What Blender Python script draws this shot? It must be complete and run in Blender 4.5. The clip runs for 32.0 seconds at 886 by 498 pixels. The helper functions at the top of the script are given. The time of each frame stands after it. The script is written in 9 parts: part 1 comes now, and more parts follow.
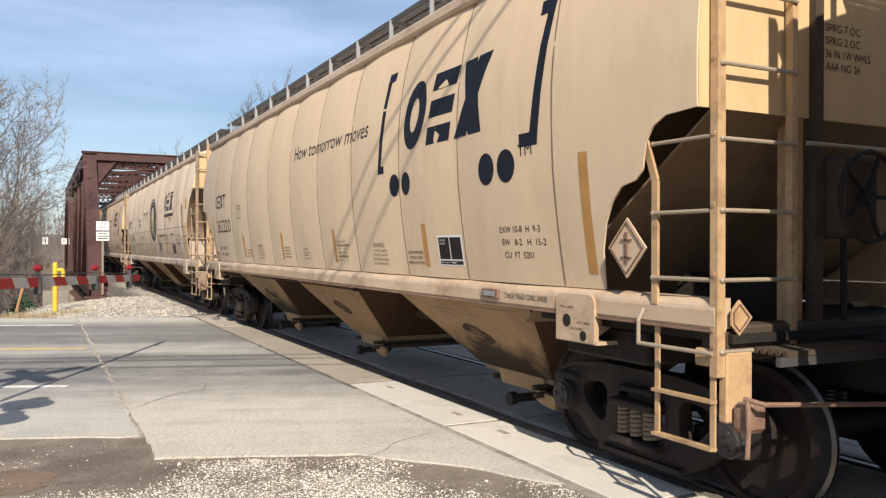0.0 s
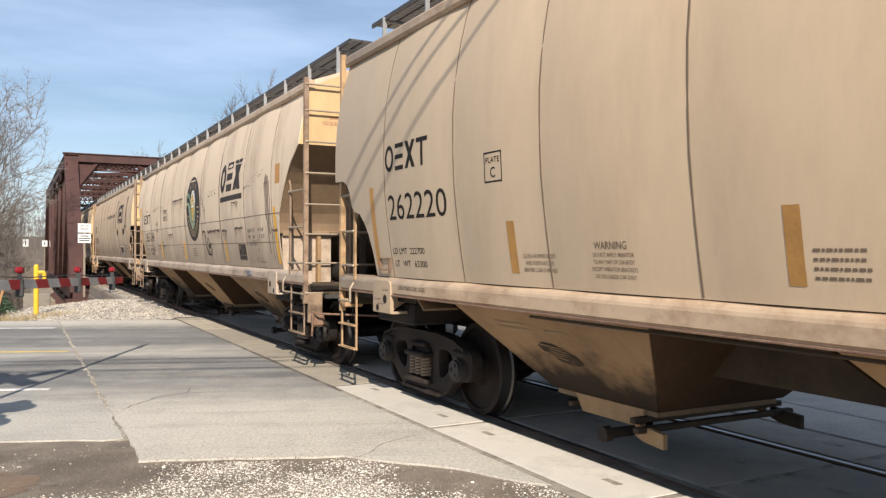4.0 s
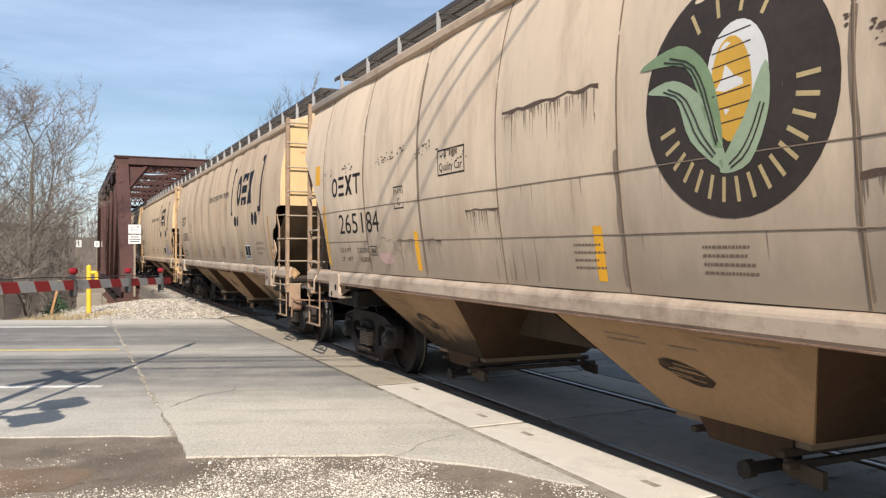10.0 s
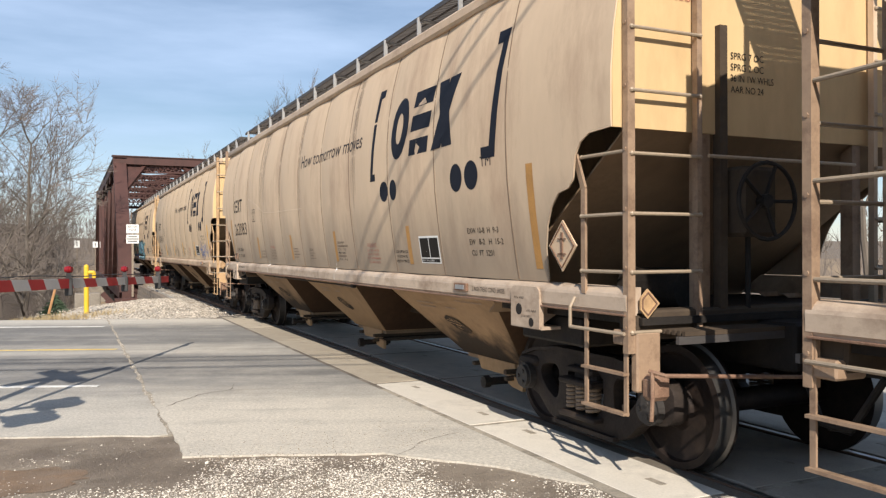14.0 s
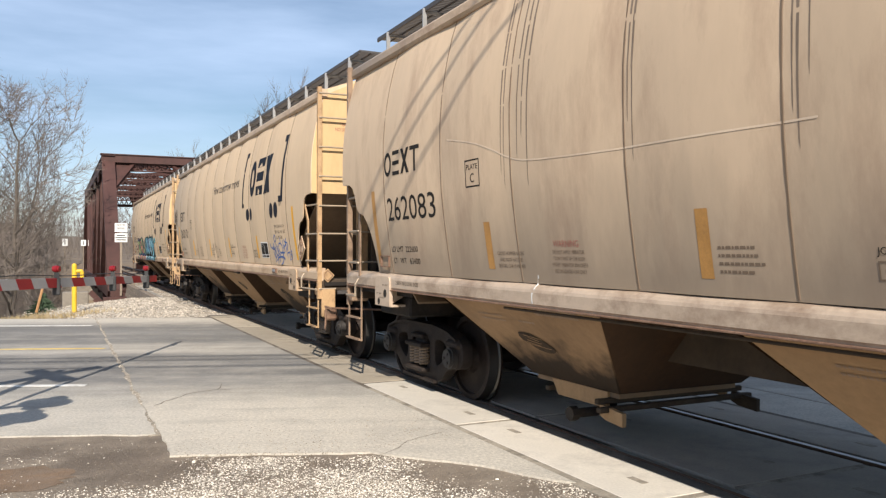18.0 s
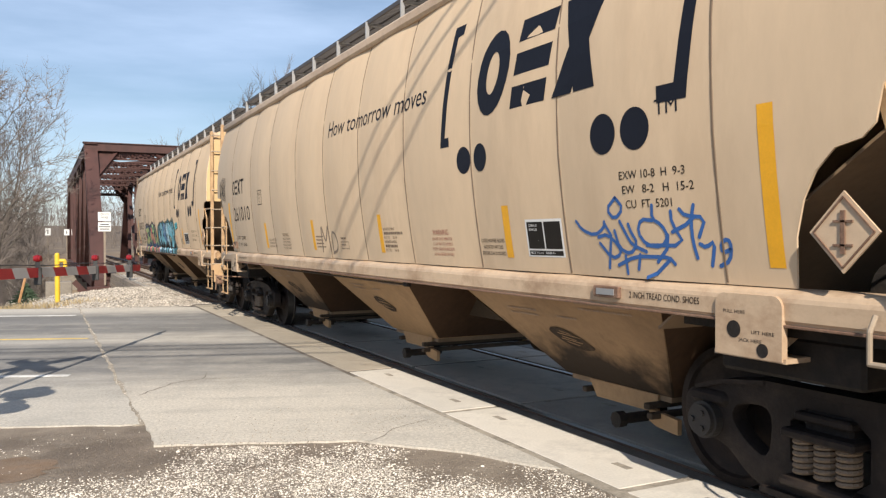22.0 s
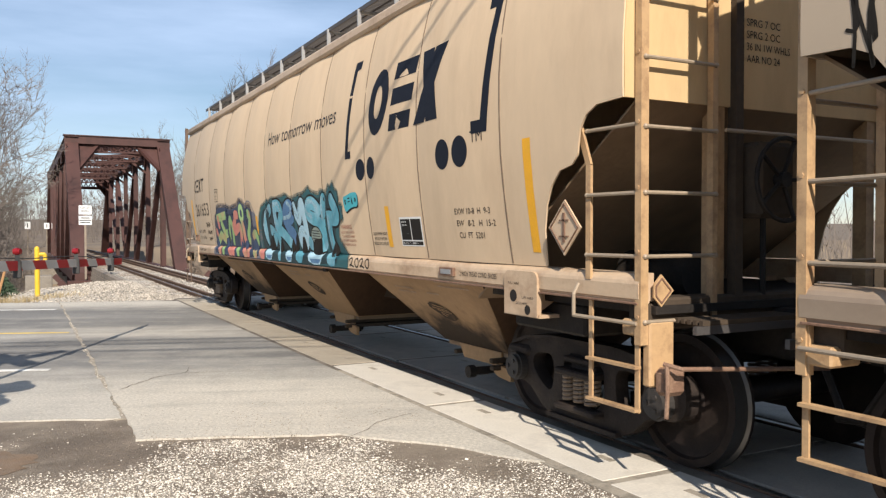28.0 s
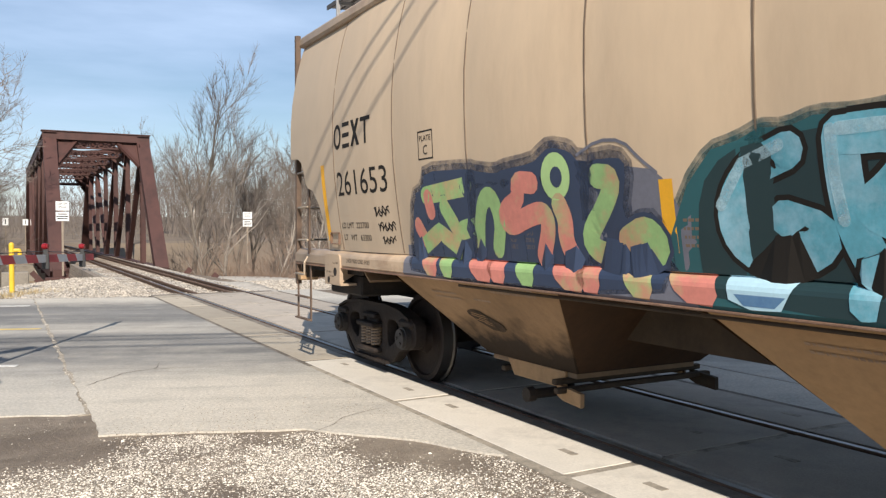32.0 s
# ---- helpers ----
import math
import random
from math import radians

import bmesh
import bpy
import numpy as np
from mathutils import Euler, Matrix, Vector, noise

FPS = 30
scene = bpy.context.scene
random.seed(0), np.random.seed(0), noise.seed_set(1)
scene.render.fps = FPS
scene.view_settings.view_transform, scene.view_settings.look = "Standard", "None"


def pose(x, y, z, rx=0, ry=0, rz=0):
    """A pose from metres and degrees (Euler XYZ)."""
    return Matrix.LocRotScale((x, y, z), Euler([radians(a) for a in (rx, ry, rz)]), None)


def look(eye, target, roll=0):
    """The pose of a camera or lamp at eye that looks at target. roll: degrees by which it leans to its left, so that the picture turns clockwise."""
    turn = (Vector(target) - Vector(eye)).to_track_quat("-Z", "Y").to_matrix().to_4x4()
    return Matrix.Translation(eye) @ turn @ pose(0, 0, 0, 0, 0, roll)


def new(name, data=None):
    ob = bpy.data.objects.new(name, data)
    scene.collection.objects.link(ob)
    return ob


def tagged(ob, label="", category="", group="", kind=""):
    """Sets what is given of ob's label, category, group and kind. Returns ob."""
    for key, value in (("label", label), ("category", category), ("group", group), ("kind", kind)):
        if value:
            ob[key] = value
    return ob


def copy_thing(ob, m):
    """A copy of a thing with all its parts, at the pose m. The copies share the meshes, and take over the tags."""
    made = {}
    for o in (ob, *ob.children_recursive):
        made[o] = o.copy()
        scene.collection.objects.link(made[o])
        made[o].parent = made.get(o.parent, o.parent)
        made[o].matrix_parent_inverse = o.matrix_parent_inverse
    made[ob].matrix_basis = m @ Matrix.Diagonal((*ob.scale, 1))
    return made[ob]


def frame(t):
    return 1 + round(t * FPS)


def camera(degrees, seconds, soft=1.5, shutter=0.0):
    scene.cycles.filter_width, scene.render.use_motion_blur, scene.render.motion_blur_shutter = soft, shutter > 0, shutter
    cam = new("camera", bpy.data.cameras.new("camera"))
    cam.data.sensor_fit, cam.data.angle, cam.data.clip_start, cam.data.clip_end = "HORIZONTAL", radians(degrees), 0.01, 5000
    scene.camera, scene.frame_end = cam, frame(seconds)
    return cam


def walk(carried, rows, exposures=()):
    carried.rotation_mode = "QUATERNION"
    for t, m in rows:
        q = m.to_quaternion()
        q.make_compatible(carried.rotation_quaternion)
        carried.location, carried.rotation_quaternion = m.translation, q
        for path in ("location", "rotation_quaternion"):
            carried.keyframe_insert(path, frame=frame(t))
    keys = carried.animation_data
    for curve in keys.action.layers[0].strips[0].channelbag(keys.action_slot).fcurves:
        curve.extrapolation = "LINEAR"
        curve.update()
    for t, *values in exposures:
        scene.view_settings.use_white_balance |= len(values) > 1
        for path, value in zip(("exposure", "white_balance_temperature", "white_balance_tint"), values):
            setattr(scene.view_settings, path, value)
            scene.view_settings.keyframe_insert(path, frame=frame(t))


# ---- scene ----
import itertools

# camera: seconds, eye x, y, z, heading, tilt, roll in degrees
PATH = [
    (0, -4.875, 0.034, 1.632, 26.89, -0.03, 0.17),
    (0.5, -4.884, 0.022, 1.637, 27.03, 0.12, 0.18),
    (1, -4.890, 0.008, 1.648, 27.17, 0.16, 0.22),
    (2, -4.893, 0.025, 1.635, 27.46, 0.20, 0.24),
    (3, -4.897, 0.022, 1.633, 27.73, 0.15, 0.23),
    (3.5, -4.896, 0.020, 1.632, 27.87, 0.16, 0.24),
    (5.5, -4.879, 0.088, 1.612, 28.32, 0.10, 0.00),
    (6, -4.871, 0.094, 1.614, 27.96, 0.08, -0.01),
    (6.5, -4.868, 0.085, 1.615, 27.15, 0.11, -0.01),
    (7, -4.877, 0.045, 1.627, 26.48, 0.09, 0.02),
    (7.5, -4.889, 0.007, 1.636, 26.02, 0.11, 0.10),
    (8, -4.896, -0.024, 1.642, 25.68, 0.14, 0.16),
    (8.5, -4.906, -0.035, 1.641, 25.47, 0.17, 0.18),
    (9, -4.900, -0.047, 1.643, 25.26, 0.16, 0.17),
    (10, -4.896, -0.053, 1.643, 24.95, 0.13, 0.12),
    (11, -4.890, -0.024, 1.634, 24.85, 0.12, 0.11),
    (12, -4.877, -0.006, 1.625, 24.87, 0.12, 0.03),
    (13, -4.865, 0.026, 1.612, 24.94, 0.12, -0.10),
    (14, -4.857, 0.049, 1.610, 25.02, 0.08, -0.14),
    (14.5, -4.851, 0.049, 1.608, 25.09, 0.07, -0.18),
    (16.5, -4.883, -0.057, 1.640, 25.49, 0.12, 0.07),
    (17, -4.879, -0.044, 1.639, 25.57, 0.10, 0.09),
    (18, -4.858, -0.024, 1.626, 25.73, 0.03, 0.05),
    (19, -4.850, 0.018, 1.614, 25.96, -0.17, -0.08),
    (20, -4.840, 0.032, 1.609, 26.23, -0.41, -0.18),
    (21, -4.823, 0.019, 1.607, 26.45, -0.61, -0.29),
    (22, -4.835, -0.012, 1.623, 26.69, -0.84, -0.20),
    (23, -4.831, -0.002, 1.628, 26.91, -1.11, -0.18),
    (24, -4.833, -0.006, 1.627, 27.12, -1.25, -0.19),
    (25, -4.841, 0.008, 1.617, 27.29, -1.22, -0.11),
    (25.5, -4.842, -0.006, 1.618, 27.39, -1.23, -0.12),
    (27.5, -4.846, -0.002, 1.619, 27.77, -1.23, -0.05),
    (28, -4.835, -0.001, 1.612, 27.85, -1.23, -0.08),
    (29, -4.819, -0.006, 1.623, 28.05, -1.35, -0.11),
    (30, -4.812, -0.015, 1.615, 28.36, -1.37, -0.12),
    (30.5, -4.795, -0.033, 1.602, 28.49, -1.31, -0.11),
    (31, -4.772, -0.050, 1.605, 28.64, -1.32, -0.07),
    (31.5, -4.738, -0.058, 1.596, 28.81, -1.33, -0.04),
    (32, -4.703, -0.071, 1.590, 28.96, -1.42, 0.01),
]


def view(x, y, z, heading, tilt, roll):
    a, b = radians(heading), radians(tilt)
    way = Vector((math.sin(a) * math.cos(b), math.cos(a) * math.cos(b), math.sin(b)))
    return look((x, y, z), Vector((x, y, z)) + way * 10, roll)


cam = camera(57.98, 32.0, soft=1.3)
walk(cam, [(r[0], view(*r[1:])) for r in PATH], exposures=[(0, 0.12), (32, 0.12)])

# daylight: a sun behind the camera's left shoulder
SUN_WAY = Vector((0.50, 1.30, -1.0)).normalized()
world = bpy.data.worlds.new("sky")
scene.world = world
world.use_nodes = True
wn, wl = world.node_tree.nodes, world.node_tree.links
wn.clear()
w_out = wn.new("ShaderNodeOutputWorld")
w_bg = wn.new("ShaderNodeBackground")
w_sky = wn.new("ShaderNodeTexSky")
w_sky.sky_type = "NISHITA"
w_sky.sun_disc = False
w_sky.sun_elevation = math.asin(-SUN_WAY.z)
w_sky.sun_rotation = math.atan2(-SUN_WAY.x, -SUN_WAY.y)
w_sky.air_density, w_sky.dust_density, w_sky.ozone_density = 1.0, 0.15, 2.2
w_bg.inputs["Strength"].default_value = 0.090
# thin streaks of high cloud
w_tc = wn.new("ShaderNodeTexCoord")
w_map = wn.new("ShaderNodeMapping")
w_map.inputs["Rotation"].default_value = (0, 0, radians(-20))
w_map.inputs["Scale"].default_value = (1.2, 1.6, 7.0)
w_noise = wn.new("ShaderNodeTexNoise")
w_noise.inputs["Scale"].default_value = 1.6
w_noise.inputs["Detail"].default_value = 7
w_noise.inputs["Roughness"].default_value = 0.55
w_ramp = wn.new("ShaderNodeValToRGB")
w_ramp.color_ramp.elements[0].position = 0.36
w_ramp.color_ramp.elements[1].position = 0.72
w_ramp.color_ramp.elements[0].color = (0.05, 0.05, 0.05, 1)
w_ramp.color_ramp.elements[1].color = (0.62, 0.62, 0.62, 1)
w_mix = wn.new("ShaderNodeMix")
w_mix.data_type = "RGBA"
w_mix.inputs[7].default_value = (7.7, 9.6, 12.9, 1)
wl.new(w_tc.outputs["Generated"], w_map.inputs["Vector"])
wl.new(w_map.outputs["Vector"], w_noise.inputs["Vector"])
wl.new(w_noise.outputs["Fac"], w_ramp.inputs["Fac"])
wl.new(w_ramp.outputs["Color"], w_mix.inputs[0])
wl.new(w_sky.outputs["Color"], w_mix.inputs[6])
wl.new(w_mix.outputs[2], w_bg.inputs["Color"])
wl.new(w_bg.outputs["Background"], w_out.inputs["Surface"])
sun = new("sun", bpy.data.lights.new("sun", "SUN"))
sun.data.energy, sun.data.angle, sun.data.color = 6.0, radians(0.45), (1.0, 0.91, 0.80)
sun.matrix_world = look((0, 0, 30), Vector((0, 0, 30)) + SUN_WAY)


# ---- materials ----
def mat(name, base, rough=0.6, metal=0.0, var=0.12, scale=3.0, fine=40.0, bump=0.15, dirt=None, dirt_amount=0.0,
        dirt_scale=1.2, stretch=(1, 1, 1), rnd=0.0, spec=0.5, hue2=None, island=0.0):
    """A surface with broad and fine variation, optional dirt patches of a second colour and relief."""
    m = bpy.data.materials.new(name)
    m.use_nodes = True
    n, l = m.node_tree.nodes, m.node_tree.links
    b = n["Principled BSDF"]
    b.inputs["Metallic"].default_value = metal
    b.inputs["Specular IOR Level"].default_value = spec
    tc = n.new("ShaderNodeTexCoord")
    mp = n.new("ShaderNodeMapping")
    mp.inputs["Scale"].default_value = stretch
    l.new(tc.outputs["Object"], mp.inputs["Vector"])
    big = n.new("ShaderNodeTexNoise")
    big.inputs["Scale"].default_value = scale
    big.inputs["Detail"].default_value = 5
    small = n.new("ShaderNodeTexNoise")
    small.inputs["Scale"].default_value = fine
    small.inputs["Detail"].default_value = 6
    small.inputs["Roughness"].default_value = 0.65
    for t in (big, small):
        l.new(mp.outputs["Vector"], t.inputs["Vector"])
    add = n.new("ShaderNodeMath")
    add.operation = "ADD"
    l.new(big.outputs["Fac"], add.inputs[0])
    l.new(small.outputs["Fac"], add.inputs[1])
    ramp = n.new("ShaderNodeMapRange")
    ramp.inputs["From Min"].default_value, ramp.inputs["From Max"].default_value = 0.6, 1.4
    ramp.inputs["To Min"].default_value, ramp.inputs["To Max"].default_value = 1 - var, 1 + var
    l.new(add.outputs[0], ramp.inputs["Value"])
    mul = n.new("ShaderNodeMix")
    mul.data_type, mul.blend_type = "RGBA", "MULTIPLY"
    mul.inputs[0].default_value = 1.0
    mul.inputs[6].default_value = (*base, 1)
    l.new(ramp.outputs["Result"], mul.inputs[7])
    colour = mul.outputs[2]
    if hue2:
        mx = n.new("ShaderNodeMix")
        mx.data_type = "RGBA"
        mx.inputs[6].default_value, mx.inputs[7].default_value = (*base, 1), (*hue2, 1)
        r2 = n.new("ShaderNodeMapRange")
        r2.inputs["From Min"].default_value, r2.inputs["From Max"].default_value = 0.42, 0.6
        l.new(big.outputs["Fac"], r2.inputs["Value"])
        l.new(r2.outputs["Result"], mx.inputs[0])
        l.new(mx.outputs[2], mul.inputs[6])
    if rnd:
        oi = n.new("ShaderNodeObjectInfo")
        rr = n.new("ShaderNodeMapRange")
        rr.inputs["To Min"].default_value, rr.inputs["To Max"].default_value = 1 - rnd, 1 + rnd
        l.new(oi.outputs["Random"], rr.inputs["Value"])
        m2 = n.new("ShaderNodeMix")
        m2.data_type, m2.blend_type = "RGBA", "MULTIPLY"
        m2.inputs[0].default_value = 1.0
        l.new(colour, m2.inputs[6])
        l.new(rr.outputs["Result"], m2.inputs[7])
        colour = m2.outputs[2]
    if island:
        gi = n.new("ShaderNodeNewGeometry")
        ri = n.new("ShaderNodeMapRange")
        ri.inputs["To Min"].default_value, ri.inputs["To Max"].default_value = 1 - island, 1 + island * 0.6
        l.new(gi.outputs["Random Per Island"], ri.inputs["Value"])
        m3 = n.new("ShaderNodeMix")
        m3.data_type, m3.blend_type = "RGBA", "MULTIPLY"
        m3.inputs[0].default_value = 1.0
        l.new(colour, m3.inputs[6])
        l.new(ri.outputs["Result"], m3.inputs[7])
        colour = m3.outputs[2]
    if dirt:
        dn = n.new("ShaderNodeTexNoise")
        dn.inputs["Scale"].default_value = dirt_scale
        dn.inputs["Detail"].default_value = 9
        dn.inputs["Roughness"].default_value = 0.7
        l.new(mp.outputs["Vector"], dn.inputs["Vector"])
        dr = n.new("ShaderNodeMapRange")
        dr.inputs["From Min"].default_value, dr.inputs["From Max"].default_value = 0.48, 0.72
        dr.inputs["To Max"].default_value = dirt_amount
        l.new(dn.outputs["Fac"], dr.inputs["Value"])
        dm = n.new("ShaderNodeMix")
        dm.data_type = "RGBA"
        l.new(dr.outputs["Result"], dm.inputs[0])
        l.new(colour, dm.inputs[6])
        dm.inputs[7].default_value = (*dirt, 1)
        colour = dm.outputs[2]
    l.new(colour, b.inputs["Base Color"])
    rg = n.new("ShaderNodeMapRange")
    rg.inputs["To Min"].default_value, rg.inputs["To Max"].default_value = max(0.05, rough - 0.1), min(1, rough + 0.1)
    l.new(small.outputs["Fac"], rg.inputs["Value"])
    l.new(rg.outputs["Result"], b.inputs["Roughness"])
    if bump:
        bp = n.new("ShaderNodeBump")
        bp.inputs["Strength"].default_value = bump
        bp.inputs["Distance"].default_value = 0.02
        l.new(small.outputs["Fac"], bp.inputs["Height"])
        l.new(bp.outputs["Normal"], b.inputs["Normal"])
    return m


def flat_mat(name, base, rough=0.6, var=0.08):
    return mat(name, base, rough, var=var, bump=0.0, fine=25)


# ---- mesh tools ----
def link(name, bm, material, smooth=False):
    me = bpy.data.meshes.new(name)
    bm.normal_update()
    bm.to_mesh(me)
    bm.free()
    if smooth:
        for p in me.polygons:
            p.use_smooth = True
        me.set_sharp_from_angle(angle=radians(40))
    if material:
        me.materials.append(material)
    return new(name, me)


def part(name, bm, material, parent, label="", smooth=False):
    """One mesh object under a thing or a part."""
    ob = link(name, bm, material, smooth)
    ob.parent = parent
    if label:
        tagged(ob, label)
    return ob


def again(name, ob, parent, m):
    """A further piece on the same mesh."""
    o = new(name, ob.data)
    o.parent = parent
    o.matrix_basis = m
    return o


def thing(name, m, label, category, group="", kind=""):
    ob = new(name)
    ob.empty_display_size = 0.2
    ob.matrix_basis = m
    return tagged(ob, label, category, group, kind)


def bm_new():
    return bmesh.new()


def quad(bm, *pts):
    return bm.faces.new([bm.verts.new(p) for p in pts])


def box(bm, cx, cy, cz, sx, sy, sz, m=None, bevel=0.0):
    """A box by centre and size; m turns it about its centre; bevel cuts its edges."""
    g = bmesh.ops.create_cube(bm, size=1.0)
    vs = g["verts"]
    t = Matrix.Translation((cx, cy, cz)) @ (m or Matrix()) @ Matrix.Diagonal((sx, sy, sz, 1))
    bmesh.ops.transform(bm, matrix=t, verts=vs)
    if bevel:
        es = list({e for v in vs for e in v.link_edges})
        bmesh.ops.bevel(bm, geom=es, offset=bevel, segments=1, affect="EDGES")


def bar(bm, a, b, r, n=8, r2=None, caps=True):
    """A round rod from a to b."""
    a, b = Vector(a), Vector(b)
    d = b - a
    if d.length < 1e-6:
        return
    q = d.to_track_quat("Z", "Y").to_matrix()
    r2 = r if r2 is None else r2
    ra, rb = [], []
    for i in range(n):
        w = 2 * math.pi * i / n
        u = q @ Vector((math.cos(w), math.sin(w), 0))
        ra.append(bm.verts.new(a + u * r))
        rb.append(bm.verts.new(b + u * r2))
    for i in range(n):
        j = (i + 1) % n
        bm.faces.new((ra[i], ra[j], rb[j], rb[i]))
    if caps:
        bm.faces.new(ra[::-1])
        bm.faces.new(rb)


def rail_of(bm, pts, r, n=8):
    for a, b in zip(pts, pts[1:]):
        bar(bm, a, b, r, n)
    for p in pts[1:-1]:
        ball(bm, p, r * 1.02)


def ball(bm, p, r, n=8):
    bmesh.ops.create_uvsphere(bm, u_segments=n, v_segments=max(4, n // 2), radius=r, matrix=Matrix.Translation(p))


def beam(bm, a, b, w, h, up=(0, 0, 1)):
    """A rectangular member from a to b, w across and h along up."""
    a, b = Vector(a), Vector(b)
    d = (b - a).normalized()
    s = d.cross(Vector(up))
    if s.length < 1e-4:
        s = d.cross(Vector((1, 0, 0)))
    s.normalize()
    u = s.cross(d).normalized()
    vs = []
    for p in (a, b):
        vs.append([bm.verts.new(p + s * x * w / 2 + u * y * h / 2) for x, y in ((-1, -1), (1, -1), (1, 1), (-1, 1))])
    for i in range(4):
        j = (i + 1) % 4
        bm.faces.new((vs[0][i], vs[0][j], vs[1][j], vs[1][i]))
    bm.faces.new(vs[0][::-1])
    bm.faces.new(vs[1])


def disc(bm, c, axis, r, depth, n=24):
    c, axis = Vector(c), Vector(axis).normalized()
    bar(bm, c - axis * depth / 2, c + axis * depth / 2, r, n)


def lathe(bm, prof, axis_m, n=32):
    """Turn a profile of (along, radius) about the local x axis."""
    rings = []
    for a, r in prof:
        rings.append([bm.verts.new(axis_m @ Vector((a, r * math.cos(2 * math.pi * i / n), r * math.sin(2 * math.pi * i / n)))) for i in range(n)])
    for p, q in zip(rings, rings[1:]):
        for i in range(n):
            j = (i + 1) % n
            bm.faces.new((p[i], p[j], q[j], q[i]))
    bm.faces.new(rings[0][::-1])
    bm.faces.new(rings[-1])


def prism(bm, outline, axis, lo, hi, holes=None):
    """Extrude an outline of 2D points along an axis ('x', 'y' or 'z') from lo to hi."""
    def p3(p, v):
        return {"x": (v, p[0], p[1]), "y": (p[0], v, p[1]), "z": (p[0], p[1], v)}[axis]
    a = [bm.verts.new(p3(p, lo)) for p in outline]
    b = [bm.verts.new(p3(p, hi)) for p in outline]
    k = len(outline)
    for i in range(k):
        j = (i + 1) % k
        bm.faces.new((a[i], a[j], b[j], b[i]))
    bm.faces.new(a[::-1])
    bm.faces.new(b)


def tidy(bm):
    bmesh.ops.recalc_face_normals(bm, faces=bm.faces[:])
    return bm


def words(text, size, align="LEFT"):
    """Vertices and faces of a line of lettering in its own plane."""
    cu = bpy.data.curves.new("words", "FONT")
    cu.body, cu.size, cu.align_x, cu.fill_mode = text, size, align, "FRONT"
    cu.resolution_u = 3
    ob = bpy.data.objects.new("words", cu)
    scene.collection.objects.link(ob)
    dg = bpy.context.evaluated_depsgraph_get()
    me = bpy.data.meshes.new_from_object(ob.evaluated_get(dg))
    vs = [v.co.copy() for v in me.vertices]
    fs = [tuple(p.vertices) for p in me.polygons]
    bpy.data.objects.remove(ob)
    bpy.data.curves.remove(cu)
    bpy.data.meshes.remove(me)
    return vs, fs


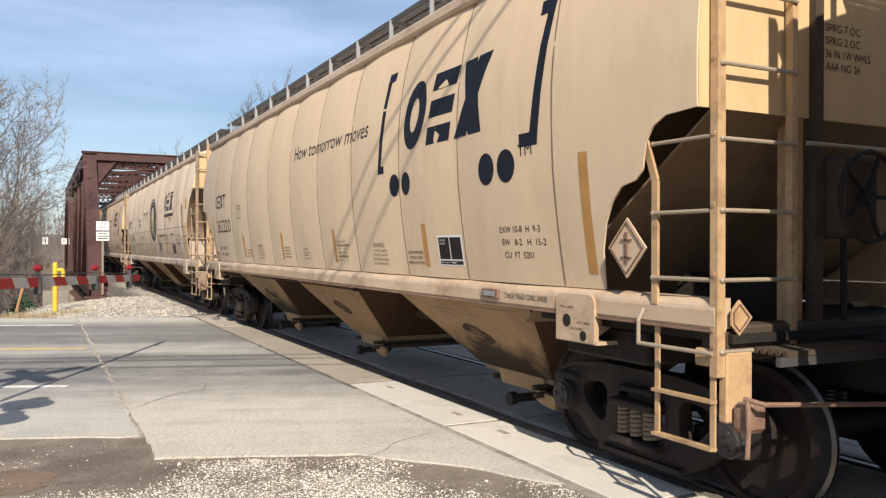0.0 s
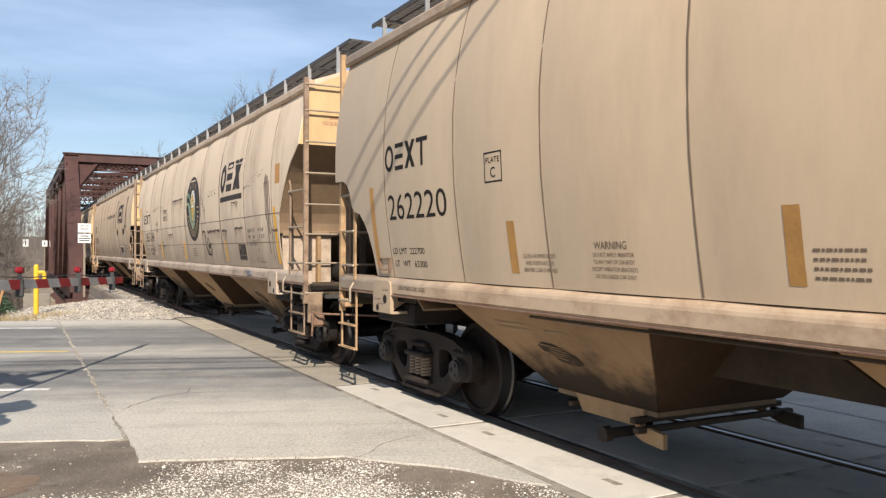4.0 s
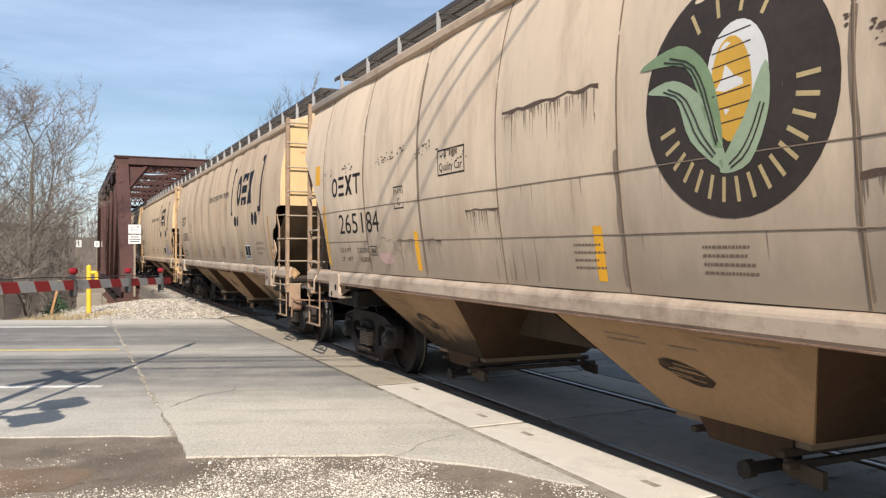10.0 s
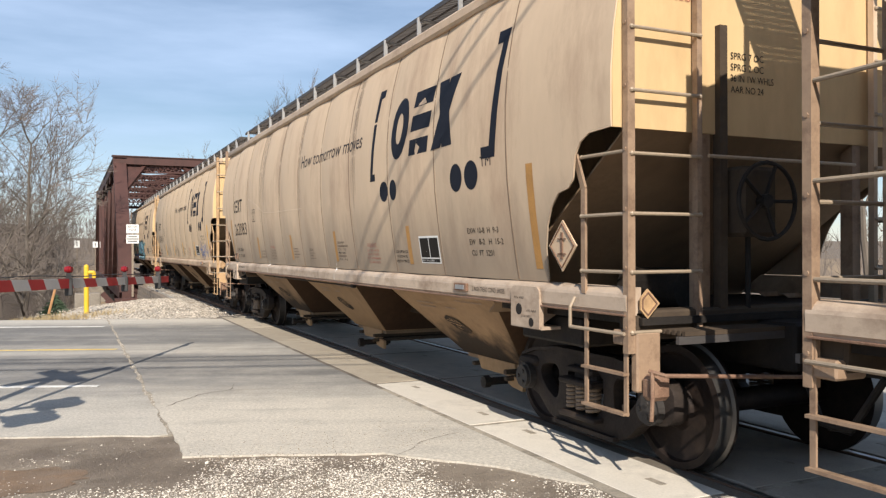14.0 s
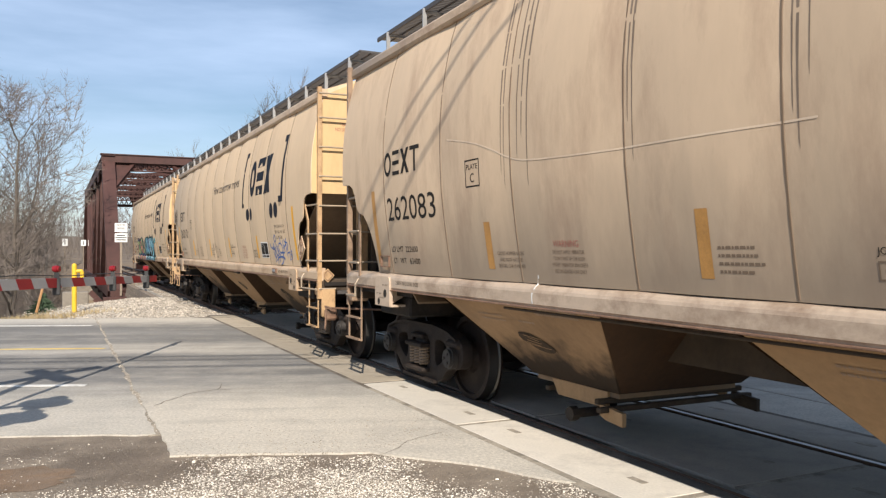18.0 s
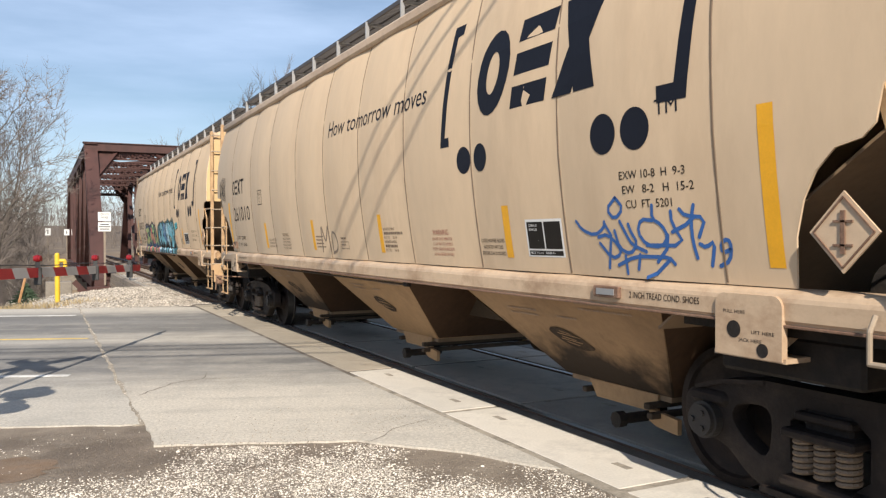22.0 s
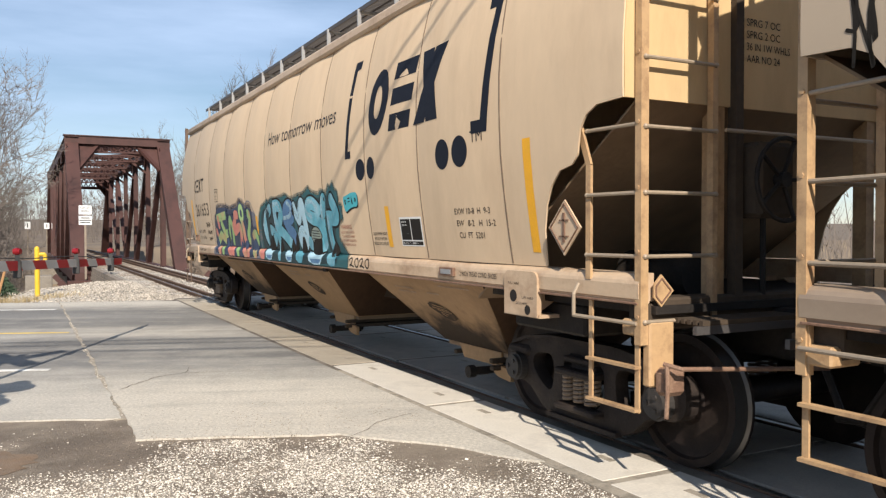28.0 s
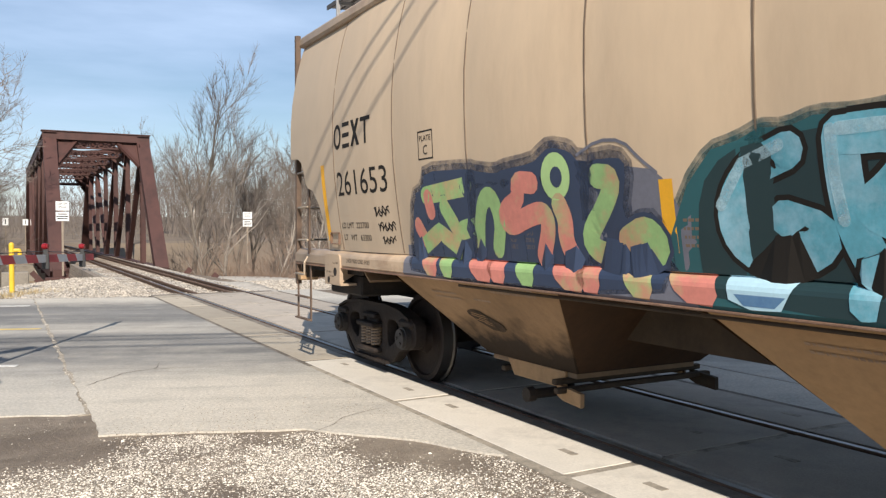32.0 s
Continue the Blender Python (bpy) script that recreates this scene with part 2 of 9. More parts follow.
# ---- surfaces of the place ----
def road_mat(name, base, dust):
    """Asphalt with bands of pale dust that traffic leaves along the road; the road's own y runs across it."""
    m = mat(name, base, 0.88, var=0.42, scale=0.8, fine=46, bump=0.5, stretch=(0.35, 1.0, 1.0), spec=0.3)
    n, l = m.node_tree.nodes, m.node_tree.links
    b = n["Principled BSDF"]
    old = b.inputs["Base Color"].links[0].from_socket
    tc = n.new("ShaderNodeTexCoord")
    sp = n.new("ShaderNodeSeparateXYZ")
    l.new(tc.outputs["Object"], sp.inputs[0])
    to = n.new("ShaderNodeMapRange")
    to.inputs["From Min"].default_value, to.inputs["From Max"].default_value = 4.0, 18.0
    l.new(sp.outputs["Y"], to.inputs["Value"])
    ramp = n.new("ShaderNodeValToRGB")
    el = ramp.color_ramp.elements
    stops = [(4.0, 0.95), (6.6, 0.92), (7.5, 0.55), (8.4, 0.10), (10.4, 0.06), (11.2, 0.55), (11.8, 0.55), (12.5, 0.05), (15.0, 0.0), (16.0, 0.45), (16.8, 0.95)]
    for k, (y, v) in enumerate(stops):
        e = el[k] if k < 2 else el.new(0.99)
        e.position = (y - 4.0) / 14.0
        e.color = (v, v, v, 1)
    l.new(to.outputs["Result"], ramp.inputs["Fac"])
    mp = n.new("ShaderNodeMapping")
    mp.inputs["Scale"].default_value = (0.10, 1.0, 1.0)
    l.new(tc.outputs["Object"], mp.inputs["Vector"])
    streak = n.new("ShaderNodeTexNoise")
    streak.inputs["Scale"].default_value = 2.2
    streak.inputs["Detail"].default_value = 8
    streak.inputs["Roughness"].default_value = 0.62
    l.new(mp.outputs["Vector"], streak.inputs["Vector"])
    blot = n.new("ShaderNodeTexNoise")
    blot.inputs["Scale"].default_value = 1.7
    blot.inputs["Detail"].default_value = 9
    blot.inputs["Roughness"].default_value = 0.72
    l.new(tc.outputs["Object"], blot.inputs["Vector"])
    mean = n.new("ShaderNodeMath")
    mean.operation = "ADD"
    l.new(streak.outputs["Fac"], mean.inputs[0])
    l.new(blot.outputs["Fac"], mean.inputs[1])
    sc = n.new("ShaderNodeMath")
    sc.operation = "MULTIPLY_ADD"
    sc.inputs[1].default_value, sc.inputs[2].default_value = 1.15, -1.15
    l.new(mean.outputs[0], sc.inputs[0])
    tot = n.new("ShaderNodeMath")
    tot.operation = "ADD"
    tot.use_clamp = True
    l.new(ramp.outputs["Color"], tot.inputs[0])
    l.new(sc.outputs[0], tot.inputs[1])
    grit = n.new("ShaderNodeTexNoise")
    grit.inputs["Scale"].default_value = 34
    grit.inputs["Detail"].default_value = 7
    grit.inputs["Roughness"].default_value = 0.78
    l.new(tc.outputs["Object"], grit.inputs["Vector"])
    gr = n.new("ShaderNodeMapRange")
    gr.inputs["From Min"].default_value, gr.inputs["From Max"].default_value = 0.35, 0.65
    gr.inputs["To Min"].default_value, gr.inputs["To Max"].default_value = 0.66, 1.16
    l.new(grit.outputs["Fac"], gr.inputs["Value"])
    dm = n.new("ShaderNodeMix")
    dm.data_type, dm.blend_type = "RGBA", "MULTIPLY"
    dm.inputs[0].default_value = 1.0
    dm.inputs[6].default_value = (*dust, 1)
    l.new(gr.outputs["Result"], dm.inputs[7])
    mx = n.new("ShaderNodeMix")
    mx.data_type = "RGBA"
    l.new(tot.outputs[0], mx.inputs[0])
    l.new(old, mx.inputs[6])
    l.new(dm.outputs[2], mx.inputs[7])
    l.new(mx.outputs[2], b.inputs["Base Color"])
    return m


M_ROAD = road_mat("worn_asphalt", (0.18, 0.174, 0.163), (0.52, 0.485, 0.42))
M_APRON = road_mat("dusty_asphalt_apron", (0.20, 0.192, 0.177), (0.565, 0.52, 0.44))
M_PANEL = mat("crossing_concrete", (0.62, 0.57, 0.485), 0.85, var=0.18, scale=1.5, fine=50, bump=0.3, dirt=(0.20, 0.18, 0.16),
              dirt_amount=0.5, dirt_scale=1.4, rnd=0.10)
M_SEAM = mat("crumbled_joint_filler", (0.13, 0.108, 0.085), 0.95, var=0.35, fine=60, bump=0.6, dirt=(0.33, 0.28, 0.22), dirt_amount=0.7,
             dirt_scale=3)
# oily panel concrete, its colour also lowered for the shade under the train
M_OILY_SHADED = mat("oily_shaded_concrete", (0.40, 0.345, 0.28), 0.8, var=0.25, scale=1.5, fine=50, bump=0.3, dirt=(0.19, 0.175, 0.155), dirt_amount=0.75, dirt_scale=1.2, rnd=0.12)
M_JOINT = mat("dusty_joint_filler", (0.36, 0.315, 0.25), 0.95, var=0.35, fine=60, bump=0.6, dirt=(0.10, 0.085, 0.065), dirt_amount=0.9, dirt_scale=5)
M_PANEL_DIRTY = mat("soiled_crossing_concrete", (0.40, 0.345, 0.265), 0.85, var=0.25, scale=1.5, fine=50, bump=0.3, dirt=(0.16, 0.135, 0.105), dirt_amount=0.6, dirt_scale=1.1, rnd=0.14)
M_GREASE = mat("greasy_flangeway_rubber", (0.16, 0.135, 0.105), 0.85, var=0.35, fine=50, bump=0.4, dirt=(0.27, 0.225, 0.175), dirt_amount=0.8, dirt_scale=3)
M_RAIL_TOP = mat("polished_rail_steel", (0.24, 0.225, 0.21), 0.38, 0.9, var=0.1, fine=80, bump=0.05)
M_RAIL = mat("rusty_rail_steel", (0.12, 0.07, 0.045), 0.8, 0.2, var=0.3, fine=70, bump=0.4)
M_LINE_Y = mat("worn_yellow_paint", (0.62, 0.45, 0.12), 0.8, var=0.2, fine=30, bump=0.1, dirt=(0.33, 0.31, 0.28), dirt_amount=1.0, dirt_scale=4)
M_LINE_W = mat("worn_white_paint", (0.68, 0.67, 0.63), 0.8, var=0.15, fine=30, bump=0.1, dirt=(0.35, 0.33, 0.30), dirt_amount=1.0, dirt_scale=3.5)
M_STONE = mat("limestone_gravel", (0.66, 0.605, 0.52), 0.9, var=0.25, scale=8, fine=60, bump=0.3, island=0.8)
M_STONE_B = mat("grey_ballast_stone", (0.45, 0.40, 0.335), 0.9, var=0.3, scale=8, fine=60, bump=0.3, island=0.7)
M_GRIT = mat("brown_grit", (0.27, 0.22, 0.165), 0.9, var=0.3, scale=8, fine=60, bump=0.3, island=0.6)
M_BALLAST = mat("pale_ballast", (0.45, 0.41, 0.35), 0.95, var=0.35, scale=6, fine=26, bump=0.9)
M_TIE = mat("weathered_timber", (0.22, 0.18, 0.14), 0.9, var=0.35, scale=3, fine=30, bump=0.6, stretch=(1, 1, 1), rnd=0.2)


def earth_material():
    """Dirt, mud and thin dry grass over the whole ground."""
    m = mat("earth", (0.155, 0.12, 0.088), 0.95, var=0.25, scale=0.35, fine=18, bump=0.6, dirt=(0.25, 0.19, 0.12), dirt_amount=0.85, dirt_scale=0.22)
    return m


M_EARTH = earth_material()
M_MUD = mat("damp_brown_mud", (0.165, 0.130, 0.097), 0.85, var=0.35, scale=1.2, fine=38, bump=1.0, dirt=(0.36, 0.305, 0.235), dirt_amount=0.6, dirt_scale=1.3,
            hue2=(0.215, 0.175, 0.132))
M_RUSTSOIL = mat("rust_brown_soil", (0.20, 0.135, 0.085), 0.9, var=0.35, scale=4, fine=50, bump=0.7, dirt=(0.20, 0.155, 0.115), dirt_amount=1.0, dirt_scale=2.5)

ROAD_TURN = math.degrees(math.atan2(-0.372, 0.928))
U = Vector((0.928, -0.372, 0))
N = Vector((0.372, 0.928, 0))


def road_y(b, x):
    """y of the road line at offset b, at a given x."""
    return (b - 0.372 * x) / 0.928


def height(x, y):
    """Lie of the land: a flat crossing, a track bank and a creek valley under the bridge."""
    z = -0.05
    bank = min(1, max(0, (y - 37) / 7)) * min(1, max(0, (88 - y) / 6))
    if x < -1.4:
        bank = max(bank, 0.5 * min(1, max(0, (y - 27.5) / 6)) * min(1, (-1.4 - x) / 0.4) * min(1, max(0, (88 - y) / 6)))
    z -= 5.0 * bank
    if y > 20.3:
        k = min(1, (y - 20.3) / 3)
        side = max(0, abs(x) - 4.0)
        if x < 0:
            z -= k * min(0.9, 0.12 * side)
        z += 0.08 * k * noise.noise((x * 0.4, y * 0.4, 3))
    if 22.5 < y < 60:
        z -= min(0.9, (y - 22.5) * 0.055) * min(1, max(0, (abs(x) - 1.6) / 1.5))
    if 20.3 < y < 42 and abs(x) < 1.6:
        z -= 0.3
    if y > 85:
        z += min(6, (y - 85) * 0.03)
    if x < -9 and y > 45:
        z += min(5.5, (y - 45) * 0.07) * min(1, (-9 - x) / 10)
    return z


def build_ground():
    bm = bm_new()
    xs = [-900, -400, -200, -120, -80, -60, -45, -35, -28, -22, -18, -15, -12, -10, -8, -7, -6, -5, -4, -3, -2, -1, 0, 1, 2, 3, 4, 6, 8, 10, 13, 17, 22, 28, 36, 46, 60, 80, 120, 200, 400, 900]
    ys = [-900, -300, -100, -50, -25, -12, -6, -2, 0, 2, 4, 5, 6, 8, 12, 16, 19, 20.3, 21, 22, 23, 24, 26, 28, 30, 33, 36, 38, 40, 42, 44, 47, 50, 55, 60, 66, 72, 78, 82, 85, 88, 92, 98, 106, 120, 140, 170, 220, 300, 500, 900]
    grid = [[bm.verts.new((x, y, height(x, y))) for x in xs] for y in ys]
    for i in range(len(ys) - 1):
        for j in range(len(xs) - 1):
            bm.faces.new((grid[i][j], grid[i][j + 1], grid[i + 1][j + 1], grid[i + 1][j]))
    g = link("ground", bm, M_EARTH, True)
    tagged(g, "bare earth and dry grass verge round the crossing", "ground", kind="structure")
    # muddy strip with crushed stone in front of the road
    bm = bm_new()
    pts = [(-30, 1.0)]
    x0, x1 = -30.0, -1.58
    k = 90
    top, low = [], []
    for i in range(k + 1):
        x = x0 + (x1 - x0) * i / k
        top.append(bm.verts.new((x, road_y(5.5 if x < -4.06 else 4.9, x), -0.014)))
        low.append(bm.verts.new((x, -12, -0.018)))
    for i in range(k):
        bm.faces.new((low[i], low[i + 1], top[i + 1], top[i]))
    g = link("ground_verge", bm, M_MUD)
    tagged(g, "brown mud with trodden limestone gravel beside the road", "ground", kind="structure")
    bm = bm_new()
    ring = []
    for i in range(40):
        a = 2 * math.pi * i / 40
        r = 0.9 + 0.35 * noise.noise((math.cos(a) * 2, math.sin(a) * 2, 4)) + 0.2 * noise.noise((math.cos(a) * 7, math.sin(a) * 7, 9))
        ring.append(bm.verts.new((-5.30 + 0.62 * r * math.cos(a), 6.42 + 0.42 * r * math.sin(a), -0.011)))
    bm.faces.new(ring)
    tagged(link("ground_stain", bm, M_RUSTSOIL), "rust-brown patch of soil in the mud", "ground", kind="structure")


def ragged(points, amp, step, seed):
    """A polyline with small uneven teeth."""
    out = []
    for a, b in zip(points, points[1:]):
        a, b = Vector(a), Vector(b)
        k = max(1, int((b - a).length / step))
        nrm = Vector((-(b - a).y, (b - a).x)).normalized()
        for i in range(k):
            p = a.lerp(b, i / k)
            w = noise.noise((p.x * 2.3, p.y * 2.3, seed)) * amp + noise.noise((p.x * 9, p.y * 9, seed + 5)) * amp * 0.5
            out.append(p + nrm * w)
    out.append(Vector(points[-1]))
    return out


def slab(name, outline, z, thick, material, label, category):
    inv = Matrix.Rotation(radians(-ROAD_TURN), 2)
    bm = bm_new()
    loc = [inv @ Vector((p[0], p[1])) for p in outline]
    top = [bm.verts.new((p.x, p.y, z)) for p in loc]
    low = [bm.verts.new((p.x, p.y, z - thick)) for p in loc]
    k = len(top)
    f = bm.faces.new(top)
    for i in range(k):
        j = (i + 1) % k
        bm.faces.new((top[j], top[i], low[i], low[j]))
    bmesh.ops.recalc_face_normals(bm, faces=bm.faces[:])
    bmesh.ops.triangulate(bm, faces=[f])
    ob = link(name, bm, material)
    ob.matrix_basis = pose(0, 0, 0, 0, 0, ROAD_TURN)
    return tagged(ob, label, category, kind="structure")


def build_road():
    far = 17.46
    # west carriageway up to the broken joint
    left = [(-90, road_y(5.35, -90)), (-5.6, road_y(5.36, -5.6)), (-4.08, road_y(5.35, -4.08))]
    joint = [(-4.08, 7.43), (-4.08, 12.0), (-4.07, 20.4)]
    out = ragged(left, 0.06, 0.15, 1)[:-1] + ragged(joint, 0.045, 0.12, 2) + [(-90, road_y(far, -90))]
    slab("road", out, 0.0, 0.2, M_ROAD, "worn grey asphalt road with faded lines and dust", "road")
    apron = ragged([(-4.06, road_y(4.60, -4.06)), (-2.6, road_y(4.60, -2.6)), (-2.0, road_y(4.15, -2.0)), (-1.62, 4.6)], 0.06, 0.12, 3)[:-1]
    apron += [Vector((-1.60, 4.6)), Vector((-1.60, 19.4))]
    apron += ragged([(-1.60, 19.45), (-4.035, road_y(far, -4.035))], 0.03, 0.2, 4)[:-1]
    apron += ragged([(-4.035, road_y(far, -4.035)), (-4.035, 12), (-4.05, 6.6)], 0.04, 0.12, 7)[:-1]
    slab("road_apron", apron, 0.002, 0.2, M_APRON, "pale dusty concrete apron before the rails, cracked", "road")
    east = [Vector((2.47, 1.2)), Vector((90, road_y(4.3, 90))), Vector((90, road_y(far, 90))), Vector((2.47, road_y(far, 2.47)))]
    slab("road", east, 0.0, 0.2, M_ROAD, "worn grey asphalt road beyond the rails", "road")
    strip = [Vector((1.56, -0.8)), Vector((2.45, -0.8)), Vector((2.45, 20.2)), Vector((1.56, 20.2))]
    slab("road_apron", strip, 0.001, 0.2, M_ROAD, "dark asphalt strip beside the crossing panels", "road")
    # crumbled joint fill
    bm = bm_new()
    box(bm, -1.56, 14.4, -0.036, 0.12, 11.2, 0.06)
    box(bm, 1.53, 9.5, -0.03, 0.08, 20.6, 0.06)
    box(bm, 2.46, 9.5, -0.03, 0.05, 20.6, 0.06)
    tagged(link("joint_filler", bm, M_SEAM), "crumbled dark filler in the pavement joints", "joint", kind="structure")
    bm = bm_new()
    box(bm, -4.06, 13.9, -0.036, 0.16, 13.0, 0.06)
    box(bm, -1.56, 2.7, -0.034, 0.12, 12.2, 0.06)
    tagged(link("joint_filler", bm, M_JOINT), "pale dusty filler in the worn pavement joints", "joint", kind="structure")
    # painted lines
    for b, w, m, x1, lab in ((11.58, 0.11, M_LINE_Y, -4.16, "faded yellow centre line on the road"), (15.62, 0.12, M_LINE_W, -4.2, "faded white edge line on the road"),
                             (7.97, 0.12, M_LINE_W, -4.55, "faded white edge line on the road")):
        bm = bm_new()
        a0, a1 = -90 * 0.928, (Vector((x1, road_y(b, x1), 0))).dot(U)
        prism(bm, [(a0, b - w / 2), (a1, b - w / 2), (a1, b + w / 2), (a0, b + w / 2)], "z", 0.002, 0.006)
        o = link("trim_line", tidy(bm), m)
        o.matrix_basis = pose(0, 0, 0, 0, 0, ROAD_TURN)
        tagged(o, lab, "road line", kind="structure")


def shoulder_z(x, y):
    """Top of the crushed stone beside the track: a low mound before the bridge, then a steep bank."""
    k = min(1, max(0, (y - 20.2) / 1.8))
    a = abs(x)
    if a < 1.5:
        return -0.03 - 0.075 * k
    if x > 0:
        return -0.03 + 0.06 * k - min(0.8, max(0, y - 23.5) * 0.055) * min(1, (a - 1.5) / 0.4) - max(0, a - 5) * 0.04
    z = -0.05 + 0.17 * k - max(0, a - 2.9) * 0.115 * k - max(0, 1.9 - a) * 0.4 * k
    return z - min(2.6, max(0, y - 26.3) * 0.42) * min(1, (a - 1.5) / 0.4)


def crack(points, w, seed):
    bm = bm_new()
    pts = ragged(points, 0.05, 0.10, seed)
    a = []
    for i, p in enumerate(pts):
        q = pts[min(i + 1, len(pts) - 1)] - pts[max(0, i - 1)]
        q = Vector((-q.y, q.x)).normalized() * w * (0.35 + 0.65 * abs(math.sin(i * 1.3))) * min(1, (len(pts) - i) / 4)
        a.append((bm.verts.new((p.x + q.x, p.y + q.y, 0.0045)), bm.verts.new((p.x - q.x, p.y - q.y, 0.0045))))
    for (p, q), (r, s) in zip(a, a[1:]):
        bm.faces.new((p, q, s, r))
    tagged(link("trim_crack", tidy(bm), M_SEAM), "thin dark crack in the apron", "crack", kind="structure")


def build_track():
    """Crossing panels and the two rails, from behind the camera to far past the bridge."""
    crossing = tagged(new("crossing_pavement"), "concrete crossing panels set between and beside the rails", "crossing", kind="structure")
    joints = [6.58 + 2.557 * k for k in range(-4, 6)]
    spans = list(zip(joints, joints[1:])) + [(joints[-1], 20.0)]
    made = {}
    # middle and far panels take the concrete with the train's shade painted in
    for x0, x1, paint in ((-1.52, -0.93, M_PANEL), (-0.66, 0.66, M_OILY_SHADED), (0.86, 1.49, M_OILY_SHADED)):
        for y0, y1 in spans:
            if x0 < -1.5:
                paint = M_PANEL_DIRTY if y0 > 9 else M_PANEL
            key = (round(x1 - x0, 3), round(y1 - y0, 3), paint.name)
            if key not in made:
                bm = bm_new()
                box(bm, 0, 0, -0.1, key[0], key[1] - 0.08, 0.2, bevel=0.003)
                made[key] = part("panel", bm, paint, crossing)
                made[key].matrix_basis = pose((x0 + x1) / 2, (y0 + y1) / 2, 0.0)
            else:
                again("panel", made[key], crossing, pose((x0 + x1) / 2, (y0 + y1) / 2, 0.001 * math.sin(y0 * 7)))
    seal = mark = None
    for x0, x1 in ((-1.52, -0.93), (-0.66, 0.66), (0.86, 1.49)):
        for y0, y1 in spans:
            bm = bm_new()
            box(bm, (x0 + x1) / 2, y0, -0.03, x1 - x0 - 0.01, 0.078, 0.05)
            part("joint_seal", bm, M_SEAM if y0 > 9 else M_JOINT, crossing)
            for k in (-0.3, 0.3):
                m = pose((x0 + x1) / 2 + 0.05, (y0 + y1) / 2 + k * (y1 - y0) * 1.1, 0.0005)
                if mark is None:
                    bm = bm_new()
                    box(bm, 0, 0, 0, 0.06, 0.17, 0.004, bevel=0.001)
                    mark = part("lifting_pocket", bm, M_JOINT, crossing, "mortar-filled lifting pocket")
                    mark.matrix_basis = m
                else:
                    again("lifting_pocket", mark, crossing, m)
    bm = bm_new()
    box(bm, 0, 9.0, -0.10, 3.0, 23.0, 0.16)
    part("bed", bm, M_SEAM, crossing)
    for x in (-0.862, 0.70, 0.84, -0.70):
        bm = bm_new()
        w = 0.13 if x == -0.862 else 0.045
        box(bm, x if abs(x) > 0.8 else x * 0.97, 8.4, -0.05, w, 23.2, 0.09 if x < -0.8 else 0.06, bevel=0.006)
        part("flangeway_filler", bm, M_GREASE, crossing, "dark greasy rubber strip beside the rail")
    prof = [(-0.036, 0.0), (-0.032, 0.004), (0.032, 0.004), (0.036, 0.0), (0.036, -0.03), (0.01, -0.045), (0.01, -0.13), (0.07, -0.15), (0.07, -0.17), (-0.07, -0.17), (-0.07, -0.15), (-0.01, -0.13), (-0.01, -0.045), (-0.036, -0.03)]
    for s, nm in ((-1, "near"), (1, "far")):
        rail = thing("rail", pose(s * 0.7535, 0, 0), "worn steel rail, bright on top and rusty at the sides", "rail", "running rails", "structure")
        bm = bm_new()
        prism(bm, prof, "y", -90, 260)
        part("rail_body", tidy(bm), M_RAIL, rail)
        bm = bm_new()
        prism(bm, [(-0.026, 0.0042), (0.026, 0.0042), (0.026, 0.0065), (-0.026, 0.0065)], "y", -90, 260)
        part("running_surface", tidy(bm), M_RAIL_TOP, rail)
    for s in (-1, 1):
        rail = thing("guard_rail", pose(s * 0.42, 0, -0.01), "brown rusty inner guard rail leading onto the bridge", "guard rail", "guard rails", "structure")
        bm = bm_new()
        prism(bm, prof, "y", 20.3, 100)
        part("rail_body", tidy(bm), M_RAIL, rail)
    # timber sleepers between the road and the bridge and across it
    deck = tagged(new("track_bed"), "timber sleepers under the rails", "track", kind="structure")
    first = None
    y = 20.6
    i = 0
    while y < 96:
        if first is None:
            bm = bm_new()
            box(bm, 0, 0, 0, 2.7, 0.23, 0.18, bevel=0.01)
            first = part("sleeper", bm, M_TIE, deck)
            first.matrix_basis = pose(0, y, -0.205)
        else:
            again("sleeper", first, deck, pose(0.05 * math.sin(i * 2.1), y, -0.205, 0, 0, 0.8 * math.sin(i * 1.7)))
        y += 0.52 if y < 41 else 0.42
        i += 1
    # ballast shoulder
    bm = bm_new()
    rows = []
    for yy in [20.25 + 0.35 * k for k in range(60)]:
        w = 4.5 + 0.5 * noise.noise((yy * 0.35, 0, 0))
        xs = [-w - 0.6, -w, -3.6, -2.9, -2.4, -1.9, -1.5, -1.48, -0.8, 0.8, 1.48, 1.9, 3.0, 5.0, 7.5, 9.5]
        rows.append([bm.verts.new((x, yy, shoulder_z(x, yy) - (0.12 if x < -w or x > 9 else 0.015) + 0.03 * noise.noise((x * 4, yy * 4, 1)))) for x in xs])
    for a, b in zip(rows, rows[1:]):
        for j in range(len(a) - 1):
            bm.faces.new((a[j], a[j + 1], b[j + 1], b[j]))
    tagged(link("ground_ballast", bm, M_BALLAST, True), "pale crushed stone shoulder along the track", "ballast", kind="structure")


for pts, w, sd in (([(-3.95, 8.75), (-3.55, 9.25), (-3.2, 9.45), (-3.05, 9.9)], 0.007, 1), ([(-3.2, 9.45), (-2.8, 9.35)], 0.008, 2), ([(-1.75, 6.35), (-2.2, 6.2), (-2.7, 5.75)], 0.004, 3),
                   ([(-7.8, 12.0), (-6.2, 12.6), (-4.3, 11.8)], 0.008, 5)):
    crack(pts, w, sd)
build_ground()
build_road()
build_track()


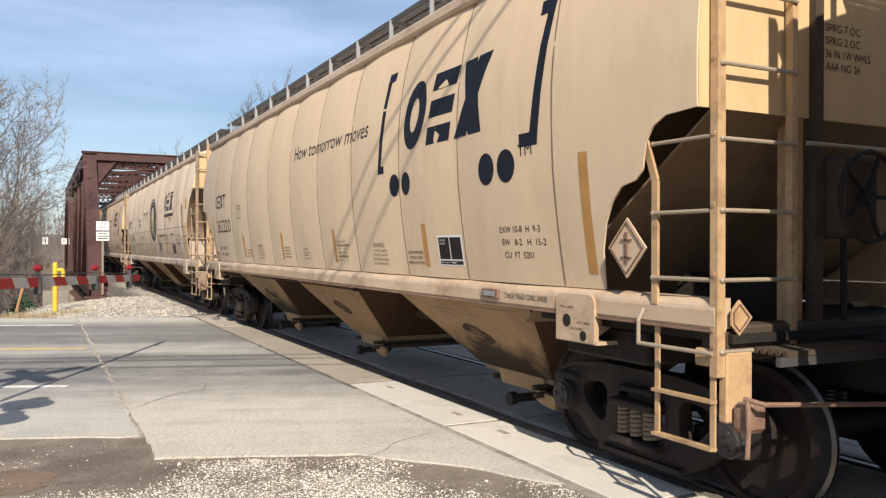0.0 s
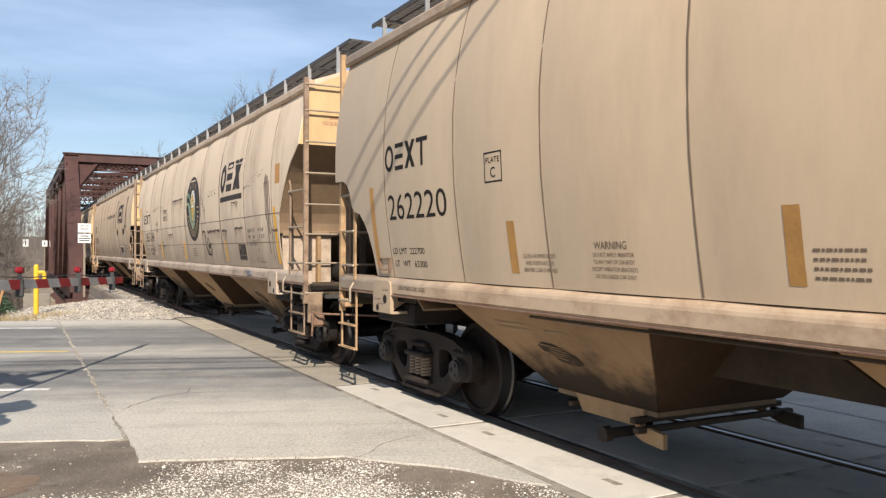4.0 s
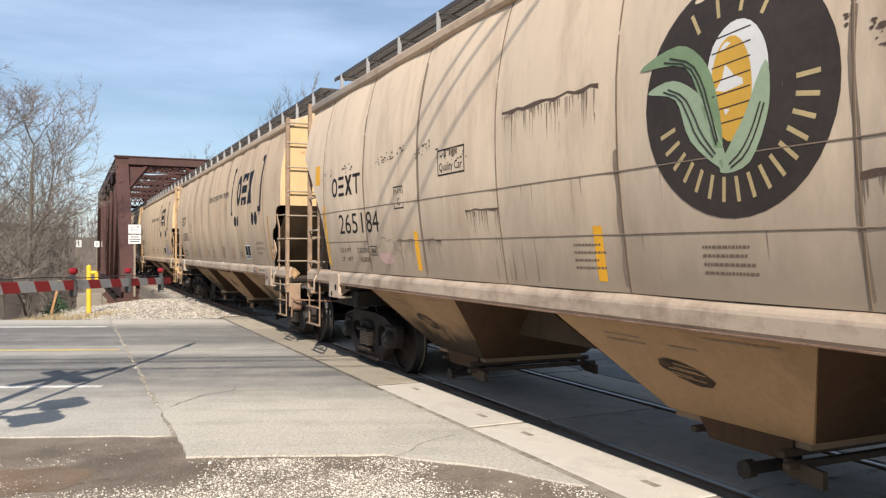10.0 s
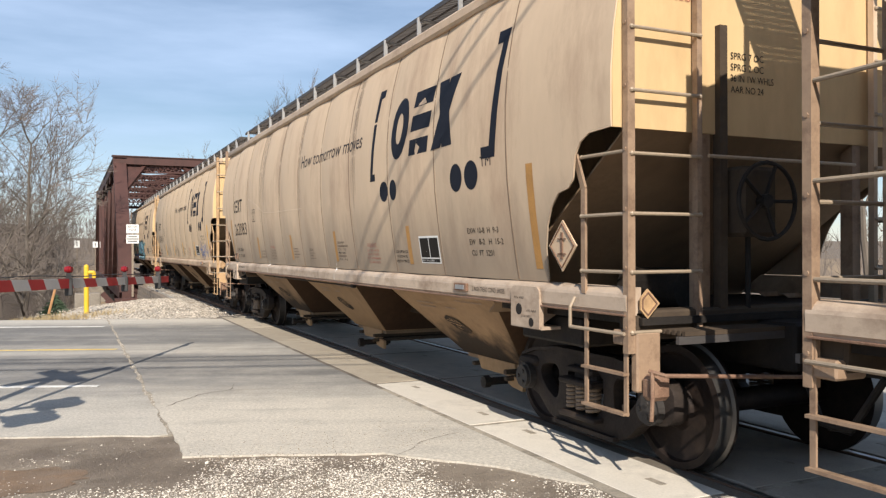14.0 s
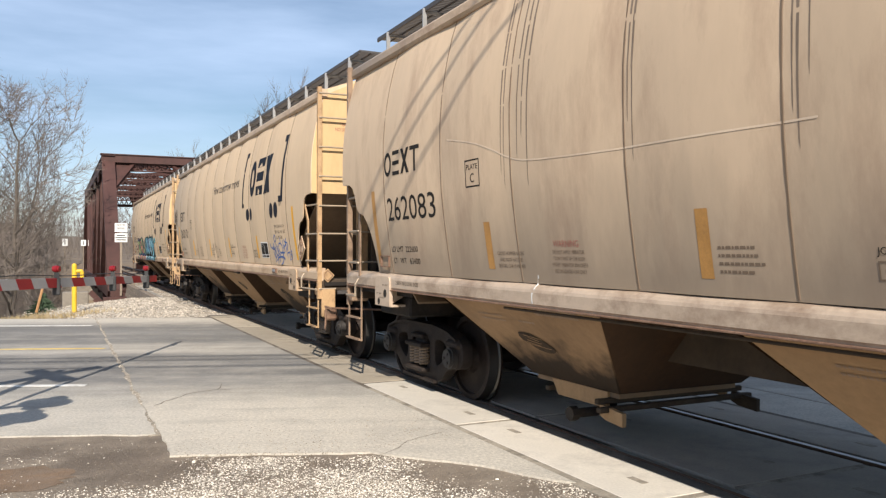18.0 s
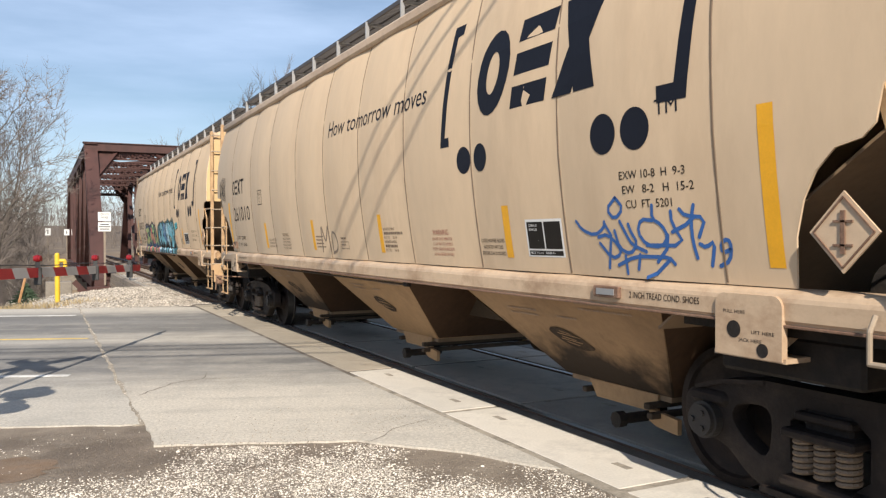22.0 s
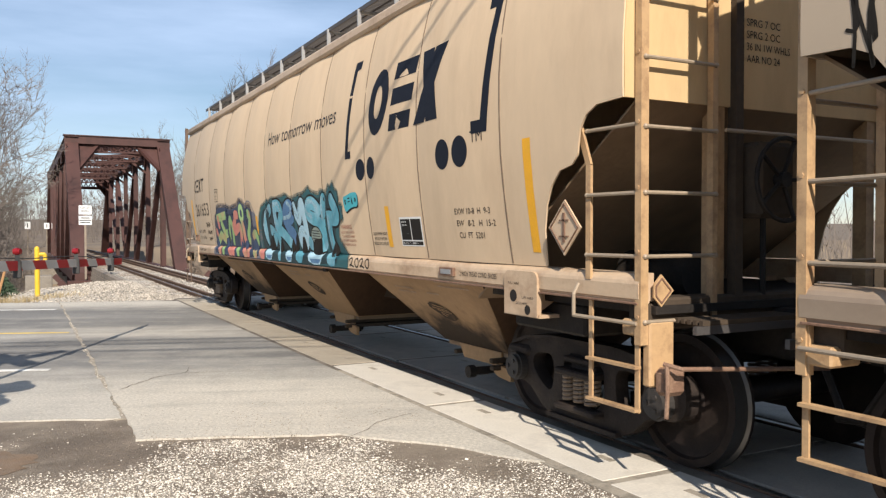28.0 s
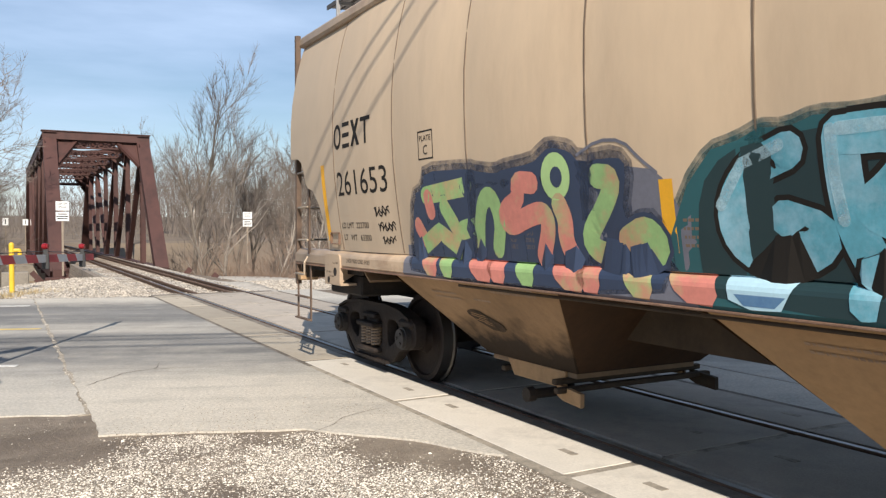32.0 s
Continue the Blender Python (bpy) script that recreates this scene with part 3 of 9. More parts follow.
# ---- steel truss bridge ----
M_BRIDGE = mat("red_brown_bridge_paint", (0.072, 0.030, 0.024), 0.65, 0.1, var=0.25, scale=1.0, fine=25, bump=0.2, dirt=(0.036, 0.017, 0.014), dirt_amount=0.9,
               dirt_scale=1.5, stretch=(1, 1, 0.3))
M_ABUT = mat("stained_abutment_concrete", (0.24, 0.21, 0.17), 0.9, var=0.3, scale=0.8, fine=20, bump=0.4, dirt=(0.10, 0.08, 0.06), dirt_amount=0.7)


def laced(bm, a, b, w, flat, depth=0.1, pitch=0.45):
    """Two channels joined by crossing lattice bars: w apart along flat."""
    a, b, flat = Vector(a), Vector(b), Vector(flat).normalized()
    d = (b - a).normalized()
    other = d.cross(flat).normalized()
    for s in (-1, 1):
        beam(bm, a + flat * s * w / 2, b + flat * s * w / 2, 0.07, 0.26, other)
    k = max(2, int((b - a).length / pitch))
    for i in range(k):
        p, q = a.lerp(b, i / k), a.lerp(b, (i + 1) / k)
        for e in (-0.11, 0.11):
            beam(bm, p - flat * w / 2 + other * e, q + flat * w / 2 + other * e, 0.06, 0.014, other)
            beam(bm, p + flat * w / 2 + other * e, q - flat * w / 2 + other * e, 0.06, 0.014, other)


def build_bridge():
    br = thing("truss_bridge", pose(0, 0, 0), "red-brown riveted steel through truss railway bridge with inclined end posts", "bridge", kind="structure")
    W, Y0, Y1, PAN, TOP, LOW = 2.36, 41.8, 83.8, 6.0, 6.5, -0.55
    stations = [Y0 + PAN * k for k in range(8)]
    for sx in (-1, 1):
        x = sx * W
        bm = bm_new()
        beam(bm, (x, stations[1] - 0.3, TOP), (x, stations[-2] + 0.3, TOP), 0.55, 0.5)
        box(bm, x, (stations[1] + stations[-2]) / 2, TOP + 0.27, 0.66, stations[-2] - stations[1] + 0.9, 0.03)
        part("top_chord", bm, M_BRIDGE, br)
        bm = bm_new()
        beam(bm, (x, Y0 - 0.5, LOW), (x, Y1 + 0.5, LOW), 0.45, 0.5)
        part("bottom_chord", bm, M_BRIDGE, br)
        for ya, yb in ((stations[0], stations[1]), (stations[-1], stations[-2])):
            bm = bm_new()
            beam(bm, (x, ya, LOW), (x, yb, TOP), 0.66, 0.5, (0, 1, 0.9))
            part("end_post", bm, M_BRIDGE, br, "broad plated inclined end post")
            bm = bm_new()
            box(bm, x, ya, LOW - 0.45, 0.9, 0.9, 0.4, bevel=0.03)
            part("bearing", bm, M_BRIDGE, br)
        for k in range(1, 7):
            bm = bm_new()
            laced(bm, (x, stations[k], LOW), (x, stations[k], TOP - 0.2), 0.36, (0, 1, 0))
            part("vertical_post", bm, M_BRIDGE, br, "laced vertical truss post")
        for k in range(1, 6):
            ka, kb = (k, k + 1) if k < 4 else (k + 1, k)
            bm = bm_new()
            laced(bm, (x, stations[ka], TOP - 0.2), (x, stations[kb], LOW), 0.30, (0, 1, 0.8))
            part("diagonal", bm, M_BRIDGE, br, "laced diagonal truss member")
        for k in range(1, 7):
            bm = bm_new()
            prism(bm, [(stations[k] - 0.5, TOP - 0.75), (stations[k] + 0.5, TOP - 0.75), (stations[k] + 0.75, TOP - 0.2), (stations[k] - 0.75, TOP - 0.2)], "x", x - 0.26, x - 0.24)
            part("gusset", tidy(bm), M_BRIDGE, br)
    # portals
    for ys, yt, sg in ((stations[0], stations[1], 1), (stations[-1], stations[-2], -1)):
        def on(z):
            return ys + (yt - ys) * (z - LOW) / (TOP - LOW)
        bm = bm_new()
        beam(bm, (-W - 0.35, yt - 0.1 * sg, TOP + 0.12), (W + 0.35, yt - 0.1 * sg, TOP + 0.12), 0.5, 0.42)
        box(bm, 0, yt - 0.1 * sg, TOP + 0.35, 2 * W + 0.8, 0.62, 0.05)
        part("portal_strut", bm, M_BRIDGE, br)
        zl = 5.6
        for s in (-1, 1):
            bm = bm_new()
            beam(bm, (s * (W - 0.30), on(5.0), 5.0), (s * 1.05, on(TOP - 0.15), TOP - 0.15), 0.16, 0.20, (0, 1, 0.9))
            vs = [(s * (W - 0.3), on(5.0), 5.0), (s * (W - 0.3), on(TOP), TOP), (s * 1.05, on(TOP), TOP)]
            va = [bm.verts.new(p) for p in vs]
            vb = [bm.verts.new((p[0], p[1] + 0.03, p[2])) for p in vs]
            bm.faces.new(va), bm.faces.new(vb[::-1])
            for a in range(3):
                bm.faces.new((va[a], vb[a], vb[(a + 1) % 3], va[(a + 1) % 3]))
            part("portal_knee", tidy(bm), M_BRIDGE, br, "triangular plate knee in the portal corner")
        if sg > 0:
            continue
        bm = bm_new()
        beam(bm, (-W + 0.3, on(zl), zl), (W - 0.3, on(zl), zl), 0.18, 0.24)
        part("portal_strut", bm, M_BRIDGE, br)
        for i in range(9):
            bm = bm_new()
            xa, xb = -1.8 + i * 3.6 / 9, -1.8 + (i + 1) * 3.6 / 9
            beam(bm, (xa, on(zl), zl), (xb, on(TOP - 0.1), TOP - 0.1), 0.07, 0.05)
            beam(bm, (xb, on(zl), zl), (xa, on(TOP - 0.1), TOP - 0.1), 0.07, 0.05)
            part("portal_lattice", bm, M_BRIDGE, br)
    # top bracing
    for k in range(1, 7):
        bm = bm_new()
        laced(bm, (-W, stations[k], TOP - 0.35), (W, stations[k], TOP - 0.25), 0.36, (0, 0, 1), pitch=0.4)
        part("sway_strut", bm, M_BRIDGE, br)
        for s in (-1, 1):
            bm = bm_new()
            beam(bm, (s * W, stations[k], 5.3), (s * 1.3, stations[k], TOP - 0.4), 0.14, 0.12, (0, 1, 0))
            part("knee_brace", bm, M_BRIDGE, br)
    for k in range(1, 6):
        bm = bm_new()
        laced(bm, (-W, stations[k], TOP), (W, stations[k + 1], TOP), 0.22, (0.7, -0.7, 0), pitch=0.4)
        laced(bm, (W, stations[k], TOP + 0.03), (-W, stations[k + 1], TOP + 0.03), 0.22, (0.7, 0.7, 0), pitch=0.4)
        part("lateral_brace", bm, M_BRIDGE, br)
    for k in range(8):
        bm = bm_new()
        box(bm, 0, stations[k], -0.95, 2 * W, 0.3, 0.8)
        part("floor_beam", bm, M_BRIDGE, br)
    for s in (-1, 1):
        bm = bm_new()
        box(bm, s * 0.8, (Y0 + Y1) / 2, -0.62, 0.25, Y1 - Y0 + 1, 0.5)
        part("stringer", bm, M_BRIDGE, br)
    # near and far bank seats
    for y, sg in ((40.2, 1), (85.4, -1)):
        bm = bm_new()
        box(bm, 0, y, -3.3, 8.6, 2.6, 3.0, bevel=0.04)
        box(bm, 0, y - 1.5 * sg, -1.3, 3.0, 0.5, 1.4, bevel=0.03)
        tagged(link("abutment", bm, M_ABUT), "stained concrete bridge abutment on the creek bank", "abutment", kind="structure")


def build_bent():
    """Steel bent and girders that carry the track from the bank to the bridge."""
    b = thing("approach_bent", pose(0, 0, 0), "brown steel girders and columns carrying the track to the bridge", "girder", kind="structure")
    for s in (-1, 1):
        bm = bm_new()
        box(bm, s * 1.15, 36.4, -0.62, 0.16, 11.0, 0.62)
        for z in (-0.32, -0.92):
            box(bm, s * 1.15, 36.4, z, 0.36, 11.0, 0.04)
        for k in range(8):
            box(bm, s * 1.15, 31.4 + 1.42 * k, -0.62, 0.32, 0.05, 0.56)
        part("girder", bm, M_BRIDGE, b)
    for y in (40.7, 35.2):
        bm = bm_new()
        box(bm, 0, y, -0.78, 5.9, 0.34, 0.30, bevel=0.01)
        part("cap_beam", bm, M_BRIDGE, b)
        for x in (-2.75, -1.85, -0.9, 0.9, 1.85, 2.75):
            bm = bm_new()
            box(bm, x, y, -2.2, 0.06, 0.30, 2.6)
            for e in (-0.14, 0.14):
                box(bm, x, y + e, -2.2, 0.30, 0.03, 2.6)
            part("column", bm, M_BRIDGE, b)
        for s in (-1, 1):
            bm = bm_new()
            beam(bm, (s * 3.5, y - 0.2, -0.35), (s * 2.3, y - 0.2, -1.7), 0.24, 0.10, (0, 1, 0))
            part("knee_brace", bm, M_BRIDGE, b)


build_bridge()
build_bent()



# ---- covered hopper cars ----
def paint_mat(name, base, grime, amount, streak=0.32):
    return mat(name, base, 0.62, var=0.08, scale=0.5, fine=7, bump=0.02, dirt=grime, dirt_amount=amount, dirt_scale=1.8, stretch=(1, 1, streak), spec=0.12)


def road_film(m, film, top, amount):
    """Grey road film thrown up on the lower side, ragged at its upper edge."""
    n, l = m.node_tree.nodes, m.node_tree.links
    b = n["Principled BSDF"]
    old = b.inputs["Base Color"].links[0].from_socket
    tc = n.new("ShaderNodeTexCoord")
    sp = n.new("ShaderNodeSeparateXYZ")
    l.new(tc.outputs["Object"], sp.inputs[0])
    mp = n.new("ShaderNodeMapping")
    mp.inputs["Scale"].default_value = (1, 1, 0.3)
    l.new(tc.outputs["Object"], mp.inputs["Vector"])
    nz = n.new("ShaderNodeTexNoise")
    nz.inputs["Scale"].default_value, nz.inputs["Detail"].default_value, nz.inputs["Roughness"].default_value = 2.6, 8, 0.65
    l.new(mp.outputs["Vector"], nz.inputs["Vector"])
    add = n.new("ShaderNodeMath")
    add.operation = "MULTIPLY_ADD"
    add.inputs[1].default_value = -0.9
    l.new(nz.outputs["Fac"], add.inputs[0])
    l.new(sp.outputs["Z"], add.inputs[2])
    mr = n.new("ShaderNodeMapRange")
    mr.inputs["From Min"].default_value, mr.inputs["From Max"].default_value = top - 0.45, 1.0
    mr.inputs["To Max"].default_value = amount
    l.new(add.outputs[0], mr.inputs["Value"])
    mx = n.new("ShaderNodeMix")
    mx.data_type = "RGBA"
    mx.inputs[7].default_value = (*film, 1)
    l.new(mr.outputs["Result"], mx.inputs[0])
    l.new(old, mx.inputs[6])
    l.new(mx.outputs[2], b.inputs["Base Color"])
    return m


def end_grey(m, film, start, amount):
    """A grey tone that strengthens unevenly towards the trailing end of a car."""
    n, l = m.node_tree.nodes, m.node_tree.links
    b = n["Principled BSDF"]
    old = b.inputs["Base Color"].links[0].from_socket
    tc = n.new("ShaderNodeTexCoord")
    sp = n.new("ShaderNodeSeparateXYZ")
    l.new(tc.outputs["Object"], sp.inputs[0])
    mp = n.new("ShaderNodeMapping")
    mp.inputs["Scale"].default_value = (1, 1, 0.35)
    l.new(tc.outputs["Object"], mp.inputs["Vector"])
    nz = n.new("ShaderNodeTexNoise")
    nz.inputs["Scale"].default_value, nz.inputs["Detail"].default_value, nz.inputs["Roughness"].default_value = 1.6, 8, 0.65
    l.new(mp.outputs["Vector"], nz.inputs["Vector"])
    add = n.new("ShaderNodeMath")
    add.operation = "MULTIPLY_ADD"
    add.inputs[1].default_value = 3.0
    l.new(nz.outputs["Fac"], add.inputs[0])
    l.new(sp.outputs["Y"], add.inputs[2])
    mr = n.new("ShaderNodeMapRange")
    mr.inputs["From Min"].default_value, mr.inputs["From Max"].default_value = start + 1.5, 8.6
    mr.inputs["To Max"].default_value = amount
    l.new(add.outputs[0], mr.inputs["Value"])
    mx = n.new("ShaderNodeMix")
    mx.data_type = "RGBA"
    mx.inputs[7].default_value = (*film, 1)
    l.new(mr.outputs["Result"], mx.inputs[0])
    l.new(old, mx.inputs[6])
    l.new(mx.outputs[2], b.inputs["Base Color"])
    return m


M_TAN = end_grey(paint_mat("sun_faded_tan_paint", (0.66, 0.50, 0.335), (0.42, 0.29, 0.185), 0.32), (0.37, 0.31, 0.245), 1.5, 0.75)
M_TAN_C = road_film(paint_mat("dull_tan_paint", (0.595, 0.455, 0.318), (0.29, 0.185, 0.13), 0.6), (0.24, 0.195, 0.15), 2.2, 0.7)
M_CREAM = road_film(paint_mat("chalky_cream_paint", (0.70, 0.56, 0.415), (0.32, 0.215, 0.155), 0.6, 0.28), (0.30, 0.235, 0.175), 2.3, 0.8)
M_END = paint_mat("warm_tan_end_paint", (0.60, 0.43, 0.23), (0.30, 0.19, 0.10), 0.35)
M_POST = mat("worn_tan_ladder_paint", (0.47, 0.305, 0.16), 0.55, var=0.15, scale=2, fine=30, bump=0.08, dirt=(0.20, 0.11, 0.06), dirt_amount=0.9, dirt_scale=6.0)
M_POST_R = mat("rust_brown_ladder_steel", (0.13, 0.085, 0.058), 0.7, var=0.2, scale=2, fine=30, bump=0.1, dirt=(0.06, 0.04, 0.028), dirt_amount=0.9, dirt_scale=6.0)
M_POST_B = mat("grimy_brown_ladder_paint", (0.30, 0.205, 0.135), 0.6, var=0.2, scale=2, fine=30, bump=0.1, dirt=(0.12, 0.07, 0.045), dirt_amount=0.9, dirt_scale=6.0)
M_SILL = end_grey(mat("worn_sill_paint", (0.55, 0.405, 0.27), 0.45, var=0.14, scale=0.8, fine=20, bump=0.04, dirt=(0.27, 0.155, 0.085), dirt_amount=0.8, dirt_scale=3.0, stretch=(1, 0.7, 1.0)), (0.22, 0.175, 0.135), 4.5, 0.75)
M_SILL_B = mat("dull_sill_paint", (0.49, 0.385, 0.29), 0.5, var=0.16, scale=0.8, fine=20, bump=0.05, dirt=(0.19, 0.12, 0.075), dirt_amount=0.85, dirt_scale=3.0, stretch=(1, 0.7, 1.0))
M_UNDER = mat("dusty_underframe", (0.075, 0.055, 0.038), 0.8, var=0.25, scale=1.5, fine=20, bump=0.15, dirt=(0.035, 0.027, 0.022), dirt_amount=0.8, dirt_scale=1.2, spec=0.2)
M_HOP = mat("grimy_hopper_paint", (0.385, 0.245, 0.13), 0.75, var=0.2, scale=0.9, fine=16, bump=0.08, dirt=(0.13, 0.08, 0.045), dirt_amount=0.6, dirt_scale=0.8, spec=0.2)
M_SLOPE = mat("grimy_slope_paint", (0.27, 0.185, 0.115), 0.8, var=0.25, scale=1.2, fine=16, bump=0.1, dirt=(0.11, 0.075, 0.05), dirt_amount=0.7, dirt_scale=1.0, spec=0.2)
def sooty(name, low, high):
    """Hopper paint with brake soot and mud thrown up on its lower half in ragged patches."""
    m = mat(name, (0.33, 0.21, 0.115), 0.75, var=0.2, scale=0.9, fine=16, bump=0.08, dirt=(0.13, 0.08, 0.045), dirt_amount=0.6, dirt_scale=0.8, spec=0.2)
    n, l = m.node_tree.nodes, m.node_tree.links
    b = n["Principled BSDF"]
    old = b.inputs["Base Color"].links[0].from_socket
    tc = n.new("ShaderNodeTexCoord")
    sp = n.new("ShaderNodeSeparateXYZ")
    l.new(tc.outputs["Object"], sp.inputs[0])
    nz = n.new("ShaderNodeTexNoise")
    nz.inputs["Scale"].default_value, nz.inputs["Detail"].default_value, nz.inputs["Roughness"].default_value = 2.2, 8, 0.65
    l.new(tc.outputs["Object"], nz.inputs["Vector"])
    add = n.new("ShaderNodeMath")
    add.operation = "MULTIPLY_ADD"
    add.inputs[1].default_value = -0.9
    l.new(nz.outputs["Fac"], add.inputs[0])
    l.new(sp.outputs["Z"], add.inputs[2])
    mr = n.new("ShaderNodeMapRange")
    mr.inputs["From Min"].default_value, mr.inputs["From Max"].default_value = high - 0.45, low - 0.45
    mr.inputs["To Max"].default_value = 0.93
    l.new(add.outputs[0], mr.inputs["Value"])
    mx = n.new("ShaderNodeMix")
    mx.data_type = "RGBA"
    mx.inputs[7].default_value = (0.022, 0.017, 0.014, 1)
    l.new(mr.outputs["Result"], mx.inputs[0])
    l.new(old, mx.inputs[6])
    l.new(mx.outputs[2], b.inputs["Base Color"])
    return m


M_HOP_SOOT = sooty("sooty_hopper_paint", 0.58, 0.86)
# dirty rust brown, with the underbody shade put into its colour
M_RUST_SHADED = mat("shade_dark_rust", (0.078, 0.044, 0.025), 0.85, var=0.3, scale=1.2, fine=18, bump=0.15, dirt=(0.06, 0.038, 0.024), dirt_amount=0.8, dirt_scale=1.1, stretch=(1, 1, 0.4), spec=0.2)
M_BLACK = mat("greasy_black_iron", (0.022, 0.019, 0.017), 0.7, 0.1, var=0.4, scale=2, fine=30, bump=0.3, dirt=(0.07, 0.052, 0.038), dirt_amount=0.6, dirt_scale=2.2, spec=0.2)
M_TRUCK = mat("oily_brown_cast_steel", (0.028, 0.0215, 0.0185), 0.65, 0.1, var=0.4, scale=3, fine=28, bump=0.35, dirt=(0.085, 0.062, 0.046), dirt_amount=0.6, dirt_scale=2.5, spec=0.2)
M_WHEEL = mat("brown_wheel_steel", (0.022, 0.016, 0.014), 0.6, 0.3, var=0.35, scale=3, fine=30, bump=0.2, dirt=(0.065, 0.045, 0.033), dirt_amount=0.6, dirt_scale=4, spec=0.2)
M_TREAD = mat("polished_wheel_tread", (0.17, 0.16, 0.15), 0.38, 0.9, var=0.1, fine=50, bump=0.05)
M_SPRING = mat("dusty_spring_steel", (0.21, 0.15, 0.10), 0.6, 0.1, var=0.3, fine=40, bump=0.2)
M_STAINED = mat("caked_bracket_steel", (0.045, 0.031, 0.022), 0.8, var=0.4, scale=6, fine=40, bump=0.4, dirt=(0.14, 0.088, 0.05), dirt_amount=0.7, dirt_scale=9, spec=0.2)
M_CAP = mat("grey_bearing_cap", (0.042, 0.037, 0.034), 0.6, 0.2, var=0.25, scale=8, fine=40, bump=0.2)
M_GALV = mat("galvanised_grating", (0.40, 0.40, 0.40), 0.5, 0.6, var=0.15, fine=40, bump=0.1)
M_GALV_DARK = mat("grey_running_board_grating", (0.085, 0.078, 0.075), 0.6, 0.3, var=0.15, fine=40, bump=0.1)
M_RUNG = mat("bare_rung_steel", (0.36, 0.285, 0.205), 0.5, 0.2, var=0.2, fine=50, bump=0.1)
M_RUST = mat("rusty_fittings", (0.20, 0.115, 0.075), 0.8, 0.1, var=0.35, scale=4, fine=40, bump=0.4, dirt=(0.36, 0.25, 0.17), dirt_amount=0.6, dirt_scale=5)
M_NAVY = mat("dark_navy_lettering", (0.010, 0.012, 0.020), 0.65, var=0.1, bump=0.0, fine=25, spec=0.2)
M_INK = mat("faded_black_lettering", (0.018, 0.015, 0.012), 0.7, var=0.15, bump=0.0, fine=25, spec=0.2)
M_INK_RED = flat_mat("faded_red_lettering", (0.38, 0.14, 0.10), 0.65)
M_YEL = mat("yellow_reflector", (0.84, 0.41, 0.015), 0.5, var=0.10, scale=8, fine=60, bump=0.1)
M_YEL_OLD = mat("browned_reflector", (0.43, 0.22, 0.06), 0.6, var=0.25, scale=6, fine=60, bump=0.1)
M_SEAMPAINT = paint_mat("dark_weld_bead", (0.20, 0.145, 0.10), (0.12, 0.09, 0.065), 0.6)
M_WHITE = mat("white_stencil_panel", (0.72, 0.71, 0.68), 0.6, var=0.08, fine=40, bump=0.05)

PROFILE = [(1.36, 1.470), (1.6, 1.512), (1.9, 1.556), (2.2, 1.588), (2.5, 1.602), (2.8, 1.602), (3.1, 1.580), (3.4, 1.530), (3.65, 1.470), (3.85, 1.405)]


ROWS = sorted([z for z, _ in PROFILE] + [(a[0] + b[0]) / 2 for a, b in zip(PROFILE, PROFILE[1:])])


def side_x(z):
    """Half width of the curved side at a height."""
    if z <= PROFILE[0][0]:
        return PROFILE[0][1]
    for (za, xa), (zb, xb) in zip(PROFILE, PROFILE[1:]):
        if z <= zb:
            k = (z - za) / (zb - za)
            return xa + (xb - xa) * k
    return PROFILE[-1][1]


CUT_ROUND = [(0.0, 2.43), (0.25, 2.42), (0.36, 2.37), (0.43, 2.28), (0.47, 2.12), (0.54, 2.06), (0.68, 2.03), (0.79, 1.93), (0.87, 1.80), (0.93, 1.62), (0.96, 1.36)]
CUT_SLOPE = [(0.0, 3.06), (0.12, 2.97), (0.28, 2.85), (0.42, 2.72), (0.56, 2.57), (0.68, 2.42), (0.79, 2.28), (0.87, 2.17), (0.94, 2.03), (0.98, 1.88), (1.0, 1.70), (1.01, 1.36)]


def low_edge(cut, d):
    """Lower edge of the side at distance d from its end."""
    for (da, za), (db, zb) in zip(cut, cut[1:]):
        if d <= db:
            return za + (zb - za) * (d - da) / (db - da)
    return 1.36


class Spec:
    def __init__(self, half, bogie, side, paint, end, cut, seams, hoppers, rear=None):
        self.rear = rear or end
        self.sill = M_SILL if paint is M_TAN else M_SILL_B
        self.pad = 0.085 if cut is CUT_ROUND else 0.0
        self.step = 0.42 if cut is CUT_ROUND else 0.54
        self.half, self.bogie, self.side, self.paint, self.end, self.cut, self.seams, self.hoppers = half, bogie, side, paint, end, cut, seams, hoppers


def bulge(spec, y):
    s = spec.seams
    for a, b in zip(s, s[1:]):
        if a <= y <= b:
            return 0.022 * math.sin(math.pi * (y - a) / (b - a))
    return 0.0


def skin(spec, sx, y, z, off=0.0):
    """A point on the car's curved side, off metres proud of it."""
    return Vector((sx * (side_x(z) + bulge(spec, y) + off), y, z))


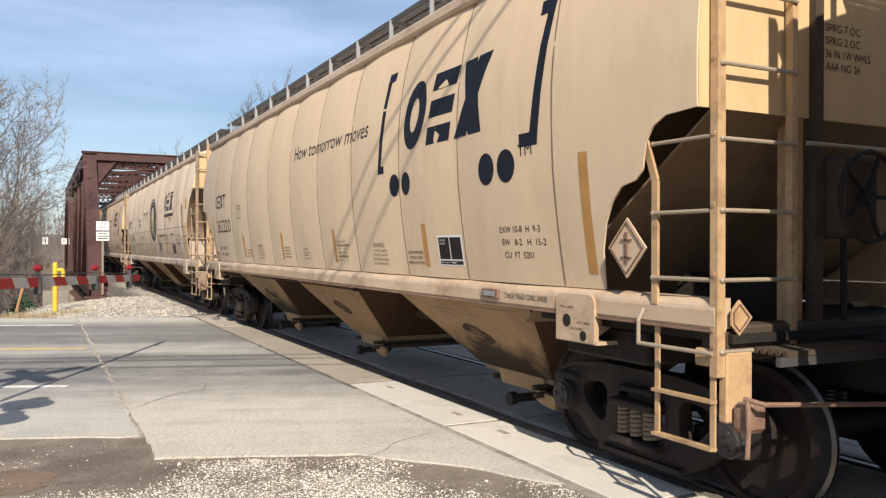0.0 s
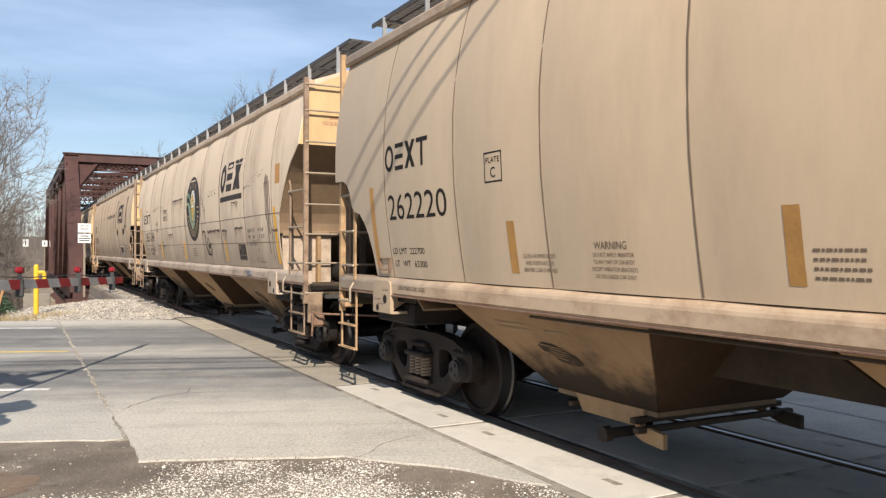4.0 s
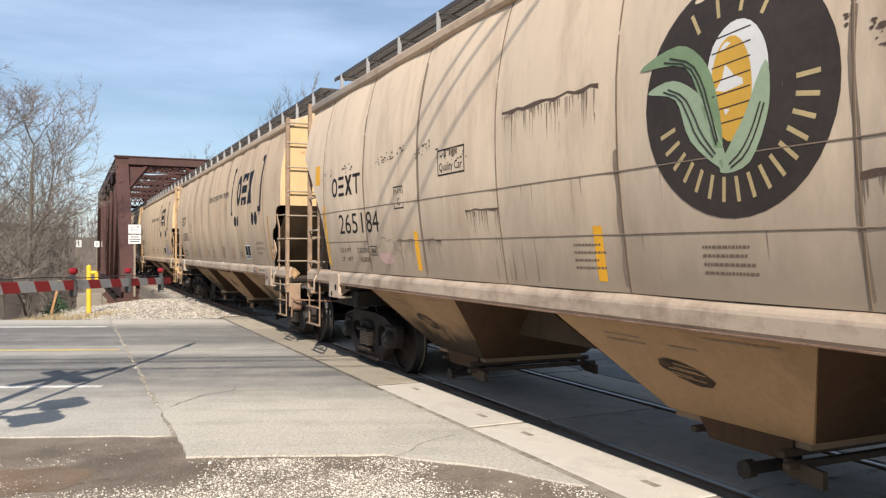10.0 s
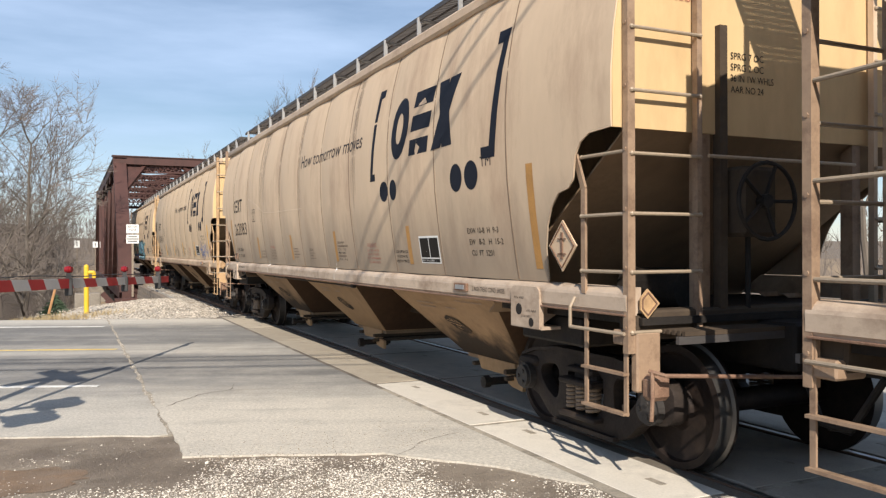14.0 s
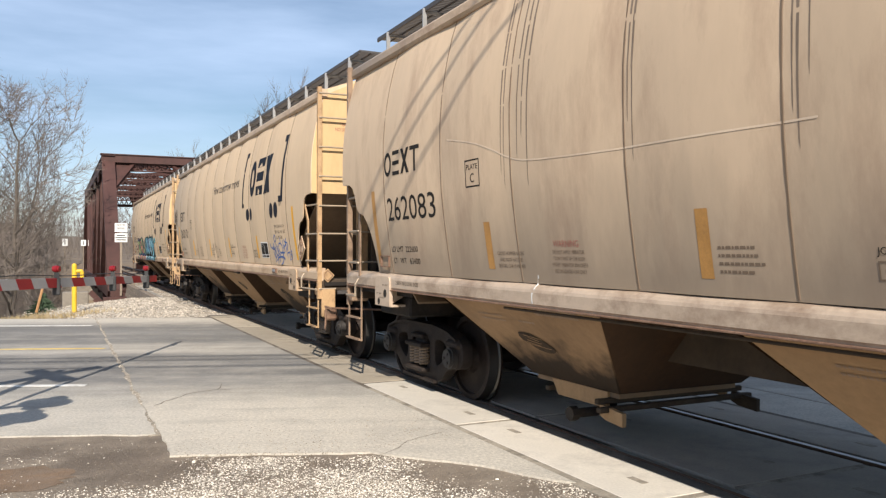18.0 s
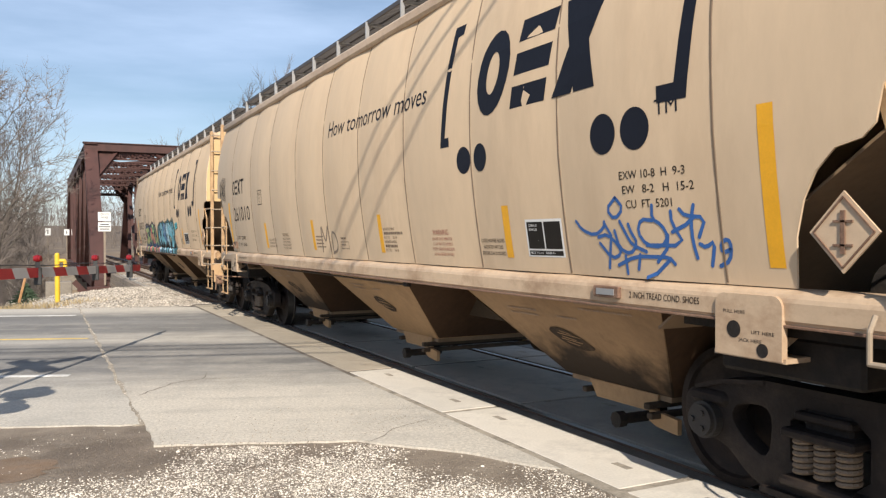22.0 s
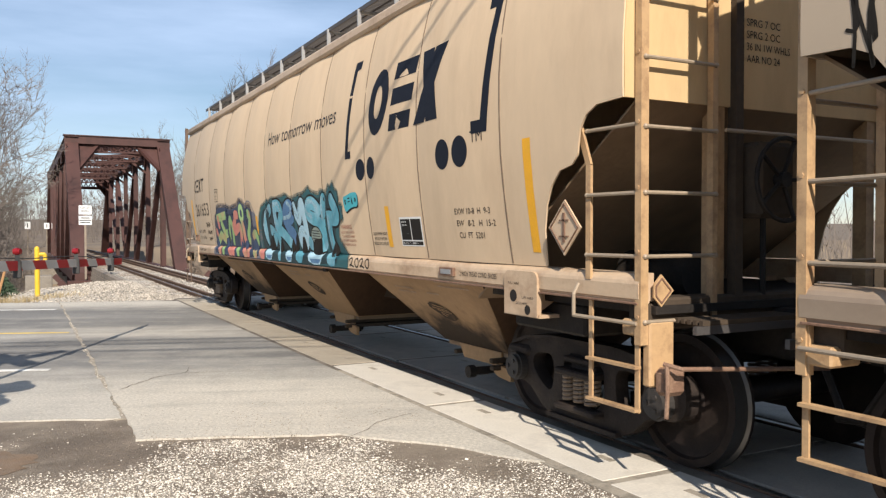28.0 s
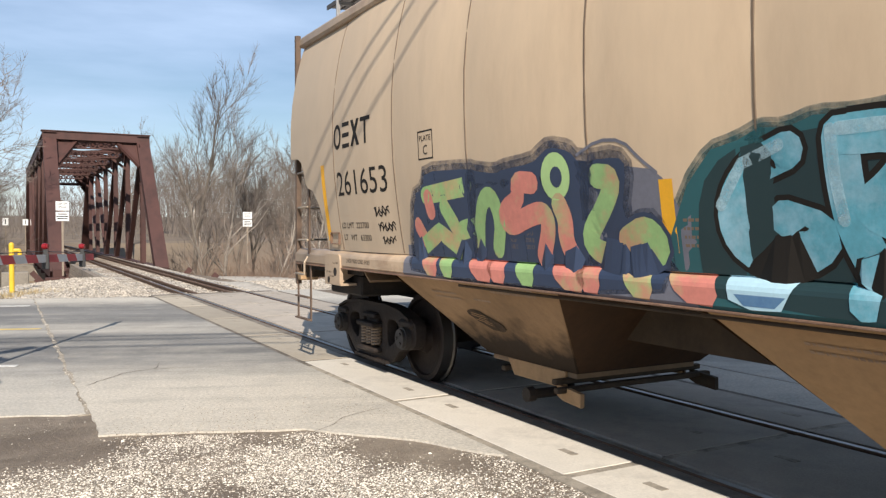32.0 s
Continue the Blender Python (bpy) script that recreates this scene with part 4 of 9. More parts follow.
def make_side(spec, sx):
    bm = bm_new()
    L = spec.side
    R = L
    ys = sorted({round(-L + (L + R) * i / 96, 4) for i in range(97)} | {round(s, 4) for s in spec.seams} | {round(d - L, 4) for d, _ in spec.cut} | {round(R - d, 4) for d, _ in spec.cut})
    cols = []
    for y in ys:
        zl = low_edge(spec.cut, max(0.0, min(L + y, R - y)))
        cols.append([bm.verts.new(skin(spec, sx, y, zl + (3.85 - zl) * (z - 1.36) / 2.49)) for z in ROWS])
    for a, b in zip(cols, cols[1:]):
        for k in range(len(ROWS) - 1):
            f = (a[k], b[k], b[k + 1], a[k + 1])
            bm.faces.new(f if sx > 0 else f[::-1])
    g = bmesh.ops.extrude_face_region(bm, geom=bm.faces[:])
    for v in [v for v in g["geom"] if isinstance(v, bmesh.types.BMVert)]:
        v.co.x -= sx * 0.012
    return tidy(bm)


def make_seam(spec, y, sx):
    """A rounded weld bead from sill to eave."""
    bm = bm_new()
    zl = low_edge(spec.cut, spec.side - abs(y)) + 0.01
    rows = []
    for k in range(13):
        z = zl + (3.84 - zl) * k / 12
        rows.append([bm.verts.new(skin(spec, sx, y + dy, z, o)) for dy, o in ((-0.013, -0.004), (-0.006, 0.004), (0.006, 0.004), (0.013, -0.004))])
    for a, b in zip(rows, rows[1:]):
        for j in range(3):
            bm.faces.new((a[j], a[j + 1], b[j + 1], b[j]))
    return tidy(bm)


def patch(spec, name, outline, material, parent, label="", off=0.004, n=1):
    """A painted shape on the near side from an outline of (y, z), cut into rows to follow the curve."""
    bm = bm_new()
    f = bm.faces.new([bm.verts.new((0, y, z)) for y, z in outline])
    zs = [p[1] for p in outline]
    if max(zs) - min(zs) > 0.25:
        z = min(zs) + 0.12
        while z < max(zs):
            bmesh.ops.bisect_plane(bm, geom=bm.verts[:] + bm.edges[:] + bm.faces[:], plane_co=(0, 0, z), plane_no=(0, 0, 1))
            z += 0.12
    ys = [p[0] for p in outline]
    if max(ys) - min(ys) > 0.4:
        y = min(ys) + 0.15
        while y < max(ys):
            bmesh.ops.bisect_plane(bm, geom=bm.verts[:] + bm.edges[:] + bm.faces[:], plane_co=(0, y, 0), plane_no=(0, 1, 0))
            y += 0.15
    for v in bm.verts:
        v.co = skin(spec, -1, v.co.y, v.co.z, off * 0.5)
    return part(name, bm, material, parent, label)


def oval(y, z, ry, rz, n=28, a0=0.0, a1=360.0):
    return [(y + ry * math.cos(radians(a0 + (a1 - a0) * i / n)), z + rz * math.sin(radians(a0 + (a1 - a0) * i / n))) for i in range(n if a1 - a0 >= 360 else n + 1)]


def make_wheelset():
    bm = bm_new()
    for s in (-1, 1):
        prof = [(0.67, 0.20), (0.675, 0.40), (0.688, 0.484), (0.712, 0.484), (0.722, 0.4575), (0.828, 0.4525), (0.832, 0.40), (0.805, 0.385), (0.775, 0.30), (0.80, 0.17), (0.86, 0.14), (0.86, 0.05)]
        lathe(bm, [(s * a, r) for a, r in prof], Matrix(), 40)
    bar(bm, (-1.1, 0, 0), (1.1, 0, 0), 0.085, 14)
    tidy(bm)
    for f in bm.faces:
        c = f.calc_center_median()
        r = math.hypot(c.y, c.z)
        if 0.42 < r and 0.70 < abs(c.x) < 0.829:
            f.material_index = 1
    return bm


def rounded(pts, times=2):
    """Cut the corners of a closed outline."""
    for _ in range(times):
        out = []
        for a, b in zip(pts, pts[1:] + pts[:1]):
            out += [(a[0] * 0.78 + b[0] * 0.22, a[1] * 0.78 + b[1] * 0.22), (a[0] * 0.22 + b[0] * 0.78, a[1] * 0.22 + b[1] * 0.78)]
        pts = out
    return pts


def make_frame_side(sx):
    """A cast side frame: one heavy plate with rounded windows, ribs and pedestals."""
    half = [(0.0, 0.775), (0.46, 0.775), (0.74, 0.735), (0.98, 0.665), (1.075, 0.60), (1.08, 0.43), (1.02, 0.36), (0.93, 0.335), (0.80, 0.335), (0.70, 0.30), (0.56, 0.18), (0.42, 0.125), (0.0, 0.12)]
    outer = rounded([(-a, z) for a, z in half[::-1]] + [(a, z) for a, z in half[1:-1]], 1)
    holes = [rounded([(-0.245, 0.255), (0.245, 0.255), (0.245, 0.655), (-0.245, 0.655)], 1)]
    for e in (-1, 1):
        holes.append(rounded([(e * 0.37, 0.62), (e * 0.64, 0.60), (e * 0.69, 0.50), (e * 0.56, 0.37), (e * 0.40, 0.30)], 2))
    bm = bm_new()
    edges = []
    for loop in [outer] + holes:
        vs = [bm.verts.new((sx * 0.90, y, z)) for y, z in loop]
        edges += [bm.edges.new((a, b)) for a, b in zip(vs, vs[1:] + vs[:1])]
    bmesh.ops.triangle_fill(bm, use_beauty=True, use_dissolve=False, edges=edges)
    g = bmesh.ops.extrude_face_region(bm, geom=bm.faces[:])
    for v in [v for v in g["geom"] if isinstance(v, bmesh.types.BMVert)]:
        v.co.x += sx * 0.12
    bmesh.ops.recalc_face_normals(bm, faces=bm.faces[:])
    rim = [e for e in bm.edges if len(e.link_faces) == 2 and abs(e.verts[0].co.x - sx * 1.02) < 1e-4 and abs(e.verts[1].co.x - sx * 1.02) < 1e-4 and e.calc_face_angle(0) > 1.0]
    bmesh.ops.bevel(bm, geom=rim, offset=0.016, segments=2, profile=0.6, affect="EDGES")
    # bearing pedestals and a flange along the top
    for e in (-1, 1):
        box(bm, sx * 0.965, e * 0.865, 0.60, 0.17, 0.32, 0.10, bevel=0.03)
        prism(bm, [(e * 0.40, 0.745), (e * 0.74, 0.705), (e * 0.96, 0.64), (e * 0.96, 0.665), (e * 0.74, 0.735), (e * 0.40, 0.775)], "x", min(sx * 1.0, sx * 1.05), max(sx * 1.0, sx * 1.05))
    prism(bm, [(-0.41, 0.74), (0.41, 0.74), (0.41, 0.775), (-0.41, 0.775)], "x", min(sx * 1.0, sx * 1.05), max(sx * 1.0, sx * 1.05))
    prism(bm, [(-0.43, 0.12), (0.43, 0.12), (0.43, 0.155), (-0.43, 0.155)], "x", min(sx * 1.0, sx * 1.06), max(sx * 1.0, sx * 1.06))
    box(bm, sx * 1.01, 0, 0.248, 0.22, 0.50, 0.05, bevel=0.014)
    return tidy(bm)


def make_spring():
    """One continuous coil."""
    bm = bm_new()
    n, turns, r = 14, 6, 0.053
    pts = [(r * math.cos(2 * math.pi * i / n), r * math.sin(2 * math.pi * i / n), 0.295 + 0.20 * i / (n * turns)) for i in range(n * turns + 1)]
    rail_of(bm, pts, 0.0155, 6)
    return bm


FRAMES = {}


def make_bogie(car, y, flip):
    """A two-axle truck: side frames, springs, bolster, bearings and wheelsets."""
    b = new("truck")
    b.parent = car
    b.matrix_basis = pose(0, y, 0)
    tagged(b, "grimy black two-axle freight truck with coil springs")
    for sx in (-1, 1):
        if sx in FRAMES:
            again("side_frame", FRAMES[sx], b, Matrix())
        else:
            FRAMES[sx] = part("side_frame", make_frame_side(sx), M_TRUCK, b, "cast steel side frame, oily and dusty", True)
        first = None
        for dy in (-0.137, 0.0, 0.137):
            if "coil" not in FRAMES:
                FRAMES["coil"] = first = part("spring", make_spring(), M_SPRING, b, "", True)
                first.matrix_basis = pose(sx * 1.03, dy, 0)
            else:
                again("spring", FRAMES["coil"], b, pose(sx * 1.03, dy, 0))
        cap = None
        for dy in (-0.865, 0.865):
            if cap is None:
                bm = bm_new()
                disc(bm, (sx * 0.98, 0, 0), (1, 0, 0), 0.118, 0.20, 24)
                disc(bm, (sx * 1.092, 0, 0), (1, 0, 0), 0.098, 0.035, 24)
                for k in range(3):
                    w = 2 * math.pi * k / 3
                    disc(bm, (sx * 1.108, 0.055 * math.cos(w), 0.055 * math.sin(w)), (1, 0, 0), 0.019, 0.03, 6)
                cap = part("bearing_cap", bm, M_CAP, b, "round grey bearing end cap with three bolts")
                cap.matrix_basis = pose(0, dy, 0.457)
            else:
                again("bearing_cap", cap, b, pose(0, dy, 0.457))
    bm = bm_new()
    box(bm, 0, 0, 0.58, 2.06, 0.30, 0.16, bevel=0.02)
    for sx in (-1, 1):
        box(bm, sx * 1.02, 0, 0.525, 0.22, 0.46, 0.05, bevel=0.012)
        box(bm, sx * 0.96, 0, 0.62, 0.24, 0.36, 0.05, bevel=0.012)
    box(bm, 0, 0, 0.72, 0.7, 0.5, 0.14, bevel=0.03)
    part("bolster", bm, M_TRUCK, b)
    bm = bm_new()
    for dy in (-0.40, 0.40):
        beam(bm, (-0.85, dy, 0.38), (0.85, dy, 0.38), 0.10, 0.10)
        for sx in (-1, 1):
            box(bm, sx * 0.76, dy + (0.06 if dy > 0 else -0.06), 0.42, 0.10, 0.07, 0.26)
    part("brake_beam", bm, M_BLACK, b)
    sets = []
    for dy in (-0.865, 0.865):
        w = part("wheelset", make_wheelset() if not sets else bm_new(), M_WHEEL, b, "brown steel wheelset with worn treads", True)
        if sets:
            w.data = sets[0].data
        else:
            w.data.materials.append(M_TREAD)
        w.matrix_basis = pose(0, dy, 0.457)
        sets.append(w)
    return b, sets


def ladder_rungs(parent, xa, ya, xb, yb, zs, r=0.013):
    for z in zs:
        bm = bm_new()
        bar(bm, (xa, ya, z), (xb, yb, z), r, 8)
        for p in ((xa, ya, z), (xb, yb, z)):
            ball(bm, p, r * 1.3, 8)
        part("rung", bm, M_RUNG, parent)


WHEELS = []
SILL = [(1.40, 1.17), (1.505, 1.17), (1.512, 1.19), (1.522, 1.20), (1.525, 1.29), (1.519, 1.312), (1.506, 1.332), (1.488, 1.347), (1.468, 1.354), (1.40, 1.358)]


def hopper_car(name, spec, y0, label):
    """A covered hopper car, origin at rail level in its middle; its side towards the road is -x."""
    car = thing(name, pose(0, y0, 0), label, "hopper car", "grain hopper cars of the train")
    car["start"] = y0
    L = spec.side
    for sx in (-1, 1):
        part("side_sheet", make_side(spec, sx), spec.paint, car, "curved painted steel side sheet", True)
        # eave angle
        bm = bm_new()
        prism(bm, [(sx * 1.36, 3.80), (sx * 1.455, 3.80), (sx * 1.475, 3.83), (sx * 1.475, 3.90), (sx * 1.44, 3.935), (sx * 1.36, 3.935)], "y", -L - 0.02, L + 0.02)
        part("eave", tidy(bm), M_SILL, car)
        # side sill with a rolled top
        bm = bm_new()
        prism(bm, [(sx * a, z) for a, z in SILL], "y", -L - 0.06, L + 0.06)
        part("side_sill", tidy(bm), spec.sill, car, "long worn side sill")
        bm = bm_new()
        box(bm, sx * 1.512, 0, 1.172, 0.036, 2 * L + 0.1, 0.014, bevel=0.003)
        part("sill_lip", bm, M_RUST, car, "thin rusty lower lip of the sill")
    for s in spec.seams:
        part("weld_seam", make_seam(spec, s, -1), M_SEAMPAINT, car)
    # roof
    bm = bm_new()
    prism(bm, [(-1.42, 3.92), (-0.75, 4.17), (-0.45, 4.20), (0.45, 4.20), (0.75, 4.17), (1.42, 3.92), (1.35, 3.86), (-1.35, 3.86)], "y", -L, L)
    part("roof", tidy(bm), spec.paint, car)
    bm = bm_new()
    prism(bm, [(-0.38, 4.20), (-0.38, 4.34), (-0.30, 4.40), (0.30, 4.40), (0.38, 4.34), (0.38, 4.20)], "y", -L + 0.5, L - 0.5)
    part("hatch_trough", tidy(bm), spec.paint, car)
    # running boards: open grating on posts
    for sx in (-1, 1):
        rb = part("running_board", running_board(sx, L), M_GALV_DARK, car, "open steel grating running board")
        ys = [-L + 0.05 + k * (2 * L - 0.1) / 13 for k in range(14)]
        bm = bm_new()
        beam(bm, (sx * 0.99, -L - 0.35, 4.43), (sx * 0.99, L + 0.35, 4.43), 0.02, 0.05)
        part("edge_angle", bm, M_GALV_DARK, rb)
        post = None
        for y in ys:
            if post is None:
                bm = bm_new()
                beam(bm, (sx * 1.0, 0, 4.05), (sx * 1.0, 0, 4.44), 0.05, 0.02, (0, 1, 0))
                beam(bm, (sx * 0.98, 0, 4.40), (sx * 0.52, 0, 4.40), 0.03, 0.04)
                post = part("post", bm, M_GALV, rb)
                post.matrix_basis = pose(0, y, 0)
            else:
                again("post", post, rb, pose(0, y, 0))
    # ends
    for e in (-1, 1):
        y_end = e * L
        zc = spec.cut[0][1]
        bm = bm_new()
        zs = [zc, 2.8, 3.1, 3.4, 3.65, 3.85]
        zs = [z for z in zs if z >= zc]
        left = [(-side_x(z) + 0.012, z) for z in zs]
        outline = left + [(-0.75, 4.15), (0.75, 4.15)] + [(-x, z) for x, z in left[::-1]]
        prism(bm, outline, "y", y_end - e * 0.015, y_end + e * 0.006)
        part("end_sheet", tidy(bm), M_END if e < 0 else spec.paint, car, "bright tan end sheet")
        bm = bm_new()
        if spec.cut is CUT_SLOPE:
            rows = [(d, z) for d, z in spec.cut if z > 1.8]
            ring = [(bm.verts.new((-side_x(z) + 0.014, y_end - e * (d + 0.012), z)), bm.verts.new((side_x(z) - 0.014, y_end - e * (d + 0.012), z))) for d, z in rows]
            for p, q in zip(ring, ring[1:]):
                bm.faces.new((p[0], p[1], q[1], q[0]))
        else:
            quad(bm, (-1.46, y_end - e * 0.02, zc), (1.46, y_end - e * 0.02, zc), (1.44, y_end - e * 2.0, 1.05), (-1.44, y_end - e * 2.0, 1.05))
        g = bmesh.ops.extrude_face_region(bm, geom=bm.faces[:])
        for v in [v for v in g["geom"] if isinstance(v, bmesh.types.BMVert)]:
            v.co.z += 0.02
        part("slope_sheet", tidy(bm), M_SLOPE, car, "sloping hopper end sheet, grimy tan paint")
        if spec.cut is CUT_SLOPE:
            for sx in (-1, 1):
                bm = bm_new()
                prism(bm, [(sx * 1.46, 1.16), (sx * 0.74, 1.16), (sx * 0.74, 1.84), (sx * 1.49, 1.84)], "y", y_end - e * 1.06, y_end - e * 1.03)
                part("wing_plate", tidy(bm), M_SILL_B, car, "upright tan wing plate under the slope sheet")
                bm = bm_new()
                prism(bm, [(sx * 0.98, 1.16), (sx * 0.93, 1.16), (sx * 0.93, 1.84), (sx * 0.98, 1.84)], "y", y_end - e * 1.03, y_end - e * 0.93)
                part("plate_rib", tidy(bm), M_HOP, car)
            # cross beam: the darker slope paint stands in for the shade on it
            bm = bm_new()
            prism(bm, [(-1.49, 1.845), (1.49, 1.845), (1.49, 2.02), (-1.49, 2.02)], "y", y_end - e * 1.05, y_end - e * 0.98)
            bolt = part("cross_beam", tidy(bm), M_SLOPE, car, "tan cross beam with stencilled words, darkened for shade")
            if e < 0:
                for text, x0, z, w in (("WHEN WEIGHING", -1.05, 1.945, 0.62), ("BODY ONLY", -0.78, 1.868, 0.36)):
                    vs, fs = words(text, 1.0)
                    a0, b0 = min(v.x for v in vs), max(v.x for v in vs)
                    bm = bm_new()
                    made = [bm.verts.new((x0 + (v.x - a0) * w / (b0 - a0), y_end + 0.977, z + v.y * 0.045 / 0.7)) for v in vs]
                    for f in fs:
                        bm.faces.new([made[i] for i in f])
                    part("lettering", bm, M_INK, bolt)
        for x in (-0.78, 0.78):
            bm = bm_new()
            beam(bm, (x, y_end - e * 0.06, zc), (x, y_end - e * 0.06, 1.15), 0.09, 0.11, (0, 1, 0))
            part("end_stanchion", bm, spec.end, car)
        bm = bm_new()
        box(bm, 0, y_end - e * 0.03, 1.10, 2.90, 0.18, 0.20, bevel=0.015)
        part("end_sill", bm, M_UNDER, car)
        for sx in (-1, 1):
            bm = bm_new()
            box(bm, sx * 1.40, y_end - e * 0.02, 1.02, 0.22, 0.18, 0.10, bevel=0.012)
            part("corner_casting", bm, spec.end, car)
        bm = bm_new()
        box(bm, 0, y_end + e * 0.30, 1.02, 2.6, 0.03, 0.05)
        plat = part("crossover_platform", bm, M_GALV_DARK, car)
        for k in range(5):
            bm = bm_new()
            box(bm, 0, y_end + e * (0.10 + 0.05 * k), 1.062, 2.5, 0.03, 0.03)
            part("slat", bm, M_UNDER, plat)
        bm = bm_new()
        box(bm, 0, y_end - e * 0.85, 1.13, 2.84, 1.9, 0.05)
        part("shear_plate", bm, M_BLACK, car, "dark shear plate over the truck")
        bm = bm_new()
        box(bm, 0, e * spec.bogie, 0.985, 2.70, 0.9, 0.23, bevel=0.02)
        part("body_bolster", bm, M_BLACK, car)
        bm = bm_new()
        box(bm, 0, e * (L - 0.9), 0.93, 0.72, 2.6, 0.34, bevel=0.02)
        box(bm, 0, e * (spec.half - 0.55), 0.93, 0.42, 1.0, 0.30, bevel=0.03)
        part("draft_sill", bm, M_BLACK, car)
        bm = bm_new()
        box(bm, 0, e * (spec.half - 0.12), 0.90, 0.26, 0.42, 0.26, bevel=0.05)
        box(bm, 0.1, e * (spec.half + 0.02), 0.90, 0.16, 0.2, 0.30, bevel=0.05)
        part("coupler", bm, M_RUST, car)
        bm = bm_new()
        rail_of(bm, [(-0.25, e * (spec.half - 0.3), 0.8), (-0.3, e * (spec.half - 0.1), 0.45), (-0.26, e * (spec.half + 0.1), 0.42)], 0.025)
        part("air_hose", bm, M_BLACK, car)
        gear = spec.end if e < 0 else spec.rear
        for sx in (-1, 1):
            # corner post, ladder stiles, rungs
            bm = bm_new()
            yc = y_end + e * 0.05
            xo = sx * 1.49
            beam(bm, (xo, yc, 0.92), (xo, yc, 3.95), 0.06, 0.055, (0, 1, 0))
            for zz in [1.06, 1.46, 1.85, 2.25, 2.67, 3.09, 3.51, 3.86]:
                disc(bm, (xo + sx * 0.031, yc, zz + 0.03), (1, 0, 0), 0.014, 0.012, 6)
            part("corner_post", bm, gear if sx < 0 else spec.paint, car, "tan corner ladder stile")
            bm = bm_new()
            beam(bm, (sx * 0.90, yc, 1.0), (sx * 0.90, yc, 3.98), 0.045, 0.05, (0, 1, 0))
            lad = part("end_ladder", bm, gear if sx < 0 else spec.paint, car, "steel end ladder with round rungs")
            ladder_rungs(lad, xo, yc + e * 0.03, sx * 0.90, yc + e * 0.03, [1.06, 1.46, 1.85, 2.25, 2.67, 3.09, 3.51, 3.86])
            bm = bm_new()
            yi = y_end - e * spec.step
            top = 2.05 if spec.cut is CUT_ROUND else 2.52
            beam(bm, (sx * 1.52, yi, 1.30), (sx * 1.52, yi, top), 0.05, 0.02, (1, 0, 0))
            beam(bm, (sx * 1.52, yi, top), (sx * 1.56, yi - e * 0.05, top + 0.25), 0.05, 0.02, (1, 0, 0))
            sl = part("side_ladder", bm, gear, car, "short side ladder on the car corner")
            ladder_rungs(sl, sx * 1.54, yi, sx * 1.50, yc, [1.46, 1.85, 2.27] if spec.cut is CUT_ROUND else [1.46, 1.95, 2.45])
            bm = bm_new()
            rail_of(bm, [(sx * 1.56, yi - e * 0.06, 1.27), (sx * 1.60, yi - e * 0.06, 1.20), (sx * 1.60, yi - e * 0.06, 1.06), (sx * 1.53, yc, 1.05)], 0.013)
            part("grab_iron", bm, M_RUNG, sl)
            # stirrup step
            bm = bm_new()
            for yy in (yi - e * 0.0, yc - e * 0.02):
                beam(bm, (sx * 1.50, yy, 1.18), (sx * 1.50, yy, 0.50), 0.036, 0.014, (1, 0, 0))
            for z in (0.515, 0.78):
                beam(bm, (sx * 1.515, yi - e * 0.015, z), (sx * 1.515, yc, z), 0.05, 0.018)
            part("sill_step", bm, gear, car, "bent strap sill step")
            # jacking pad
            bm = bm_new()
            yj = e * (spec.bogie - spec.pad)
            o = []
            for cy, cz, a0 in ((0.16, 1.26, 0), (-0.16, 1.26, 90)):
                o += [(yj + cy + 0.06 * math.cos(radians(a0 + 15 * q)), cz + 0.06 * math.sin(radians(a0 + 15 * q))) for q in range(7)]
            o += [(yj - 0.22, 0.99), (yj + 0.22, 0.99)]
            prism(bm, o, "x", min(sx * 1.50, sx * 1.54), max(sx * 1.50, sx * 1.54))
            box(bm, sx * 1.43, yj, 0.995, 0.20, 0.47, 0.025)
            for yy in (yj - 0.14, yj + 0.14):
                prism(bm, [(sx * 1.50, 1.0), (sx * 1.50, 1.2), (sx * 1.15, 1.2)], "y", yy - 0.01, yy + 0.01)
            pad = part("jacking_pad", tidy(bm), spec.sill, car, "tan jacking bracket with round holes")
            for dy, zz, rr in ((0.09, 1.13, 0.046), (-0.10, 1.035, 0.036)):
                bm = bm_new()
                disc(bm, (sx * 1.5405, yj - e * dy, zz), (1, 0, 0), rr, 0.004, 20)
                part("hole", bm, M_BLACK, pad)
            if sx < 0 and spec.cut is CUT_ROUND:
                for txt, dy, zz in (("PULL HERE", 0.09, 1.215), ("LIFT HERE", -0.10, 1.115), ("JACK HERE", -0.02, 1.07)):
                    vs, fs = words(txt, 1.0)
                    wx = max(v.x for v in vs)
                    bm = bm_new()
                    made = [bm.verts.new((-1.5412, yj - e * dy + 0.075 - v.x * 0.15 / wx, zz + v.y * 0.026)) for v in vs]
                    for f in fs:
                        bm.faces.new([made[i] for i in f])
                    part("lettering", bm, M_INK, pad)
    # brake gear on the front end
    yb = -L - 0.16
    bw = part("brake_wheel", brake_wheel(), M_BLACK, car, "round black hand brake wheel")
    bw.matrix_basis = pose(-0.42, yb - 0.06, 1.95)
    bm = bm_new()
    box(bm, -0.42, yb + 0.10, 1.95, 0.34, 0.2, 0.5, bevel=0.03)
    part("brake_housing", bm, M_UNDER, car)
    bm = bm_new()
    beam(bm, (-0.66, yb + 0.14, 1.1), (-0.66, yb + 0.14, 3.2), 0.07, 0.07, (0, 1, 0))
    part("brake_post", bm, M_UNDER, car)
    bm = bm_new()
